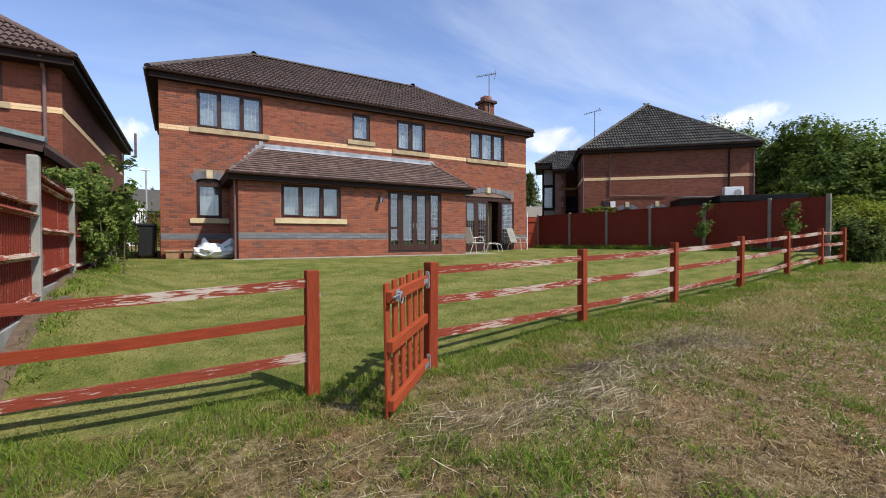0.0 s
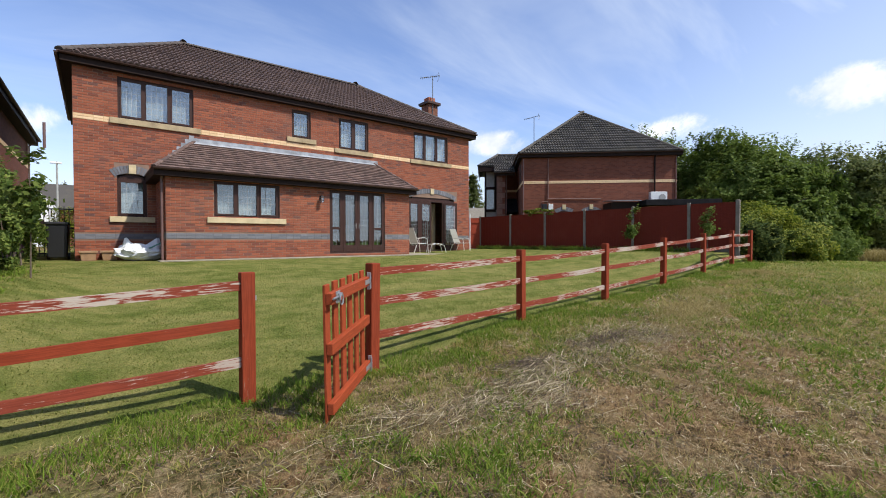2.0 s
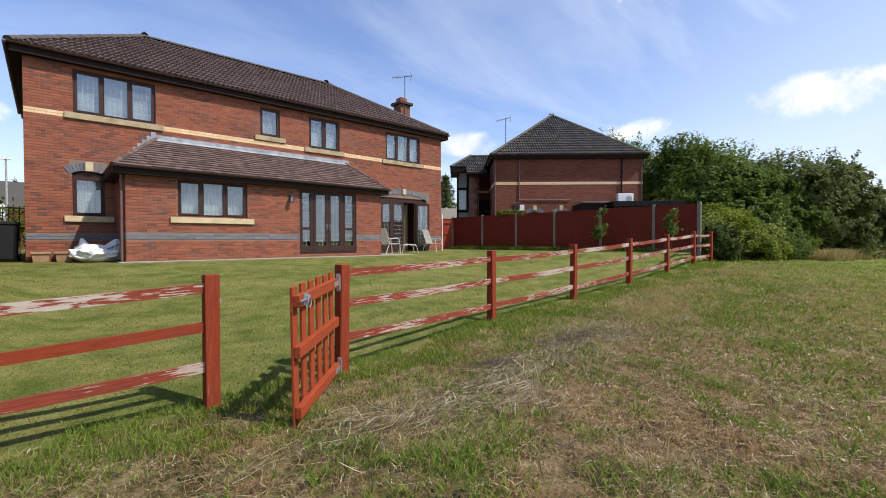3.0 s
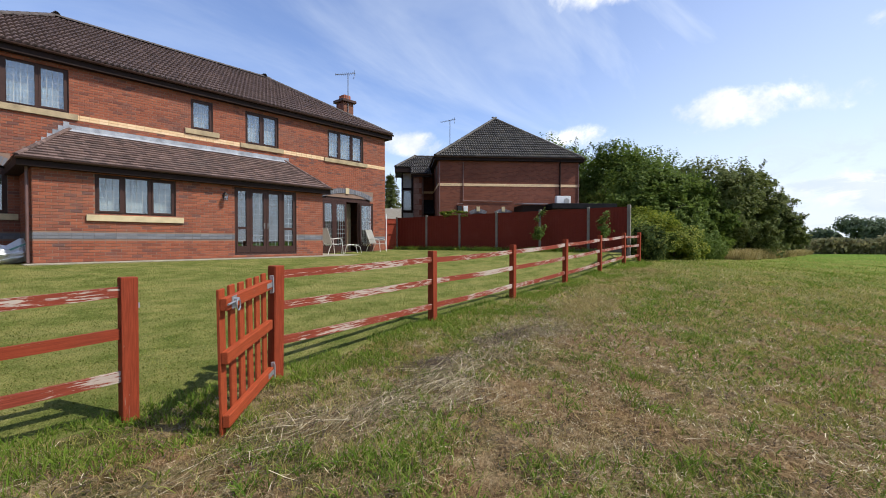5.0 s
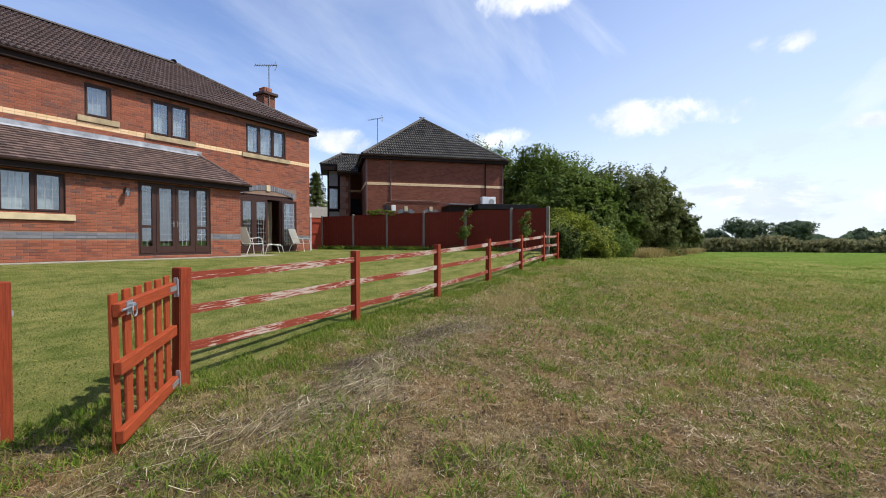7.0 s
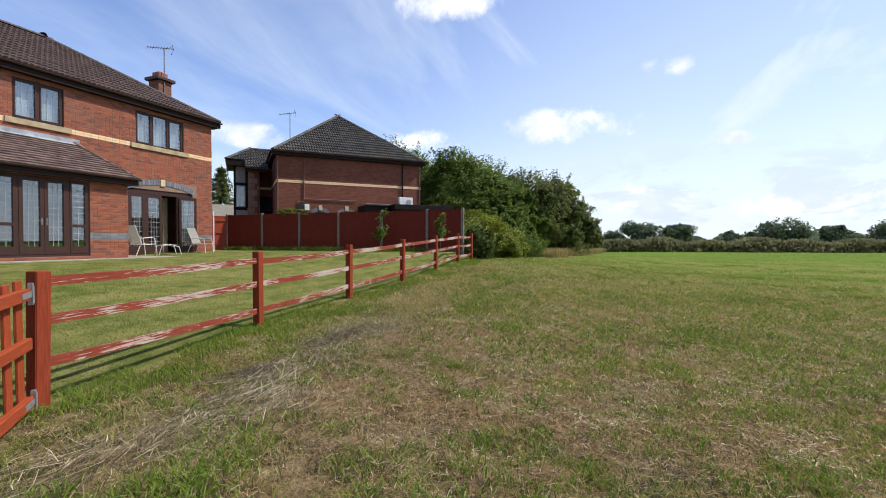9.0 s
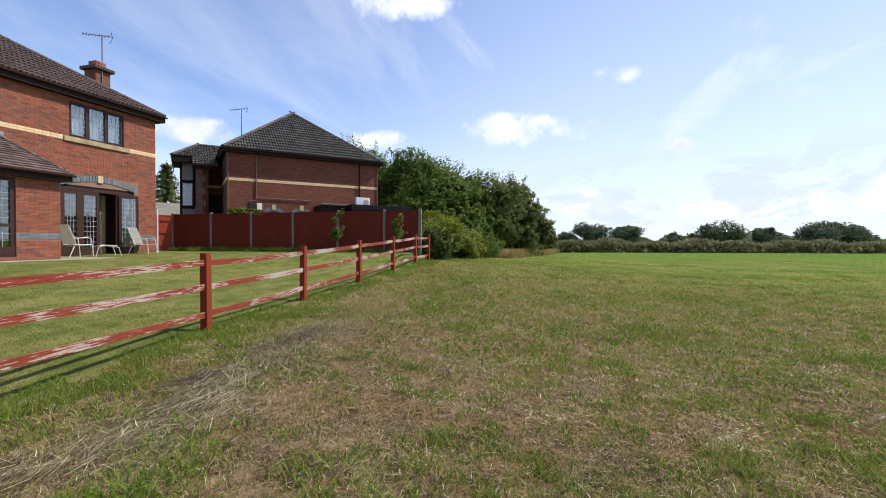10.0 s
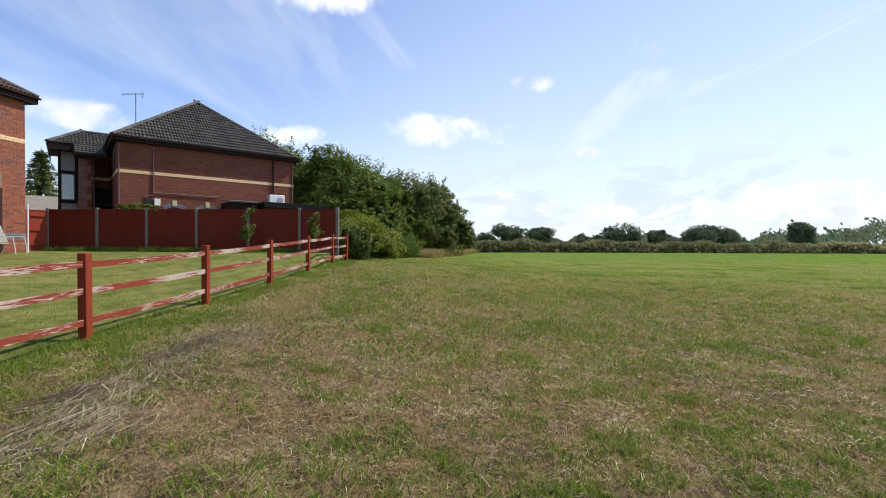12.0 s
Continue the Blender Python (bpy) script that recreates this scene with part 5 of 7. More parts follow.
# ---- the neighbour's house behind the panel fence ----
def far_house():
    H = pose(19.82, 18.02, 0.57, 0, 0, -42.8)
    h = thing("neighbour_house", H, "red brick house with a grey-brown hipped roof", "house")
    W, D, T = 8.5, 13.0, 5.30
    bm = bmesh.new()
    bx(bm, 0, W, 0, D, -0.4, T)
    part("wall", bm, M_BRICK_FAR, h, "weathered red brick wall", uv=True)
    bm = bmesh.new()
    for k in range(2):
        bx(bm, -0.012, W + 0.012, -0.012, 0.1, 3.79 + 0.078 * k, 3.862 + 0.078 * k)
        bx(bm, -0.012, 0.1, 0.1, D, 3.79 + 0.078 * k, 3.862 + 0.078 * k)
    part("buff_band", bm, M_BUFF, h, "two courses of buff brick")
    hip_roof(h, -0.20, W + 0.20, -0.20, D + 0.20, 5.47, W / 2, W / 2, (4.4, 8.9), 8.95, M_TILE_GREY, M_TILE_GREY, ["front", "left", "right"])
    bm = bmesh.new()
    bx(bm, -0.24, W + 0.24, -0.24, -0.21, 5.27, 5.46)
    bx(bm, -0.24, -0.21, -0.21, D + 0.24, 5.27, 5.46)
    bx(bm, W + 0.21, W + 0.24, -0.21, D + 0.24, 5.27, 5.46)
    bx(bm, -0.21, W + 0.21, -0.21, 0, 5.27, 5.285)
    bx(bm, -0.21, 0, 0, D, 5.27, 5.285)
    bx(bm, W, W + 0.21, 0, D, 5.27, 5.285)
    part_each("fascia", bm, M_FASCIA, h, "dark fascia and soffit")
    gutter(h, (-0.26, -0.30, 5.47), (W + 0.26, -0.30, 5.47))
    gutter(h, (-0.30, -0.24, 5.47), (-0.30, D, 5.47))
    bm = bmesh.new()
    tube(bm, [(7.30, -0.26, 5.40), (7.30, -0.06, 5.15), (7.30, -0.06, 0)], 0.045, 8)
    part("downpipe", bm, M_FASCIA, h, "dark downpipe")
    for x in (1.45, 0.06, W - 0.05):
        bm = bmesh.new()
        tube(bm, [(x, -0.04, 5.2), (x, -0.04, 2.9 if x == 1.45 else 0)], 0.028, 6)
        part("downpipe", bm, M_PIPE, h)
    bm = bmesh.new()
    tube(bm, [(1.45, -0.04, 2.92), (4.4, -0.04, 2.90)], 0.022, 6)
    tube(bm, [(1.10, -0.04, 2.4), (1.10, -0.04, 2.75), (1.45, -0.04, 2.75)], 0.022, 6)
    part("waste_pipe", bm, M_PIPE, h)
    for x in (2.35, 3.86):
        bm = bmesh.new()
        arch_ring(bm, x - 0.42, x + 0.42, 2.10, 0.13, 0.22, 0.0, 11)
        part("brick_arch", bm, M_BLUE, h, "arch of blue-grey brick")
        part("keystone", soften(box_bm(x - 0.10, x + 0.10, -0.05, 0.0, 2.30, 2.58), 0.01), M_SILL, h, "buff keystone")
        part("window", box_bm(x - 0.40, x + 0.40, -0.006, 0.0, 1.1, 2.19), M_UPVC, h, "dark window under the arch")
    for x in (1.25, 1.60):
        part("meter_box", soften(box_bm(x - 0.13, x + 0.13, -0.10, 0.0, 2.28, 2.62), 0.015), M_WHITE if x > 1.3 else M_BLACK, h, "small wall box")
    # wing with a timbered end
    hip_roof(h, -2.55, 1.2, 3.55, 8.4, 5.42, -1.22, 1.19, (5.9, 5.9), 6.55, M_TILE_GREY, M_TILE_GREY, ["front", "left"])
    bm = bmesh.new()
    bx(bm, -2.55, 0.0, 3.55, 3.58, 5.10, 5.41)
    bx(bm, -2.55, -2.52, 3.58, 8.4, 5.10, 5.41)
    bx(bm, -2.52, 0.0, 3.58, 4.0, 5.10, 5.12)
    part_each("fascia", bm, M_FASCIA, h)
    bm = bmesh.new()
    bx(bm, -1.35, 0.0, 4.3, 8.0, -0.4, 5.4)
    part("wall", bm, M_BRICK_FAR, h, uv=True)
    bm = bmesh.new()
    bx(bm, -2.05, -1.36, 4.0, 8.0, -0.4, 5.1)
    part("rendered_bay", bm, M_RENDER, h, "grey rendered bay")
    for a in ((-2.16, -2.04, -0.4, 5.1), (-1.50, -1.36, 2.6, 5.1), (-2.1, -1.4, 2.45, 2.62), (-2.1, -1.4, 3.95, 4.12)):
        part("timber", box_bm(a[0], a[1], 3.94, 4.02, a[2], a[3]), M_FASCIA, h, "black timber")
    part("window", box_bm(-2.00, -1.54, 3.96, 4.0, 2.66, 3.92), M_GLASS, h, "tall bay window")
    A, B, C, D = (-1.55, 2.30, 4.82), (-0.26, 2.30, 4.82), (-0.26, 3.60, 5.45), (-1.55, 3.60, 5.45)
    bm = bmesh.new()
    top = [bm.verts.new(p) for p in (A, B, C, D)]
    low = [bm.verts.new(Vector(p) - Vector((0, 0, 0.06))) for p in (A, B, C, D)]
    bm.faces.new(top)
    bm.faces.new(low)
    for k in range(4):
        bm.faces.new((low[k], low[(k + 1) % 4], top[(k + 1) % 4], top[k]))
    slide = part("catslide_roof", bm, M_TILE_GREY, h, "lower roof slope carried down over the recess")
    vv, ff, _ = tiled_slope(A, B, C, D, 0.30, 0.34, 0.056, 0.055)
    tagged(part("roof_tiles", raw("roof_tiles", vv, ff, M_TILE_GREY), None, slide), kind="stuff")
    part("fascia", box_bm(-1.55, -0.26, 2.27, 2.30, 4.62, 4.80), M_FASCIA, h)
    gutter(h, (-1.58, 2.22, 4.80), (-0.26, 2.22, 4.80))
    part("wall", box_bm(-1.35, -0.85, 2.60, 4.295, -0.4, 4.74), M_BRICK_FAR, h, "quoined brick pier beside the recess", uv=True)
    for k in range(13):
        wide = 0.50 if k % 2 else 0.34
        part("quoin", soften(box_bm(-1.375, -1.375 + wide, 2.575, 2.70, 0.15 + 0.345 * k, 0.47 + 0.345 * k), 0.012), M_QUOIN, h)
    part("buff_band", box_bm(-0.84, -0.01, 4.288, 4.32, 3.79, 3.94), M_BUFF, h)
    bm = bmesh.new()
    tube(bm, [(-0.78, 2.66, 4.7), (-0.78, 2.66, 0.0)], 0.04, 8)
    part("downpipe", bm, M_PIPE, h)
    part("side_window", box_bm(-0.03, -0.001, 0.95, 1.75, 3.98, 5.15), M_UPVC, h, "dark window in the side wall")
    bm = bmesh.new()
    v = [bm.verts.new(p) for p in ((-0.84, 4.29, 3.35), (-0.02, 4.29, 3.35), (-0.02, 3.0, 2.45), (-0.84, 3.0, 2.45), (-0.84, 4.29, 2.35), (-0.02, 4.29, 2.35), (-0.02, 3.0, 2.35), (-0.84, 3.0, 2.35))]
    for k in ((0, 1, 2, 3), (4, 7, 6, 5), (3, 2, 6, 7), (0, 3, 7, 4), (1, 5, 6, 2), (0, 4, 5, 1)):
        bm.faces.new([v[i] for i in k])
    part("porch_roof", bm, M_FELT, h, "dark sloping porch roof")
    # flat-roofed outbuilding
    o = thing("outbuilding", H @ pose(0, 0, 0), "low outbuilding with a black felt roof", "outbuilding")
    part("wall", box_bm(6.1, 9.4, -2.4, -0.02, -0.4, 2.29), M_BRICK_FAR, o, uv=True)
    part("felt_roof", soften(box_bm(5.95, 9.6, -2.6, -0.015, 2.30, 2.60), 0.02), M_FELT, o, "black felt roof")
    bm = bmesh.new()
    bx(bm, 4.45, 5.9, -1.9, -0.02, 2.70, 2.74, Matrix.Translation((0, 0, 0.02)) @ Matrix.Rotation(radians(4), 4, "X"))
    part("glazed_roof", bm, M_LEAD, o, "grey glazed lean-to roof")
    part("lean_to_wall", box_bm(4.5, 5.85, -1.8, -0.05, -0.4, 2.55), M_FASCIA, o)
    a = thing("air_conditioner", H @ pose(6.85, -0.75, 2.60), "white air-conditioning unit on the felt roof", "air conditioner")
    part("casing", soften(box_bm(0, 0.86, 0, 0.34, 0.06, 0.58), 0.02), M_WHITE, a)
    bm = bmesh.new()
    bmesh.ops.create_cone(bm, segments=24, radius1=0.17, radius2=0.17, depth=0.02, cap_ends=True, matrix=Matrix.Translation((0.60, -0.01, 0.28)) @ Matrix.Rotation(math.pi / 2, 4, "X"))
    part("fan_grille", bm, M_RENDER, a)
    for x in (0.12, 0.68):
        part("foot", box_bm(x, x + 0.06, 0.02, 0.32, 0, 0.06), M_BLACK, a)
    aerial(H @ pose(1.35, 6.2, 6.0, 0, 0, -12), 3.35, "thin television aerial above the tiled roof")


far_house()


# ---- the house on the other side ----
def left_house():
    H = pose(-2.0, 15.6, 0.52, 0, 0, 0)
    h = thing("neighbour_house", H, "red brick neighbouring house with brown tiled roof", "house")
    bm = bmesh.new()
    bx(bm, -8.4, 0, 0, 12.6, -0.4, 5.05)
    part("wall", bm, M_BRICK_LEFT, h, "red brick wall", uv=True)
    bm = bmesh.new()
    for k in range(2):
        bx(bm, -8.41, 0.012, -0.012, 0.2, 3.88 + 0.078 * k, 3.952 + 0.078 * k)
        bx(bm, -0.2, 0.012, 0.2, 12.6, 3.88 + 0.078 * k, 3.952 + 0.078 * k)
    part("buff_band", bm, M_BUFF, h, "two courses of buff brick")
    part("sill", soften(box_bm(-2.6, -0.98, -0.06, 0.0, 3.86, 4.02), 0.01), M_SILL_UP, h)
    part("window", box_bm(-2.5, -1.12, -0.012, 0.0, 4.02, 5.0), M_UPVC, h, "brown window frame")
    hip_roof(h, -8.8, 0.32, -0.42, 13.0, 5.26, -4.25, -4.25, (4.0, 8.6), 8.45, M_TILE, M_TILE, ["front", "right"])
    bm = bmesh.new()
    bx(bm, -8.8, 0.32, -0.42, -0.39, 5.04, 5.25)
    bx(bm, 0.29, 0.32, -0.39, 13.0, 5.04, 5.25)
    bx(bm, -8.8, 0.29, -0.39, 0, 5.035, 5.05)
    bx(bm, 0, 0.29, 0, 13.0, 5.035, 5.05)
    part_each("fascia", bm, M_FASCIA, h, "dark fascia and soffit")
    gutter(h, (-8.8, -0.48, 5.27), (0.34, -0.48, 5.27))
    gutter(h, (0.38, 13.0, 5.27), (0.38, -0.42, 5.27))
    bm = bmesh.new()
    tube(bm, [(-0.33, -0.42, 5.18), (-0.33, -0.05, 4.9), (-0.33, -0.05, 0)], 0.045, 10)
    part("downpipe", bm, M_PIPE, h, "pinkish brown downpipe")
    bm = bmesh.new()
    tube(bm, [(0.40, 12.4, 5.2), (0.05, 12.4, 4.9), (0.05, 12.4, 0)], 0.04, 8)
    tube(bm, [(0.52, 13.1, 5.0), (0.52, 13.1, 6.2)], 0.06, 8)
    part("downpipe", bm, M_PIPE, h)
    s = thing("outbuilding", pose(-1.78, 12.1, 0.40), "low brick outbuilding with a shallow tiled roof", "outbuilding")
    part("wall", box_bm(-4.6, 0.0, 0.0, 3.4, -0.3, 2.45), M_BRICK_LEFT, s, uv=True)
    bm = bmesh.new()
    v = [bm.verts.new(p) for p in ((-2.3, -0.15, 3.12), (0.18, -0.15, 2.62), (0.18, 3.45, 2.62), (-2.3, 3.45, 3.12), (-4.75, -0.15, 2.62), (-4.75, 3.45, 2.62))]
    low = [bm.verts.new(q.co - Vector((0, 0, 0.09))) for q in v]
    for k in ((0, 1, 2, 3), (4, 0, 3, 5)):
        bm.faces.new([v[i] for i in k])
        bm.faces.new([low[i] for i in k])
    for a, b in ((0, 1), (1, 2), (2, 3), (3, 5), (5, 4), (4, 0)):
        bm.faces.new((v[a], v[b], low[b], low[a]))
    part("roof", bm, M_TILE, s, "shallow brown roof")
    d = (Vector((0.20, 0, 2.62)) - Vector((-2.3, 0, 3.12)))
    ang = math.degrees(math.atan2(-d.z, d.x))
    part("verge", box_bm(0, d.length, -0.10, 0.10, -0.02, 0.07), M_TEAL, s, "grey-green verge capping", m=pose(-2.3, -0.14, 3.13, 0, ang, 0))
    part("barge_board", box_bm(0, d.length, -0.02, 0.02, -0.22, -0.025), M_GUTTER, s, "brown barge board", m=pose(-2.3, -0.17, 3.13, 0, ang, 0))
    part("fascia", box_bm(0.17, 0.20, -0.13, 3.45, 2.36, 2.52), M_FASCIA, s)


left_house()


# ---- plants ----
def leaf_mesh(name, pts, size, mat, seed, long=1.5, heart=None):
    """A small leaf of four corners at every point, its face turned up and away from the heart of the plant."""
    rs = np.random.RandomState(seed)
    n = len(pts)
    out = pts - (pts.mean(0) if heart is None else heart)
    out = out / (np.linalg.norm(out, axis=1)[:, None] + 1e-6)
    nrm = out * 0.7 + np.array([0, 0, 0.45]) + rs.normal(size=(n, 3)) * 0.40
    nrm /= np.linalg.norm(nrm, axis=1)[:, None]
    a = np.cross(nrm, rs.normal(size=(n, 3)))
    a /= np.linalg.norm(a, axis=1)[:, None]
    b = np.cross(nrm, a)
    s = (size * rs.uniform(0.55, 1.3, n))[:, None]
    v = np.stack([pts - a * s * long * 0.5, pts + b * s * 0.5, pts + a * s * long * 0.5, pts - b * s * 0.5], 1).reshape(-1, 3)
    f = np.arange(n * 4).reshape(-1, 4)[:, ::-1]
    return raw(name, v.tolist(), f.tolist(), mat)


def crown_points(blobs, n, seed, shell=0.55, rough=0.35, tufts=40):
    """Points in tufts over and under the skin of lumpy blobs (x, y, z, rx, ry, rz)."""
    rs = np.random.RandomState(seed)
    vol = np.array([b[3] * b[4] * b[5] for b in blobs]) ** 0.7
    out = []
    for b, k in zip(blobs, (n * vol / vol.sum()).astype(int)):
        t = max(6, int(tufts * (b[3] * b[4] * b[5]) ** 0.33))
        d = rs.normal(size=(t, 3))
        d /= np.linalg.norm(d, axis=1)[:, None]
        r = rs.uniform(shell, 1.0 + rough * 0.3, t)
        heart = d * r[:, None]
        pick = rs.randint(0, t, k)
        q = heart[pick] + np.clip(rs.normal(size=(k, 3)), -1.5, 1.5) * rough * 0.42
        out.append(q * np.array(b[3:6]) + np.array(b[:3]))
    return np.concatenate(out)


def limbs(bm, base, high, spread, seed, r=0.14, n=6):
    rnd = random.Random(seed)
    base = Vector(base)
    top = base + Vector((rnd.uniform(-0.2, 0.2), rnd.uniform(-0.2, 0.2), high * 0.62))
    tube(bm, [base - Vector((0, 0, 0.3)), base + (top - base) * 0.5 + Vector((rnd.uniform(-0.1, 0.1), rnd.uniform(-0.1, 0.1), 0)), top], r, 7, 0.45)
    for i in range(n):
        k = rnd.uniform(0.3, 0.95)
        s = base + (top - base) * k
        t = 2 * math.pi * (i + rnd.uniform(0, 0.6)) / n
        e = s + Vector((math.cos(t) * spread, math.sin(t) * spread, high * rnd.uniform(0.18, 0.4)))
        tube(bm, [s, (s + e) / 2 + Vector((0, 0, 0.12 * high)) * 0.4, e], r * 0.45, 5, 0.25)


def tree(name, x, y, high, spread, leaf, n, mat, seed, label, low=0.25, category="tree", blobs=6, r=0.14, group="", shoots=0, rough=0.35):
    z = ground_z(x, y)
    t = thing(name, pose(x, y, z), label, category, group)
    rnd = random.Random(seed)
    bm = bmesh.new()
    limbs(bm, (0, 0, 0), high, spread * 0.6, seed, r)
    twigs = bmesh.new()
    bl = [(0, 0, high * (low + (1 - low) * 0.5), spread * 0.72, spread * 0.72, high * (1 - low) * 0.44)]
    for i in range(blobs):
        a = 2.4 * i + rnd.uniform(-0.4, 0.4)
        d = spread * rnd.uniform(0.30, 0.80)
        k = spread * rnd.uniform(0.22, 0.42)
        top = 0.90 - 0.40 * (d / spread) ** 2
        bl.append((d * math.cos(a), d * math.sin(a), high * rnd.uniform(low + 0.10, top), k * 1.15, k * 1.15, k * rnd.uniform(0.6, 0.9)))
    pts = [crown_points(bl, n, seed, rough=rough)]
    rs = np.random.RandomState(seed + 500)
    for i in range(shoots):                           # leafy shoots that stick out of the crown
        c = bl[rnd.randrange(len(bl))]
        a, e = rnd.uniform(0, 6.28), rnd.uniform(-0.1, 1.35)
        out = Vector((math.cos(a) * math.cos(e), math.sin(a) * math.cos(e), math.sin(e)))
        s = Vector(c[:3]) + Vector((out.x * c[3], out.y * c[4], out.z * c[5])) * 0.8
        tip = s + (out + Vector((0, 0, 0.35))) * spread * rnd.uniform(0.08, 0.24)
        tube(twigs, [s, tip], 0.018, 3, 0.3)
        k = rs.uniform(0.0, 1.0, 60)[:, None] ** 1.3
        pts.append(np.array(s) * (1 - k) + np.array(tip) * k + rs.normal(size=(60, 3)) * leaf * (1.3 - k))
    part("trunk", bm, M_BARK, t)
    if shoots:
        tagged(part("twigs", twigs, M_BARK, t), kind="stuff")
    else:
        twigs.free()
    pts = np.concatenate(pts)
    pts = pts[pts[:, 2] > 0.05]
    part("crown", leaf_mesh("crown", pts, leaf, mat, seed), None, t)
    return t


WOOD = [(31.0, 10.2, 6.9, 3.2, M_LEAF_TREE), (34.5, 13.0, 8.0, 3.6, M_LEAF_TREE), (33.5, 18.0, 8.9, 3.6, M_LEAF_TREE),
        (35.8, 7.2, 7.3, 3.5, M_LEAF_DARK), (39.5, 5.7, 6.1, 2.8, M_LEAF_DARK), (41.0, 11.5, 8.3, 3.6, M_LEAF_TREE), (46.0, 5.2, 4.8, 2.5, M_LEAF_DARK), (40.0, 17.5, 8.6, 4.0, M_LEAF_TREE), (54.0, 5.4, 3.7, 2.0, M_LEAF_DARK), (28.5, 8.2, 4.2, 2.1, M_LEAF_TREE), (32.6, 8.0, 5.6, 2.4, M_LEAF_TREE)]
for i, (x, y, hgt, sp, mat) in enumerate(WOOD):
    tree("hawthorn_tree" if mat is M_LEAF_DARK else "tree", x, y, hgt, sp, 0.125, 36000, mat, 20 + i, "dense dark hawthorn at the field edge" if mat is M_LEAF_DARK else "dense green tree behind the fences", 0.04, blobs=16, group="trees along the field edge", shoots=110 if mat is M_LEAF_DARK else 90, rough=0.29)


def conifer(x, y, high, spread, n, seed, label):
    """A spruce: drooping whorls of needles round a straight stem."""
    t = thing("conifer", pose(x, y, ground_z(x, y)), label, "tree")
    bm = bmesh.new()
    tube(bm, [(0, 0, 0), (0, 0, high)], 0.13, 7, 0.15)
    rs = np.random.RandomState(seed)
    pts = []
    levels = 16
    for i in range(levels):
        z = high * (0.10 + 0.88 * i / levels)
        reach = spread * (1.03 - z / high) * rs.uniform(0.8, 1.1)
        for j in range(7):
            a = 2 * math.pi * j / 7 + i * 0.9 + rs.uniform(-0.3, 0.3)
            tip = (reach * math.cos(a), reach * math.sin(a), z - 0.25 * reach)
            tube(bm, [(0, 0, z), tip], 0.025, 4, 0.3)
            k = rs.uniform(0.15, 1.0, n // (levels * 7))[:, None]
            pts.append(np.array([0, 0, z]) * (1 - k) + np.array(tip) * k + rs.normal(size=(len(k), 3)) * np.array([0.11, 0.11, 0.13]))
    part("trunk", bm, M_BARK, t)
    part("needles", leaf_mesh("needles", np.concatenate(pts), 0.11, M_LEAF_DARK, seed, 2.2), None, t)


conifer(34.5, 39.0, 8.4, 3.7, 17000, 51, "dark green spruce between the two houses")


def bush(name, x, y, blobs, leaf, n, mat, seed, label):
    b = thing(name, pose(x, y, ground_z(x, y)), label, "bush")
    bm = bmesh.new()
    rnd = random.Random(seed)
    for i in range(7):
        k = rnd.choice(blobs)
        tube(bm, [(k[0] * 0.7 + rnd.uniform(-0.2, 0.2), k[1] * 0.7, -0.1), (k[0], k[1], k[2])], 0.02, 5, 0.4)
    tagged(part("stems", bm, M_BARK, b), kind="stuff")
    pts = crown_points(blobs, n, seed)
    part("leaves", leaf_mesh("leaves", pts[pts[:, 2] > 0.0], leaf, mat, seed), None, b)


bush("bush", 21.0, 7.1, [(0, 0, 0.85, 1.4, 1.2, 1.0), (1.4, 0.2, 1.1, 1.4, 1.2, 1.15), (2.8, 0.0, 1.0, 1.3, 1.1, 1.0), (-1.0, 0.3, 0.8, 0.9, 0.9, 0.9), (0.9, 0.5, 1.35, 1.2, 1.0, 0.6)], 0.060, 46000, M_LEAF_BRIGHT, 61, "bright yellow-green bush at the fence end")
bush("bush", 24.6, 6.6, [(0, 0, 0.8, 1.4, 1.1, 0.95), (1.5, 0, 0.7, 1.3, 1.0, 0.85), (3.0, 0.0, 0.5, 1.1, 0.9, 0.65)], 0.070, 27000, M_LEAF_BRIGHT, 62, "low yellow-green bush beside the field")
bush("bush", 18.7, 6.9, [(0, 0, 0.6, 0.75, 0.6, 0.8), (0.8, -0.4, 0.5, 0.7, 0.5, 0.6)], 0.07, 9000, M_LEAF_SHRUB, 63, "dark leafy shrub against the end of the fence")
bush("bush", 19.3, 6.05, [(0, 0, 0.55, 0.85, 0.55, 0.75), (0.9, 0.1, 0.6, 0.9, 0.6, 0.7), (-0.6, 0.25, 0.7, 0.55, 0.5, 0.7), (0.3, 0.3, 1.05, 0.5, 0.4, 0.35)], 0.070, 9000, M_LEAF_SHRUB, 64, "dark leafy shrub spilling round the last fence post")
bush("bush", 29.6, 6.3, [(0, 0, 0.7, 1.5, 0.9, 0.9), (1.8, 0.1, 0.8, 1.5, 0.9, 1.0), (3.6, 0.0, 0.7, 1.3, 0.8, 0.9)], 0.09, 11000, M_LEAF_TREE, 69, "low green undergrowth at the foot of the trees")
bush("climber", -0.92, 12.4, [(0, 0.6, 1.15, 0.42, 1.0, 0.80), (0.05, -0.6, 1.20, 0.36, 0.7, 0.75), (-0.15, -0.2, 1.80, 0.40, 1.1, 0.35), (0.1, 1.9, 1.0, 0.45, 0.9, 0.8), (0.05, 0.2, 0.5, 0.28, 1.0, 0.4)], 0.045, 21000, M_LEAF_CLIMB, 65, "leafy green climber spilling over the fence")
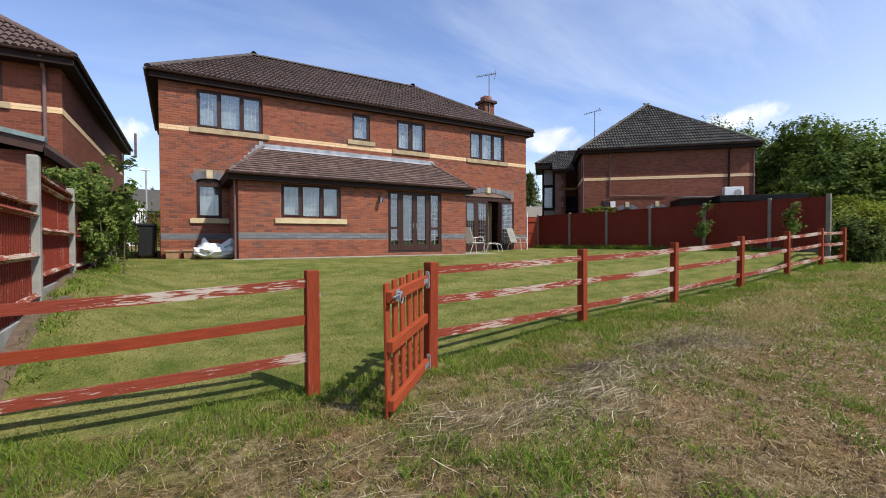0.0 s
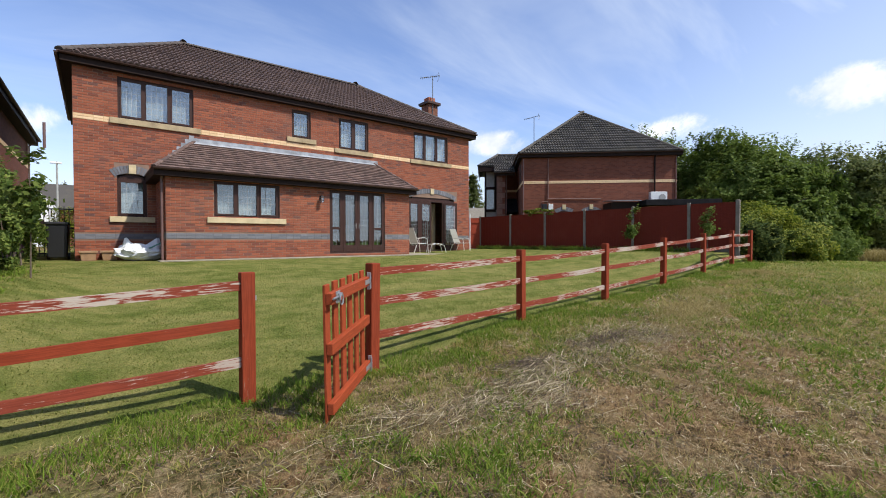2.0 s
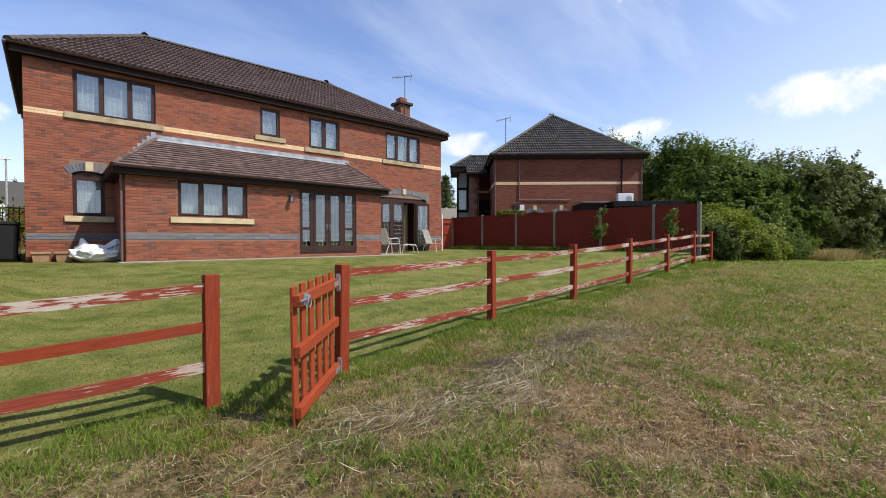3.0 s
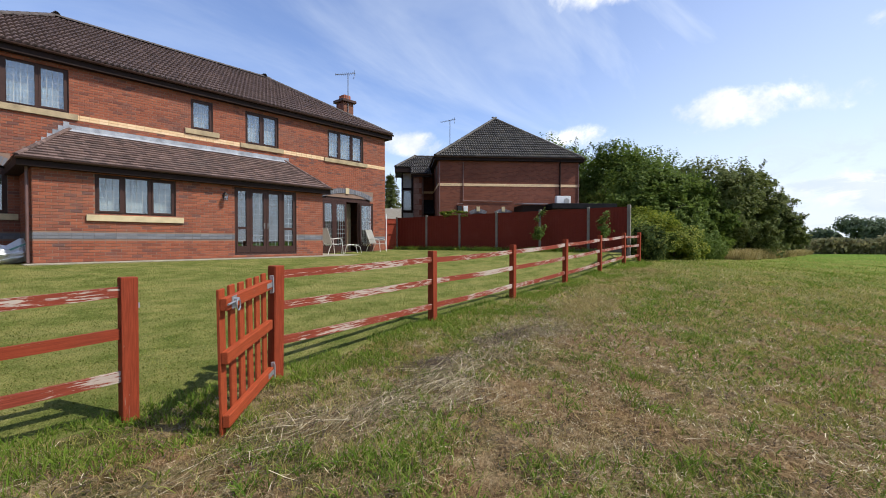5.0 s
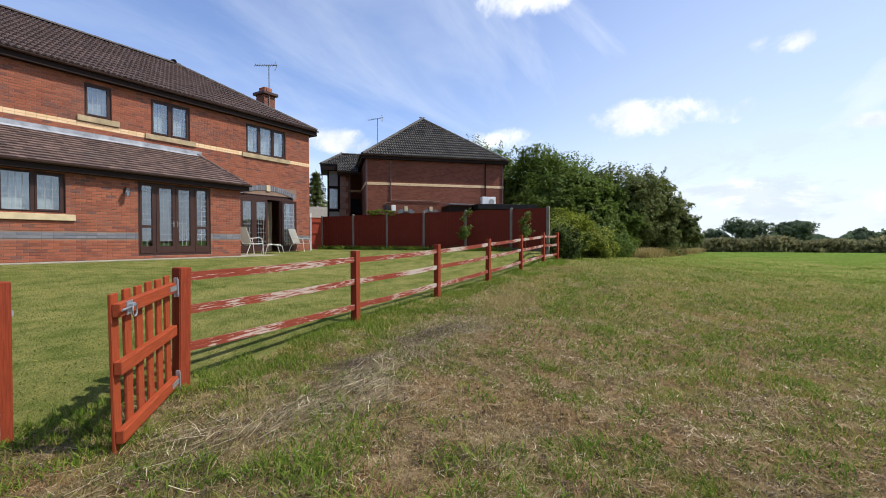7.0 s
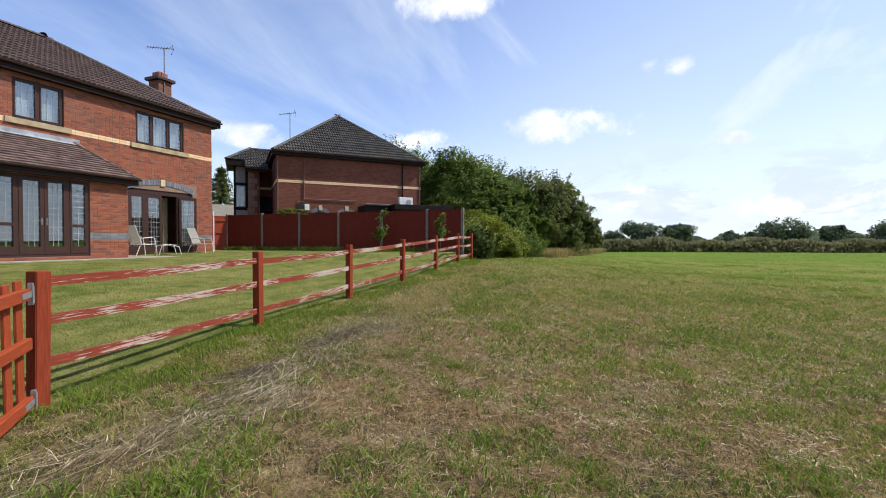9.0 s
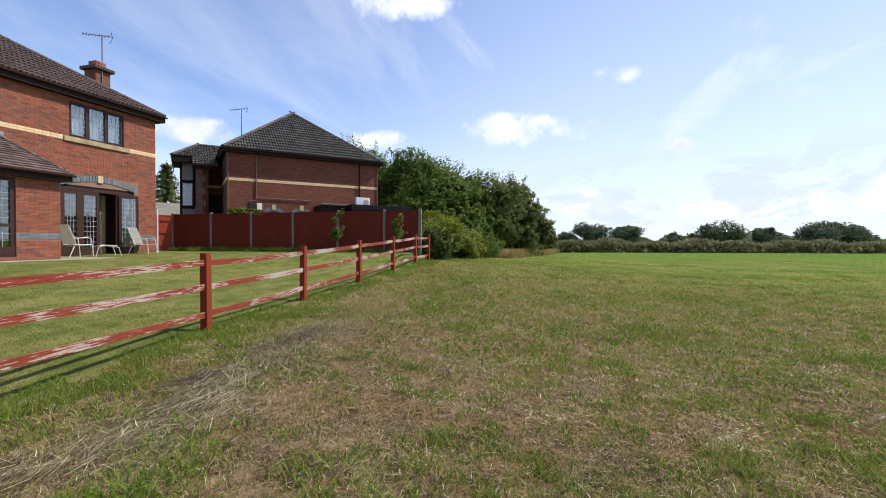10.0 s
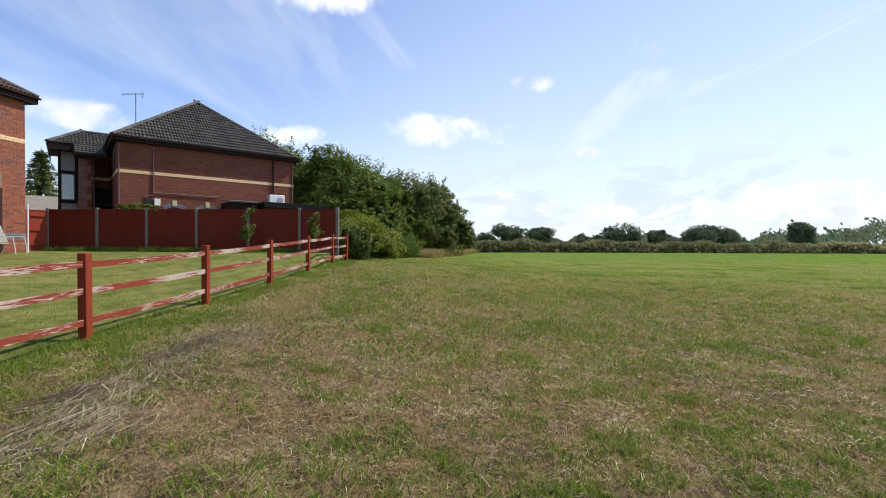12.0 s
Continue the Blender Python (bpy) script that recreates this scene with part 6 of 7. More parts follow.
bush("climber", 16.92, 14.2, [(-0.15, 0, 1.68, 0.32, 0.75, 0.16), (-0.05, 0.35, 1.78, 0.3, 0.5, 0.12)], 0.055, 2800, M_LEAF_BRIGHT, 66, "bright green creeper tumbling over the panel fence")


def sapling(x, y, high, spread, n, leaf, mat, seed, label):
    t = thing("sapling", pose(x, y, ground_z(x, y)), label, "young tree")
    bm = bmesh.new()
    rnd = random.Random(seed)
    tube(bm, [(0, 0, -0.1), (0.02, 0.01, high * 0.5), (0, 0, high)], 0.014, 6, 0.4)
    pts = []
    rs = np.random.RandomState(seed)
    for i in range(13):
        z = high * rnd.uniform(0.30, 0.95)
        a, l = rnd.uniform(0, 6.28), spread * rnd.uniform(0.5, 1.0) * (1.1 - 0.4 * z / high)
        e = (l * math.cos(a), l * math.sin(a), z + l * 0.8)
        tube(bm, [(0, 0, z), e], 0.005, 4, 0.5)
        k = rs.uniform(0.2, 1.0, n // 13)[:, None]
        pts.append(np.array([0, 0, z]) * (1 - k) + np.array(e) * k + rs.normal(size=(n // 13, 3)) * 0.05)
    part("stem", bm, M_BARK, t)
    part("leaves", leaf_mesh("leaves", np.concatenate(pts), leaf, mat, seed), None, t)


sapling(16.55, 9.55, 1.55, 0.36, 900, 0.058, M_LEAF_TREE, 71, "slim young fruit tree in front of the dark panels")
sapling(16.7, 6.95, 1.45, 0.34, 800, 0.058, M_LEAF_TREE, 72, "slim young fruit tree near the fence corner")
sapling(-0.22, 10.3, 2.15, 0.38, 650, 0.07, M_LEAF_CLIMB, 73, "spindly young tree beside the lawn edge")


def trellis():
    t = thing("trellis", pose(17.75, 6.55, 0.95, 0, 0, 12), "weathered white slatted trellis beyond the end post", "trellis")
    for i in range(6):
        part("slat", box_bm(0.05 + 0.13 * i, 0.11 + 0.13 * i, -0.012, 0.012, 0.0, 1.3), M_WHITE, t)
    for z in (0.25, 0.75, 1.2):
        part("cross_rail", box_bm(0.0, 0.8, 0.013, 0.033, z - 0.025, z + 0.025), M_WHITE, t)


trellis()


# far hedge, trees and woods beyond the field
def hedge_row():
    rs = np.random.RandomState(80)
    n = 55000
    k = rs.uniform(0, 1, n)
    A, B = np.array([70.0, 16.0]), np.array([112.0, -135.0])
    p = A + (B - A) * k[:, None]
    h = 1.85 + 0.22 * np.sin(k * 61) + 0.25 * np.sin(k * 147)
    pts = np.column_stack([p[:, 0] + rs.normal(size=n) * 0.8, p[:, 1] + rs.normal(size=n) * 0.5, -0.5 + h * rs.uniform(0, 1, n) ** 0.75])
    tagged(new("hedge", leaf_mesh("hedge", pts, 0.34, M_LEAF_HEDGE, 81)), "brown-green field hedge across the far side", "hedge", kind="stuff")
    bm = bmesh.new()
    bx(bm, 0, 156.8, -0.4, 0.4, -0.2, 1.1)
    core = tagged(new("hedge_bank", mesh_of("hedge_bank", bm, M_LEAF_HEDGE)), "dark twiggy heart of the field hedge", "hedge", kind="stuff")
    core.matrix_basis = pose(70, 16, -0.5, 0, 0, math.degrees(math.atan2(-151, 42)))


hedge_row()
FAR = [(200, -6.6, 9.5, 8), (200, -20.5, 8, 7.5), (198, -38, 5, 4), (196, -55, 10, 9), (190, -66, 7, 4.5), (195, -85, 9.5, 9), (194, -92, 8.5, 8), (185, -117, 10, 6), (205, 5, 6, 5), (210, 16, 8, 8), (205, -48, 4, 6), (204, -76, 4, 7)]
for i, (x, y, hgt, sp) in enumerate(FAR):
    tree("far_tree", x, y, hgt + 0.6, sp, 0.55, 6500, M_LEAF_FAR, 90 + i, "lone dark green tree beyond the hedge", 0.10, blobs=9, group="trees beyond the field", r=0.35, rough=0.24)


def far_woods():
    rs = np.random.RandomState(99)
    n = 48000
    a = rs.uniform(-0.95, 0.55, n)                      # bearing from +x
    far = 430 + 60 * rs.normal(size=n)
    top = 7.0 + 9.0 * np.clip((-a - 0.44) / 0.25, 0, 1) + 2.2 * np.sin(a * 55) + 1.4 * np.sin(a * 131)
    pts = np.column_stack([far * np.cos(a), far * np.sin(a), -2 + top * np.sqrt(rs.uniform(0, 1, n))])
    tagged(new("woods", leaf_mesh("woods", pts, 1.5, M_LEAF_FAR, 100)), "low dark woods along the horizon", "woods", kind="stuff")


far_woods()


# ---- grass, straw and weeds ----
def blades(name, xy, high, wide, mat, seed, lean=0.45, label="", flat=False, along=None, stray=0.55, lift=0.0):
    """Narrow bent blades standing at the points xy; flat ones lie on the ground as straw."""
    rs = np.random.RandomState(seed)
    n = len(xy)
    z = np.array([ground_z(x, y) for x, y in xy])
    base = np.column_stack([xy, z - 0.004])
    a = rs.uniform(0, 2 * np.pi, n) if along is None else along + rs.normal(size=n) * stray + np.pi * rs.randint(0, 2, n)
    h = high * rs.uniform(0.45, 1.25, n)
    w = (wide * rs.uniform(0.7, 1.3, n))[:, None]
    side = np.column_stack([-np.sin(a), np.cos(a), np.zeros(n)]) * w
    if flat:
        d = np.column_stack([np.cos(a), np.sin(a), rs.uniform(-0.03, 0.07, n)]) * h[:, None]
        base[:, 2] += lift + rs.uniform(0.008, 0.035, n)
        mid, tip = base + d * 0.5 + rs.normal(size=(n, 3)) * 0.008, base + d
    else:
        l = rs.normal(size=(n, 2)) * lean * h[:, None]
        mid = base + np.column_stack([l * 0.35, h * 0.6])
        tip = base + np.column_stack([l, h])
    v = np.stack([base - side, base + side, mid + side * 0.75, mid - side * 0.75, tip], 1).reshape(-1, 3)
    if flat:
        v = np.stack([base - side, base + side, mid + side * 0.9, mid - side * 0.9, tip], 1).reshape(-1, 3)
    k = np.arange(n)[:, None] * 5
    f = np.concatenate([np.hstack([k, k + 1, k + 2, k + 3])]).tolist() + np.hstack([k + 3, k + 2, k + 4]).tolist()
    ob = new(name, raw(name, v.tolist(), f, mat))
    return tagged(ob, label, "grass", kind="stuff")


def scatter(n, seed, x0, x1, y0, y1, near=None, keep=None, centre=(3.2, 0.6)):
    """Points in a rectangle, thinned with the distance from a stretch of the plan."""
    rs = np.random.RandomState(seed)
    out = []
    while sum(len(o) for o in out) < n:
        p = np.column_stack([rs.uniform(x0, x1, 60000), rs.uniform(y0, y1, 60000)])
        if near:
            d = np.hypot(p[:, 0] - centre[0], p[:, 1] - centre[1])
            p = p[rs.uniform(0, 1, len(p)) < np.exp(-d / near)]
        if keep is not None:
            p = p[[keep(x, y) for x, y in p]]
        out.append(p)
    return np.concatenate(out)[:n]


def patch(x, y, s, o):
    return noise.noise((x * s, y * s, o))


def on_field(x, y):
    return y < fence_y(x) - 0.05


thin = random.Random(33)


def dryness(x, y):
    """How withered the field is: a brown strip beside the hay, patches elsewhere, green along the fence and far out."""
    d = fence_y(x) - y
    c = float(np.interp(x, (1.5, 2.5, 4.0, 5.5, 7.5, 10.0), (1.9, 2.15, 2.3, 2.7, 2.9, 3.3))) + 0.5 * patch(x, y, 0.7, 5)
    strip = math.exp(-((y - c) / 0.7) ** 2) * smooth((11 - x) / 5)
    v = 0.55 * strip + 0.5 * patch(x, y, 0.55, 53) + 0.5 * patch(x, y, 1.7, 9) + 0.7 * patch(x, y, 4.3, 21) + 0.8 * patch(x, y, 9.0, 27)
    return v + 0.12 - 1.0 * math.exp(-d / 0.45) - 0.55 * smooth((x - 8) / 10)


def green_spot(x, y):
    return on_field(x, y) and thin.random() < smooth(0.55 - 1.3 * dryness(x, y))


def brown_spot(x, y):
    return on_field(x, y) and thin.random() < smooth(0.30 + 1.3 * dryness(x, y))


def straw_spot(x, y):
    return on_field(x, y) and thin.random() < 0.15 + 0.85 * smooth(0.35 + 1.6 * patch(x, y, 1.6, 61) + 1.0 * patch(x, y, 5.0, 63) + 0.3 * dryness(x, y))


HAY_X = (1.2, 2.0, 2.6, 3.1, 3.6, 4.3, 5.6, 6.3, 7.5, 9.5, 12.0)
HAY_Y = (3.25, 3.33, 3.45, 3.33, 3.30, 3.58, 3.72, 3.65, 3.78, 4.15, 4.75)


def swath(x, y):
    """The thin raked line of cut hay beside the fence."""
    d = (y - float(np.interp(x, HAY_X, HAY_Y)) + 0.25 * patch(x, y, 1.1, 8)) / (0.36 + 0.2 * patch(x, y, 0.9, 4))
    lump = smooth(0.55 + 1.1 * patch(x, y, 0.9, 21) + 0.9 * patch(x, y, 2.7, 25))
    return on_field(x, y) and thin.random() < math.exp(-d * d) * (0.25 + 0.75 * lump) * (0.35 + 0.65 * smooth((x - 2.6) / 1.2)) * smooth((x - 1.0) / 0.8) * smooth((12.5 - x) / 4)


def dark_heap(x, y):
    """Two flattened heaps gone dark, and traces along the line."""
    a = math.exp(-((x - 4.18) / 0.26) ** 2 - ((y - 3.76) / 0.13) ** 2) + 0.7 * math.exp(-((x - 5.75) / 0.5) ** 2 - ((y - 3.80) / 0.14) ** 2)
    return on_field(x, y) and thin.random() < a


blades("field_grass", scatter(110000, 1, -3, 24, -9, 6.2, 3.7, green_spot), 0.050, 0.0030, M_BLADE, 1, 0.9, "short mixed green and dry field grass")
blades("dead_grass", scatter(95000, 2, -3, 20, -9, 6.2, 3.4, brown_spot), 0.065, 0.0017, M_THATCH, 2, label="reddish brown dead grass lying flat", flat=True)
blades("yellow_grass", scatter(26000, 25, -3, 22, -9, 6.2, 4.5, straw_spot), 0.075, 0.0022, M_BLADE_DRY, 25, 0.8, "yellowing grass stalks among the green")
blades("dry_tussocks", scatter(28000, 12, -3, 22, -9, 6.2, 3.7, brown_spot), 0.065, 0.0018, M_THATCH, 12, 0.8, "brown withered grass standing in patches")
blades("straw", scatter(34000, 4, -1.5, 16, -8, 5.8, 3.8, straw_spot), 0.095, 0.0015, M_STRAW, 4, label="fine pale straw strewn over the field", flat=True)
blades("dark_litter", scatter(20000, 21, -1.0, 20, -9, 5.4, 4.0, lambda x, y: on_field(x, y) and patch(x, y, 2.6, 71) + 0.6 * patch(x, y, 6.5, 73) > 0.06), 0.07, 0.0040, M_DARK_STALKS, 21, label="dark damp litter in the gaps of the grass", flat=True)
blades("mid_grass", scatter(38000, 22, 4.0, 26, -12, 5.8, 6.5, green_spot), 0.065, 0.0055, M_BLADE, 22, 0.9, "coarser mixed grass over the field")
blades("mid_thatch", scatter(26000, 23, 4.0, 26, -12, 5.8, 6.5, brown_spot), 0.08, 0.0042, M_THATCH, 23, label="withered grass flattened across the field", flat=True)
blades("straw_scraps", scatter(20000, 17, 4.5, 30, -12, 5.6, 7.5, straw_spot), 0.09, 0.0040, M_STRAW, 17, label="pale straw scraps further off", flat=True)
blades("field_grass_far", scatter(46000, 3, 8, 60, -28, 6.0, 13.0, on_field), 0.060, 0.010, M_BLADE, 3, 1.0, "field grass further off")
blades("hay", scatter(5200, 5, 1.0, 12, 1.5, 5.4, 4.5, swath, (3.6, 3.4)), 0.22, 0.0017, M_HAY, 5, label="raked line of weathered cut hay", flat=True, along=0.18, stray=0.55, lift=0.012)
# dark strands stand in for the shade between and under the hay stalks
blades("under_hay_shade", scatter(2200, 28, 1.8, 9, 1.5, 5.2, 3.5, swath, (3.8, 3.5)), 0.18, 0.0030, M_DARK_STALKS, 28, label="damp dark stalks beneath the hay", flat=True, along=0.15, stray=0.5, lift=0.006)
blades("hay_top", scatter(1100, 6, 1.0, 12, 1.5, 5.4, 4.5, swath, (3.6, 3.4)), 0.30, 0.0021, M_STRAW, 6, label="pale stalks lying over the hay", flat=True, along=0.22, stray=0.7, lift=0.018)
blades("dark_hay", scatter(900, 20, 3.4, 6.8, 3.2, 4.3, None, dark_heap), 0.16, 0.0028, M_DARK_STALKS, 20, label="flattened heaps of dark rotting hay", flat=True, along=0.12, stray=0.5, lift=0.026)
blades("long_straw", scatter(16, 10, 3.9, 4.8, 3.25, 3.7, None, None), 0.48, 0.0028, M_STRAW, 10, label="a few long pale stalks on the hay", flat=True, along=0.45, stray=0.45, lift=0.045)
blades("cut_stalks", scatter(700, 15, 0.5, 14, -6, 4.5, 4.0, on_field), 0.20, 0.0021, M_STRAW, 15, label="loose pale stalks left on the field", flat=True)
blades("verge_grass", scatter(24000, 7, -2.5, 20, 3.8, 7.0, None, lambda x, y: -0.75 + 0.5 * patch(x, y, 0.7, 35) < y - fence_y(x) < 0.16 and patch(x, y, 1.3, 31) > -0.06), 0.085, 0.0032, M_BLADE_LUSH, 7, 0.7, "long lush grass along the fence foot")
blades("lawn_grass", scatter(64000, 8, -0.6, 17.2, 4.6, 14.2, 8.0, lambda x, y: y > fence_y(x) + 0.05, (2.5, 5.0)), 0.024, 0.0040, M_BLADE_LAWN, 8, 1.0, "short mown lawn grass")
blades("bed_weeds", scatter(1300, 13, -1.1, -0.3, 4.9, 13.5, None, lambda x, y: x > -0.55 - 0.06 * (y - 4.6) and patch(x, y, 1.9, 77) > 0.0), 0.07, 0.006, M_BLADE_LUSH, 13, 0.9, "weeds in the narrow bed under the fence")
blades("pale_tussocks", scatter(7000, 26, 5.5, 15, 2.5, 5.6, None, lambda x, y: on_field(x, y) and thin.random() < math.exp(-((y - float(np.interp(x, HAY_X, HAY_Y)) + 0.2 * patch(x, y, 0.9, 4)) / 0.42) ** 2) * smooth(0.4 + 1.5 * patch(x, y, 0.9, 41))), 0.10, 0.0035, M_BLADE_DRY, 26, 0.9, "pale tussocks of dry grass along the hay line")
blades("tall_dry_grass", scatter(13000, 14, 31, 68, 2.6, 5.6, None, lambda x, y: abs(y - float(np.interp(x, (31, 68), (4.9, 3.5))) + 0.5 * patch(x, y, 0.4, 3)) < 0.65), 0.60, 0.020, M_BLADE_DRY, 14, 0.45, "tall seeding grass at the foot of the trees")
blades("fence_weeds", scatter(2600, 24, 15.8, 17.4, 7.0, 17.5, None, lambda x, y: 0.05 < float(np.interp(y, (6.36, 17.65), (17.56, 16.23))) - x < 0.45 + 0.6 * patch(x, y, 0.8, 5)), 0.20, 0.010, M_BLADE_LUSH, 24, 0.8, "rank weeds along the foot of the panel fence")
spots = []
rs_w = np.random.RandomState(44)
for cx, cy in scatter(1150, 45, 0.2, 26, -8, 5.4, 5.5, lambda x, y: on_field(x, y) and patch(x, y, 0.55, 91) > -0.15):
    k = int(8 + 70 * rs_w.uniform() ** 2.2)
    r = 0.022 + 0.0009 * k
    spots.append(np.column_stack([cx + rs_w.normal(size=k) * r, cy + rs_w.normal(size=k) * r]))
for cx, cy, k, r in ((3.85, -1.44, 260, 0.12), (8.0, -3.4, 160, 0.12), (6.5, -1.8, 130, 0.09), (2.6, 2.55, 500, 0.20), (3.1, 2.95, 300, 0.22), (5.6, 4.9, 200, 0.2)):
    spots.append(np.column_stack([cx + rs_w.normal(size=k) * r, cy + rs_w.normal(size=k) * r]))
blades("green_tufts", np.concatenate(spots), 0.072, 0.0050, M_BLADE_LUSH, 9, 0.9, "bright green weed tufts in the dry field")
clumps = []
for cx, cy in scatter(420, 46, 6.0, 36, -18, 5.6, 10.0, lambda x, y: on_field(x, y) and patch(x, y, 0.33, 97) > -0.08):
    k = int(12 + 90 * rs_w.uniform() ** 2)
    r = 0.06 + 0.0018 * k
    clumps.append(np.column_stack([cx + rs_w.normal(size=k) * r * 1.3, cy + rs_w.normal(size=k) * r]))
for cx, cy, k, r in ((8.7, -0.8, 420, 0.26), (8.0, -1.35, 460, 0.24), (8.0, -3.4, 160, 0.13), (11.5, 0.4, 300, 0.35), (14.0, -2.5, 420, 0.5), (10.5, 2.6, 260, 0.3)):
    clumps.append(np.column_stack([cx + rs_w.normal(size=k) * r * 1.4, cy + rs_w.normal(size=k) * r]))
blades("green_clumps", np.concatenate(clumps), 0.07, 0.010, M_BLADE_LUSH, 16, 0.9, "patches of green regrowth across the field")


# ---- loose things by the house ----
def planter(m, label):
    p = thing("planter", m, label, "planter", "planters by the house wall")
    bm = bmesh.new()
    v = []
    for z, k in ((0, 0.15), (0.26, 0.185), (0.26, 0.165), (0.06, 0.14)):
        v.append([bm.verts.new((sx * k, sy * k, z)) for sx, sy in ((-1, -1), (1, -1), (1, 1), (-1, 1))])
    for a, b in zip(v, v[1:]):
        for k in range(4):
            bm.faces.new((a[k], a[(k + 1) % 4], b[(k + 1) % 4], b[k]))
    bm.faces.new(v[0])
    bm.faces.new(v[-1])
    part("tub", soften(bm, 0.006), M_TUB, p)
    bm = bmesh.new()
    for a in ((-0.205, 0.205, -0.205, -0.18), (-0.205, 0.205, 0.18, 0.205), (-0.205, -0.18, -0.18, 0.18), (0.18, 0.205, -0.18, 0.18)):
        bx(bm, *a, 0.22, 0.27)
    part("rim", soften(bm, 0.004), M_TUB, p)
    part("earth", box_bm(-0.16, 0.16, -0.16, 0.16, 0.14, 0.21), M_SOIL, p)
    return p


first_tub = planter(pose(0.36, 16.22, 0.565, 0, 0, 4), "square buff planter tub of bare earth")
copy_thing(first_tub, pose(0.84, 16.24, 0.565, 0, 0, -3))


def sack():
    s = thing("rubble_sack", pose(1.55, 15.35, 0.56, 0, 0, 0), "slumped white woven sack with green print", "sack")
    bm = bmesh.new()
    bmesh.ops.create_icosphere(bm, subdivisions=4, radius=1.0)
    for v in bm.verts:
        c = v.co.copy()
        fold = 0.26 * noise.noise(c * 2.4) + 0.20 * abs(noise.noise(c * 4.5)) + 0.12 * abs(noise.noise(c * 8.5))
        ear = 0.42 * math.exp(-((c.x + 0.62) ** 2 + c.y ** 2) / 0.03) + 0.30 * math.exp(-((c.x - 0.62) ** 2 + (c.y) ** 2) / 0.09)
        v.co = Vector((c.x * 0.56, c.y * 0.36, max(0.0, (c.z * 0.20 + 0.19)))) * (1 + fold)
        if c.z > 0:
            v.co.z += ear * c.z
    body = part("sack_body", bm, M_SACK, s)
    for f in body.data.polygons:
        f.use_smooth = False
    bm = bmesh.new()
    for i in range(5):
        a = Vector((0.05 + 0.09 * i, -0.30 + 0.03 * i, 0.30 + 0.045 * i))
        bx(bm, -0.05, 0.05, -0.012, 0.012, -0.02, 0.02, Matrix.Translation(a) @ Matrix.Rotation(-0.5, 4, "Y"))
    part("green_print", bm, M_SACK_GREEN, s)


sack()


def chair(m, label):
    c = thing("garden_chair", m, label, "chair", "chairs on the paving")
    for s in (-0.28, 0.28):
        bm = bmesh.new()
        tube(bm, [(s, -0.32, 0.0), (s, -0.28, 0.36), (s, -0.24, 0.60), (s, -0.10, 0.63), (s, 0.26, 0.60)], 0.014, 8)
        part("front_leg", bm, M_CHAIR, c)
        bm = bmesh.new()
        tube(bm, [(s, 0.42, 0.0), (s, 0.30, 0.30), (s * 0.93, 0.20, 0.40), (s * 0.93, 0.44, 1.02)], 0.014, 8)
        part("back_leg", bm, M_CHAIR, c)
        bm = bmesh.new()
        tube(bm, [(s * 0.93, -0.28, 0.41), (s * 0.93, 0.0, 0.385), (s * 0.93, 0.20, 0.40)], 0.013, 8)
        part("side_rail", bm, M_CHAIR, c)
    for name, pts in (("seat", [(-0.30, 0.40), (-0.2, 0.415), (0.0, 0.385), (0.20, 0.40)]), ("backrest", [(0.20, 0.42), (0.26, 0.58), (0.34, 0.80), (0.43, 1.03)])):
        bm = bmesh.new()
        lo = [[bm.verts.new((x, y, z)) for x in (-0.255, -0.1, 0.1, 0.255)] for y, z in pts]
        for a, b in zip(lo, lo[1:]):
            for k in range(3):
                bm.faces.new((a[k], a[k + 1], b[k + 1], b[k]))
        bmesh.ops.solidify(bm, geom=list(bm.faces), thickness=0.022)
        part(name, bm, M_SLING, c, "grey sling cloth")
    return c


C0 = house.matrix_basis
first = chair(C0 @ pose(10.85, -1.05, -0.005, 0, 0, 92), "reclining cream metal garden chair with grey sling seat")
copy_thing(first, C0 @ pose(13.40, -0.80, -0.005, 0, 0, 20))
bm = bmesh.new()
fs = thing("footstool", C0 @ pose(11.75, -1.1, -0.005, 0, 0, 70), "low cream metal footstool with grey sling top", "footstool")
part("sling", box_bm(-0.25, 0.25, -0.25, 0.25, 0.36, 0.375), M_SLING, fs)
for s in (-0.26, 0.26):
    bm = bmesh.new()
    tube(bm, [(s, -0.36, 0.0), (s, -0.28, 0.30), (s, 0.0, 0.385), (s, 0.28, 0.33), (s, 0.36, 0.0)], 0.014, 8)
    part("leg", bm, M_CHAIR, fs)


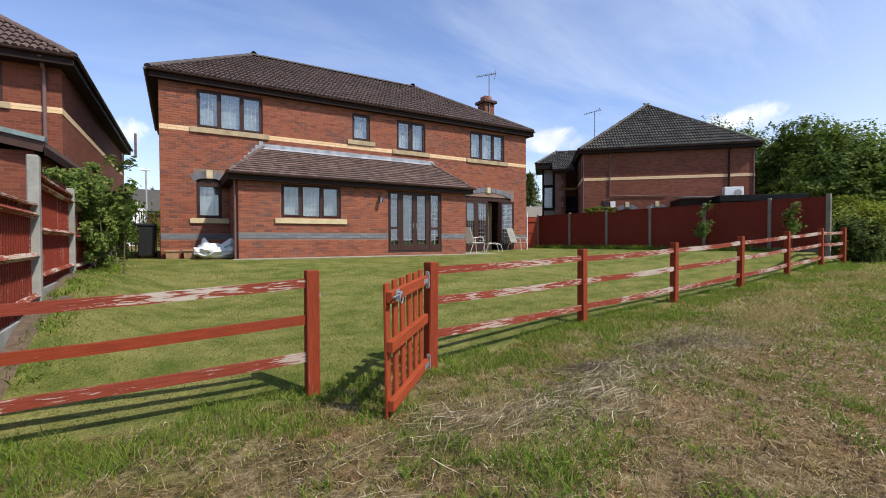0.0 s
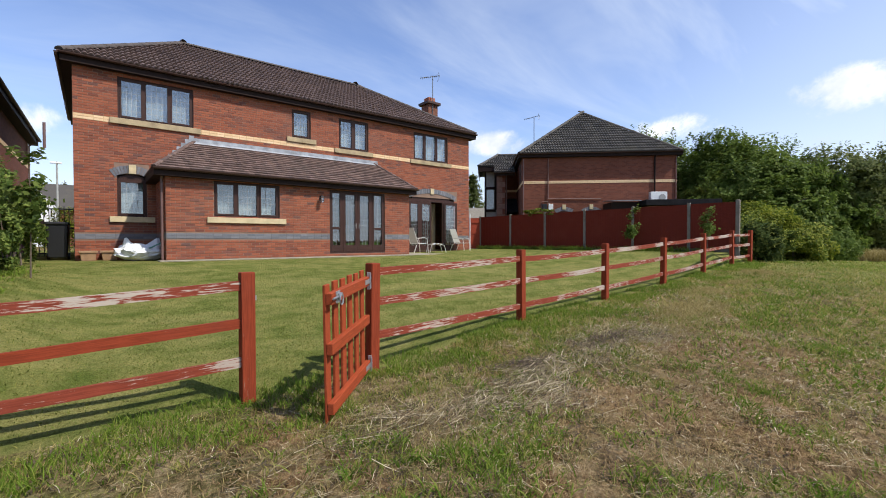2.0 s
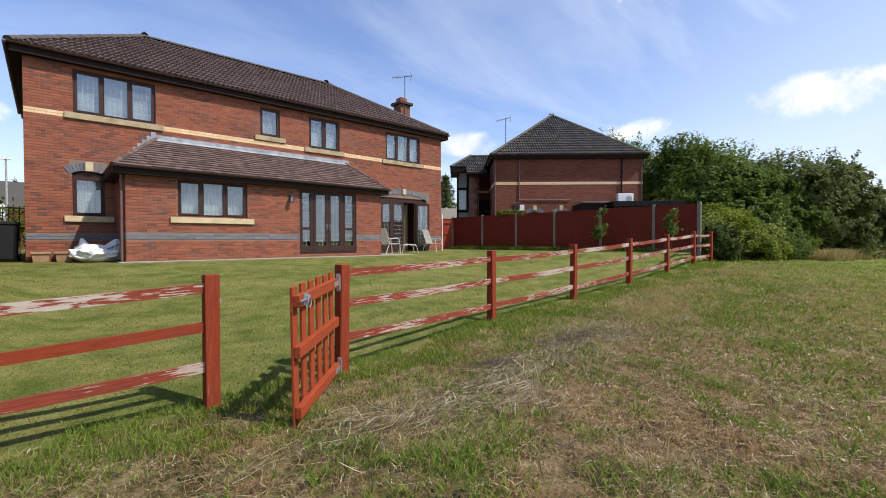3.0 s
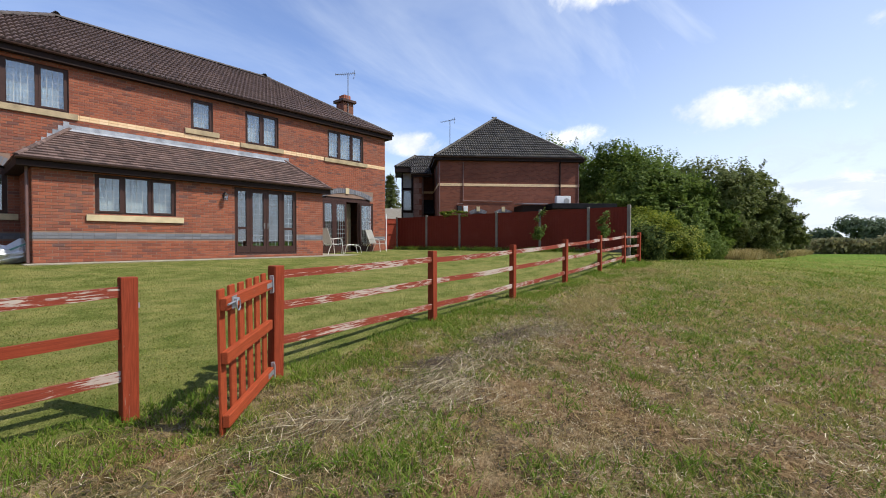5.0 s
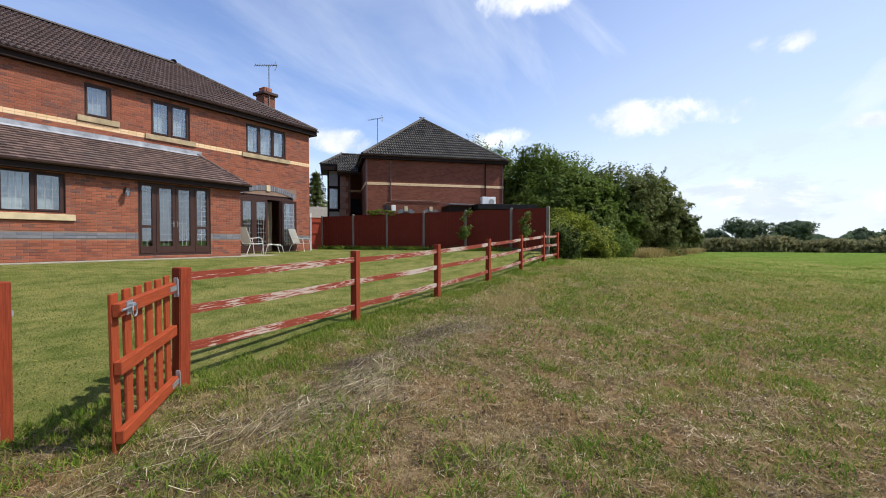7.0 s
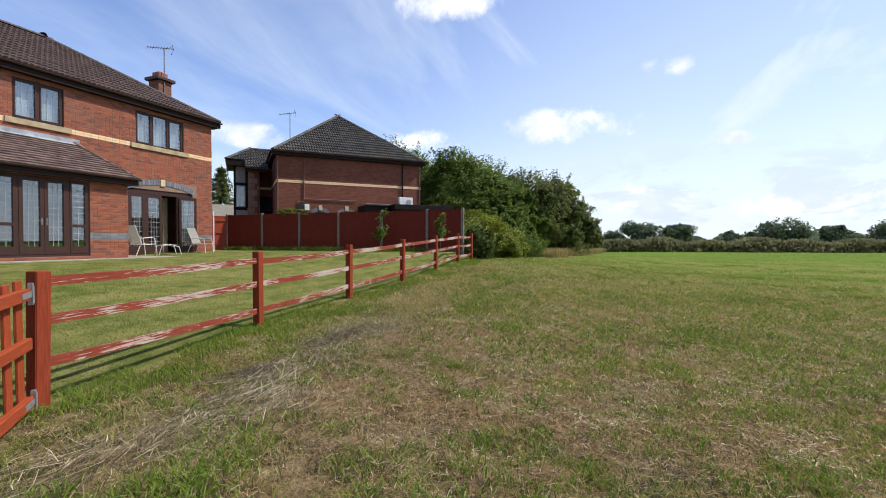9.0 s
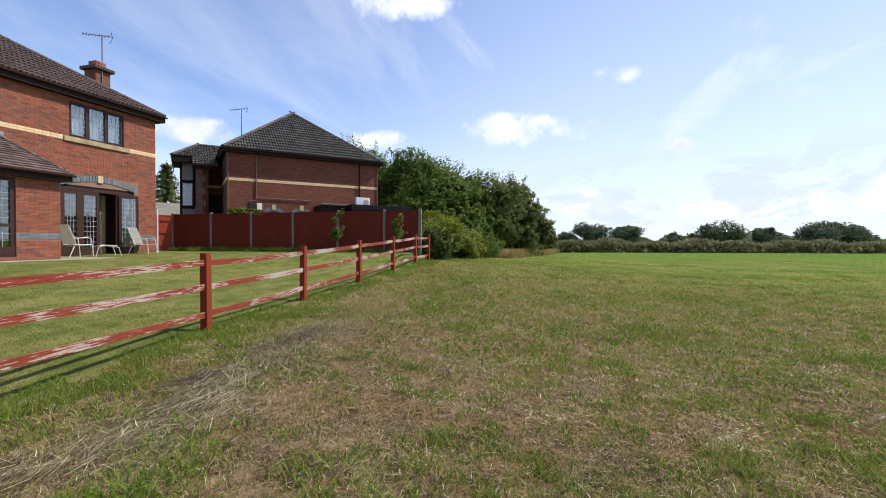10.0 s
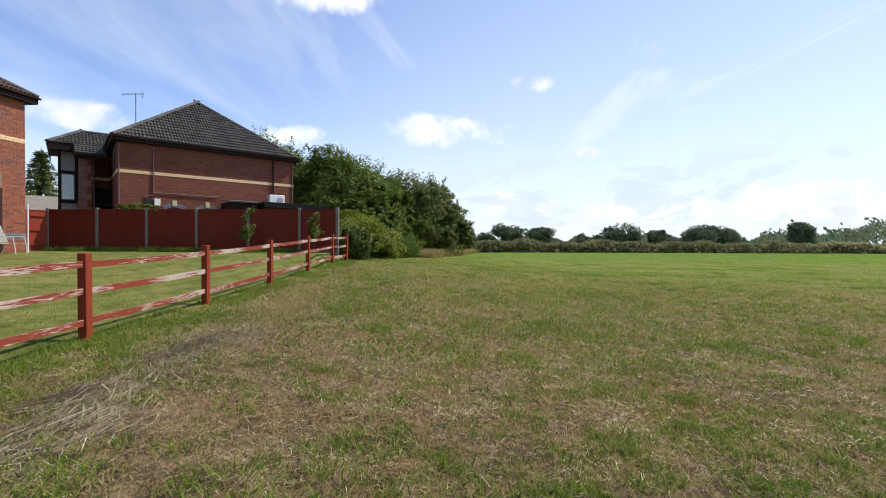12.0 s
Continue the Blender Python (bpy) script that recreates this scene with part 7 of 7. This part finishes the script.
def side_passage():
    b = thing("wheelie_bin", pose(-0.32, 17.2, 0.58), "black plastic wheelie bin beside the house", "bin")
    bm = bmesh.new()
    v = bx(bm, -0.24, 0.24, -0.27, 0.27, 0.06, 0.98)
    for q in v[:4]:
        q.co.x *= 0.85
        q.co.y *= 0.8
    part("body", soften(bm, 0.02), M_BIN, b)
    part("lid", soften(box_bm(-0.26, 0.26, -0.30, 0.30, 0.98, 1.06), 0.02), M_BIN, b)
    for s in (-0.22, 0.22):
        bm = bmesh.new()
        tube(bm, [(s - 0.03, 0.24, 0.10), (s + 0.03, 0.24, 0.10)], 0.10, 14)
        part("wheel", bm, M_BLACK, b)
    g = thing("side_gate", pose(-1.85, 20.5, 0.55), "black iron side gate", "gate")
    for i in range(14):
        bm = bmesh.new()
        tube(bm, [(0.06 + 0.13 * i, 0, 0.05), (0.06 + 0.13 * i, 0, 1.75)], 0.011, 6)
        part("bar", bm, M_BLACK, g)
    for z in (0.15, 1.0, 1.65):
        part("cross_bar", box_bm(0.0, 1.85, -0.012, 0.012, z - 0.02, z + 0.02), M_BLACK, g)
    l = thing("street_lamp", pose(-2.15, 46.0, 0.5), "slim grey street lamp beyond the houses", "street lamp")
    bm = bmesh.new()
    tube(bm, [(0, 0, 0), (0, 0, 6.8)], 0.09, 8, 0.65)
    part("pole", bm, M_RENDER, l)
    part("lamp_head", soften(box_bm(-0.40, 0.30, -0.1, 0.1, 6.62, 6.76), 0.02), M_WHITE, l)
    h = thing("distant_house", pose(-6.45, 62.0, 1.1, 0, 0, 0), "distant white gabled house with brown roof", "house")
    bm = bmesh.new()
    bx(bm, -4, 7, 0, 8, -1.1, 3.4)
    part("wall", bm, M_BRICK_FAR, h, uv=True)
    bm = bmesh.new()
    v = [bm.verts.new(p) for p in ((-4.4, -0.4, 3.3), (7.4, -0.4, 3.3), (7.4, 8.4, 3.3), (-4.4, 8.4, 3.3), (-4.4, 4, 6.4), (7.4, 4, 6.4))]
    for k in ((0, 1, 5, 4), (2, 3, 4, 5), (0, 4, 3), (1, 2, 5), (0, 3, 2, 1)):
        bm.faces.new([v[i] for i in k])
    part("roof", bm, M_TILE_GREY, h, "dark tiled roof")
    bm = bmesh.new()
    v = [bm.verts.new(p) for p in ((0.2, -0.8, -1.1), (3.2, -0.8, -1.1), (3.2, -0.8, 3.6), (1.7, -0.8, 5.2), (0.2, -0.8, 3.6))]
    w2 = [bm.verts.new(q.co + Vector((0, 3.0, 0))) for q in v]
    bm.faces.new(v)
    bm.faces.new(w2)
    for k in range(5):
        bm.faces.new((v[k], v[(k + 1) % 5], w2[(k + 1) % 5], w2[k]))
    part("gable", bm, M_WHITE, h, "white rendered gable")
    for x in (0.55, 1.1, 1.7, 2.3, 2.85):
        part("timber", box_bm(x - 0.06, x + 0.06, -0.85, -0.81, 2.5, 4.1 - abs(x - 1.7) * 0.6), M_FASCIA, h, "black timber")
    part("window", box_bm(1.1, 2.3, -0.84, -0.81, 1.0, 2.2), M_FASCIA, h, "dark window")


side_passage()


def garage():
    g = thing("garage", pose(27.0, 31.5, 0.6, 0, 0, -40), "low distant garage with a weathered grey roof", "garage")
    part("wall", box_bm(0, 5, 0, 5, -0.6, 2.5), M_BRICK_FAR, g, uv=True)
    bm = bmesh.new()
    v = [bm.verts.new(p) for p in ((-0.3, -0.3, 2.45), (5.3, -0.3, 2.45), (5.3, 5.3, 2.45), (-0.3, 5.3, 2.45), (-0.3, 2.5, 3.7), (5.3, 2.5, 3.7))]
    for k in ((0, 1, 5, 4), (2, 3, 4, 5), (0, 4, 3), (1, 2, 5), (0, 3, 2, 1)):
        bm.faces.new([v[i] for i in k])
    part("roof", bm, M_POST_GREY, g, "weathered grey roof")


garage()
conifer(-3.55, 80.0, 8.9, 1.9, 5000, 52, "dark conifer behind the distant roofs")
bush("bush", -1.0, 30.0, [(0, 0, 1.0, 0.9, 0.6, 1.15), (-1.0, 0.2, 0.9, 0.8, 0.6, 1.05), (0.9, 0.1, 1.0, 0.8, 0.6, 1.1)], 0.07, 7000, M_LEAF_BRIGHT, 68, "rounded green bush behind the iron gate")


# ---- single bricks and roof tiles that can be told apart ----
lengths = {}
for a, b, c, d, j in near_bricks:
    k = (round(b - a, 3), round(d - c, 3))
    if k not in lengths:
        lengths[k] = brick_mesh("brick", [(0, k[0], 0, k[1], 0.001)], 0.0, M_BRICK_ONE)
    part("brick", lengths[k], None, ext_wall, m=Matrix.Translation((a, EXY - j * 0.5, c)))
tile = one_tile(0.30, 0.34, 0.056, 0.055, M_TILE_ONE)
for owner, poses in tile_poses:
    for m in poses:
        part("roof_tile", tile, None, owner, m=m)
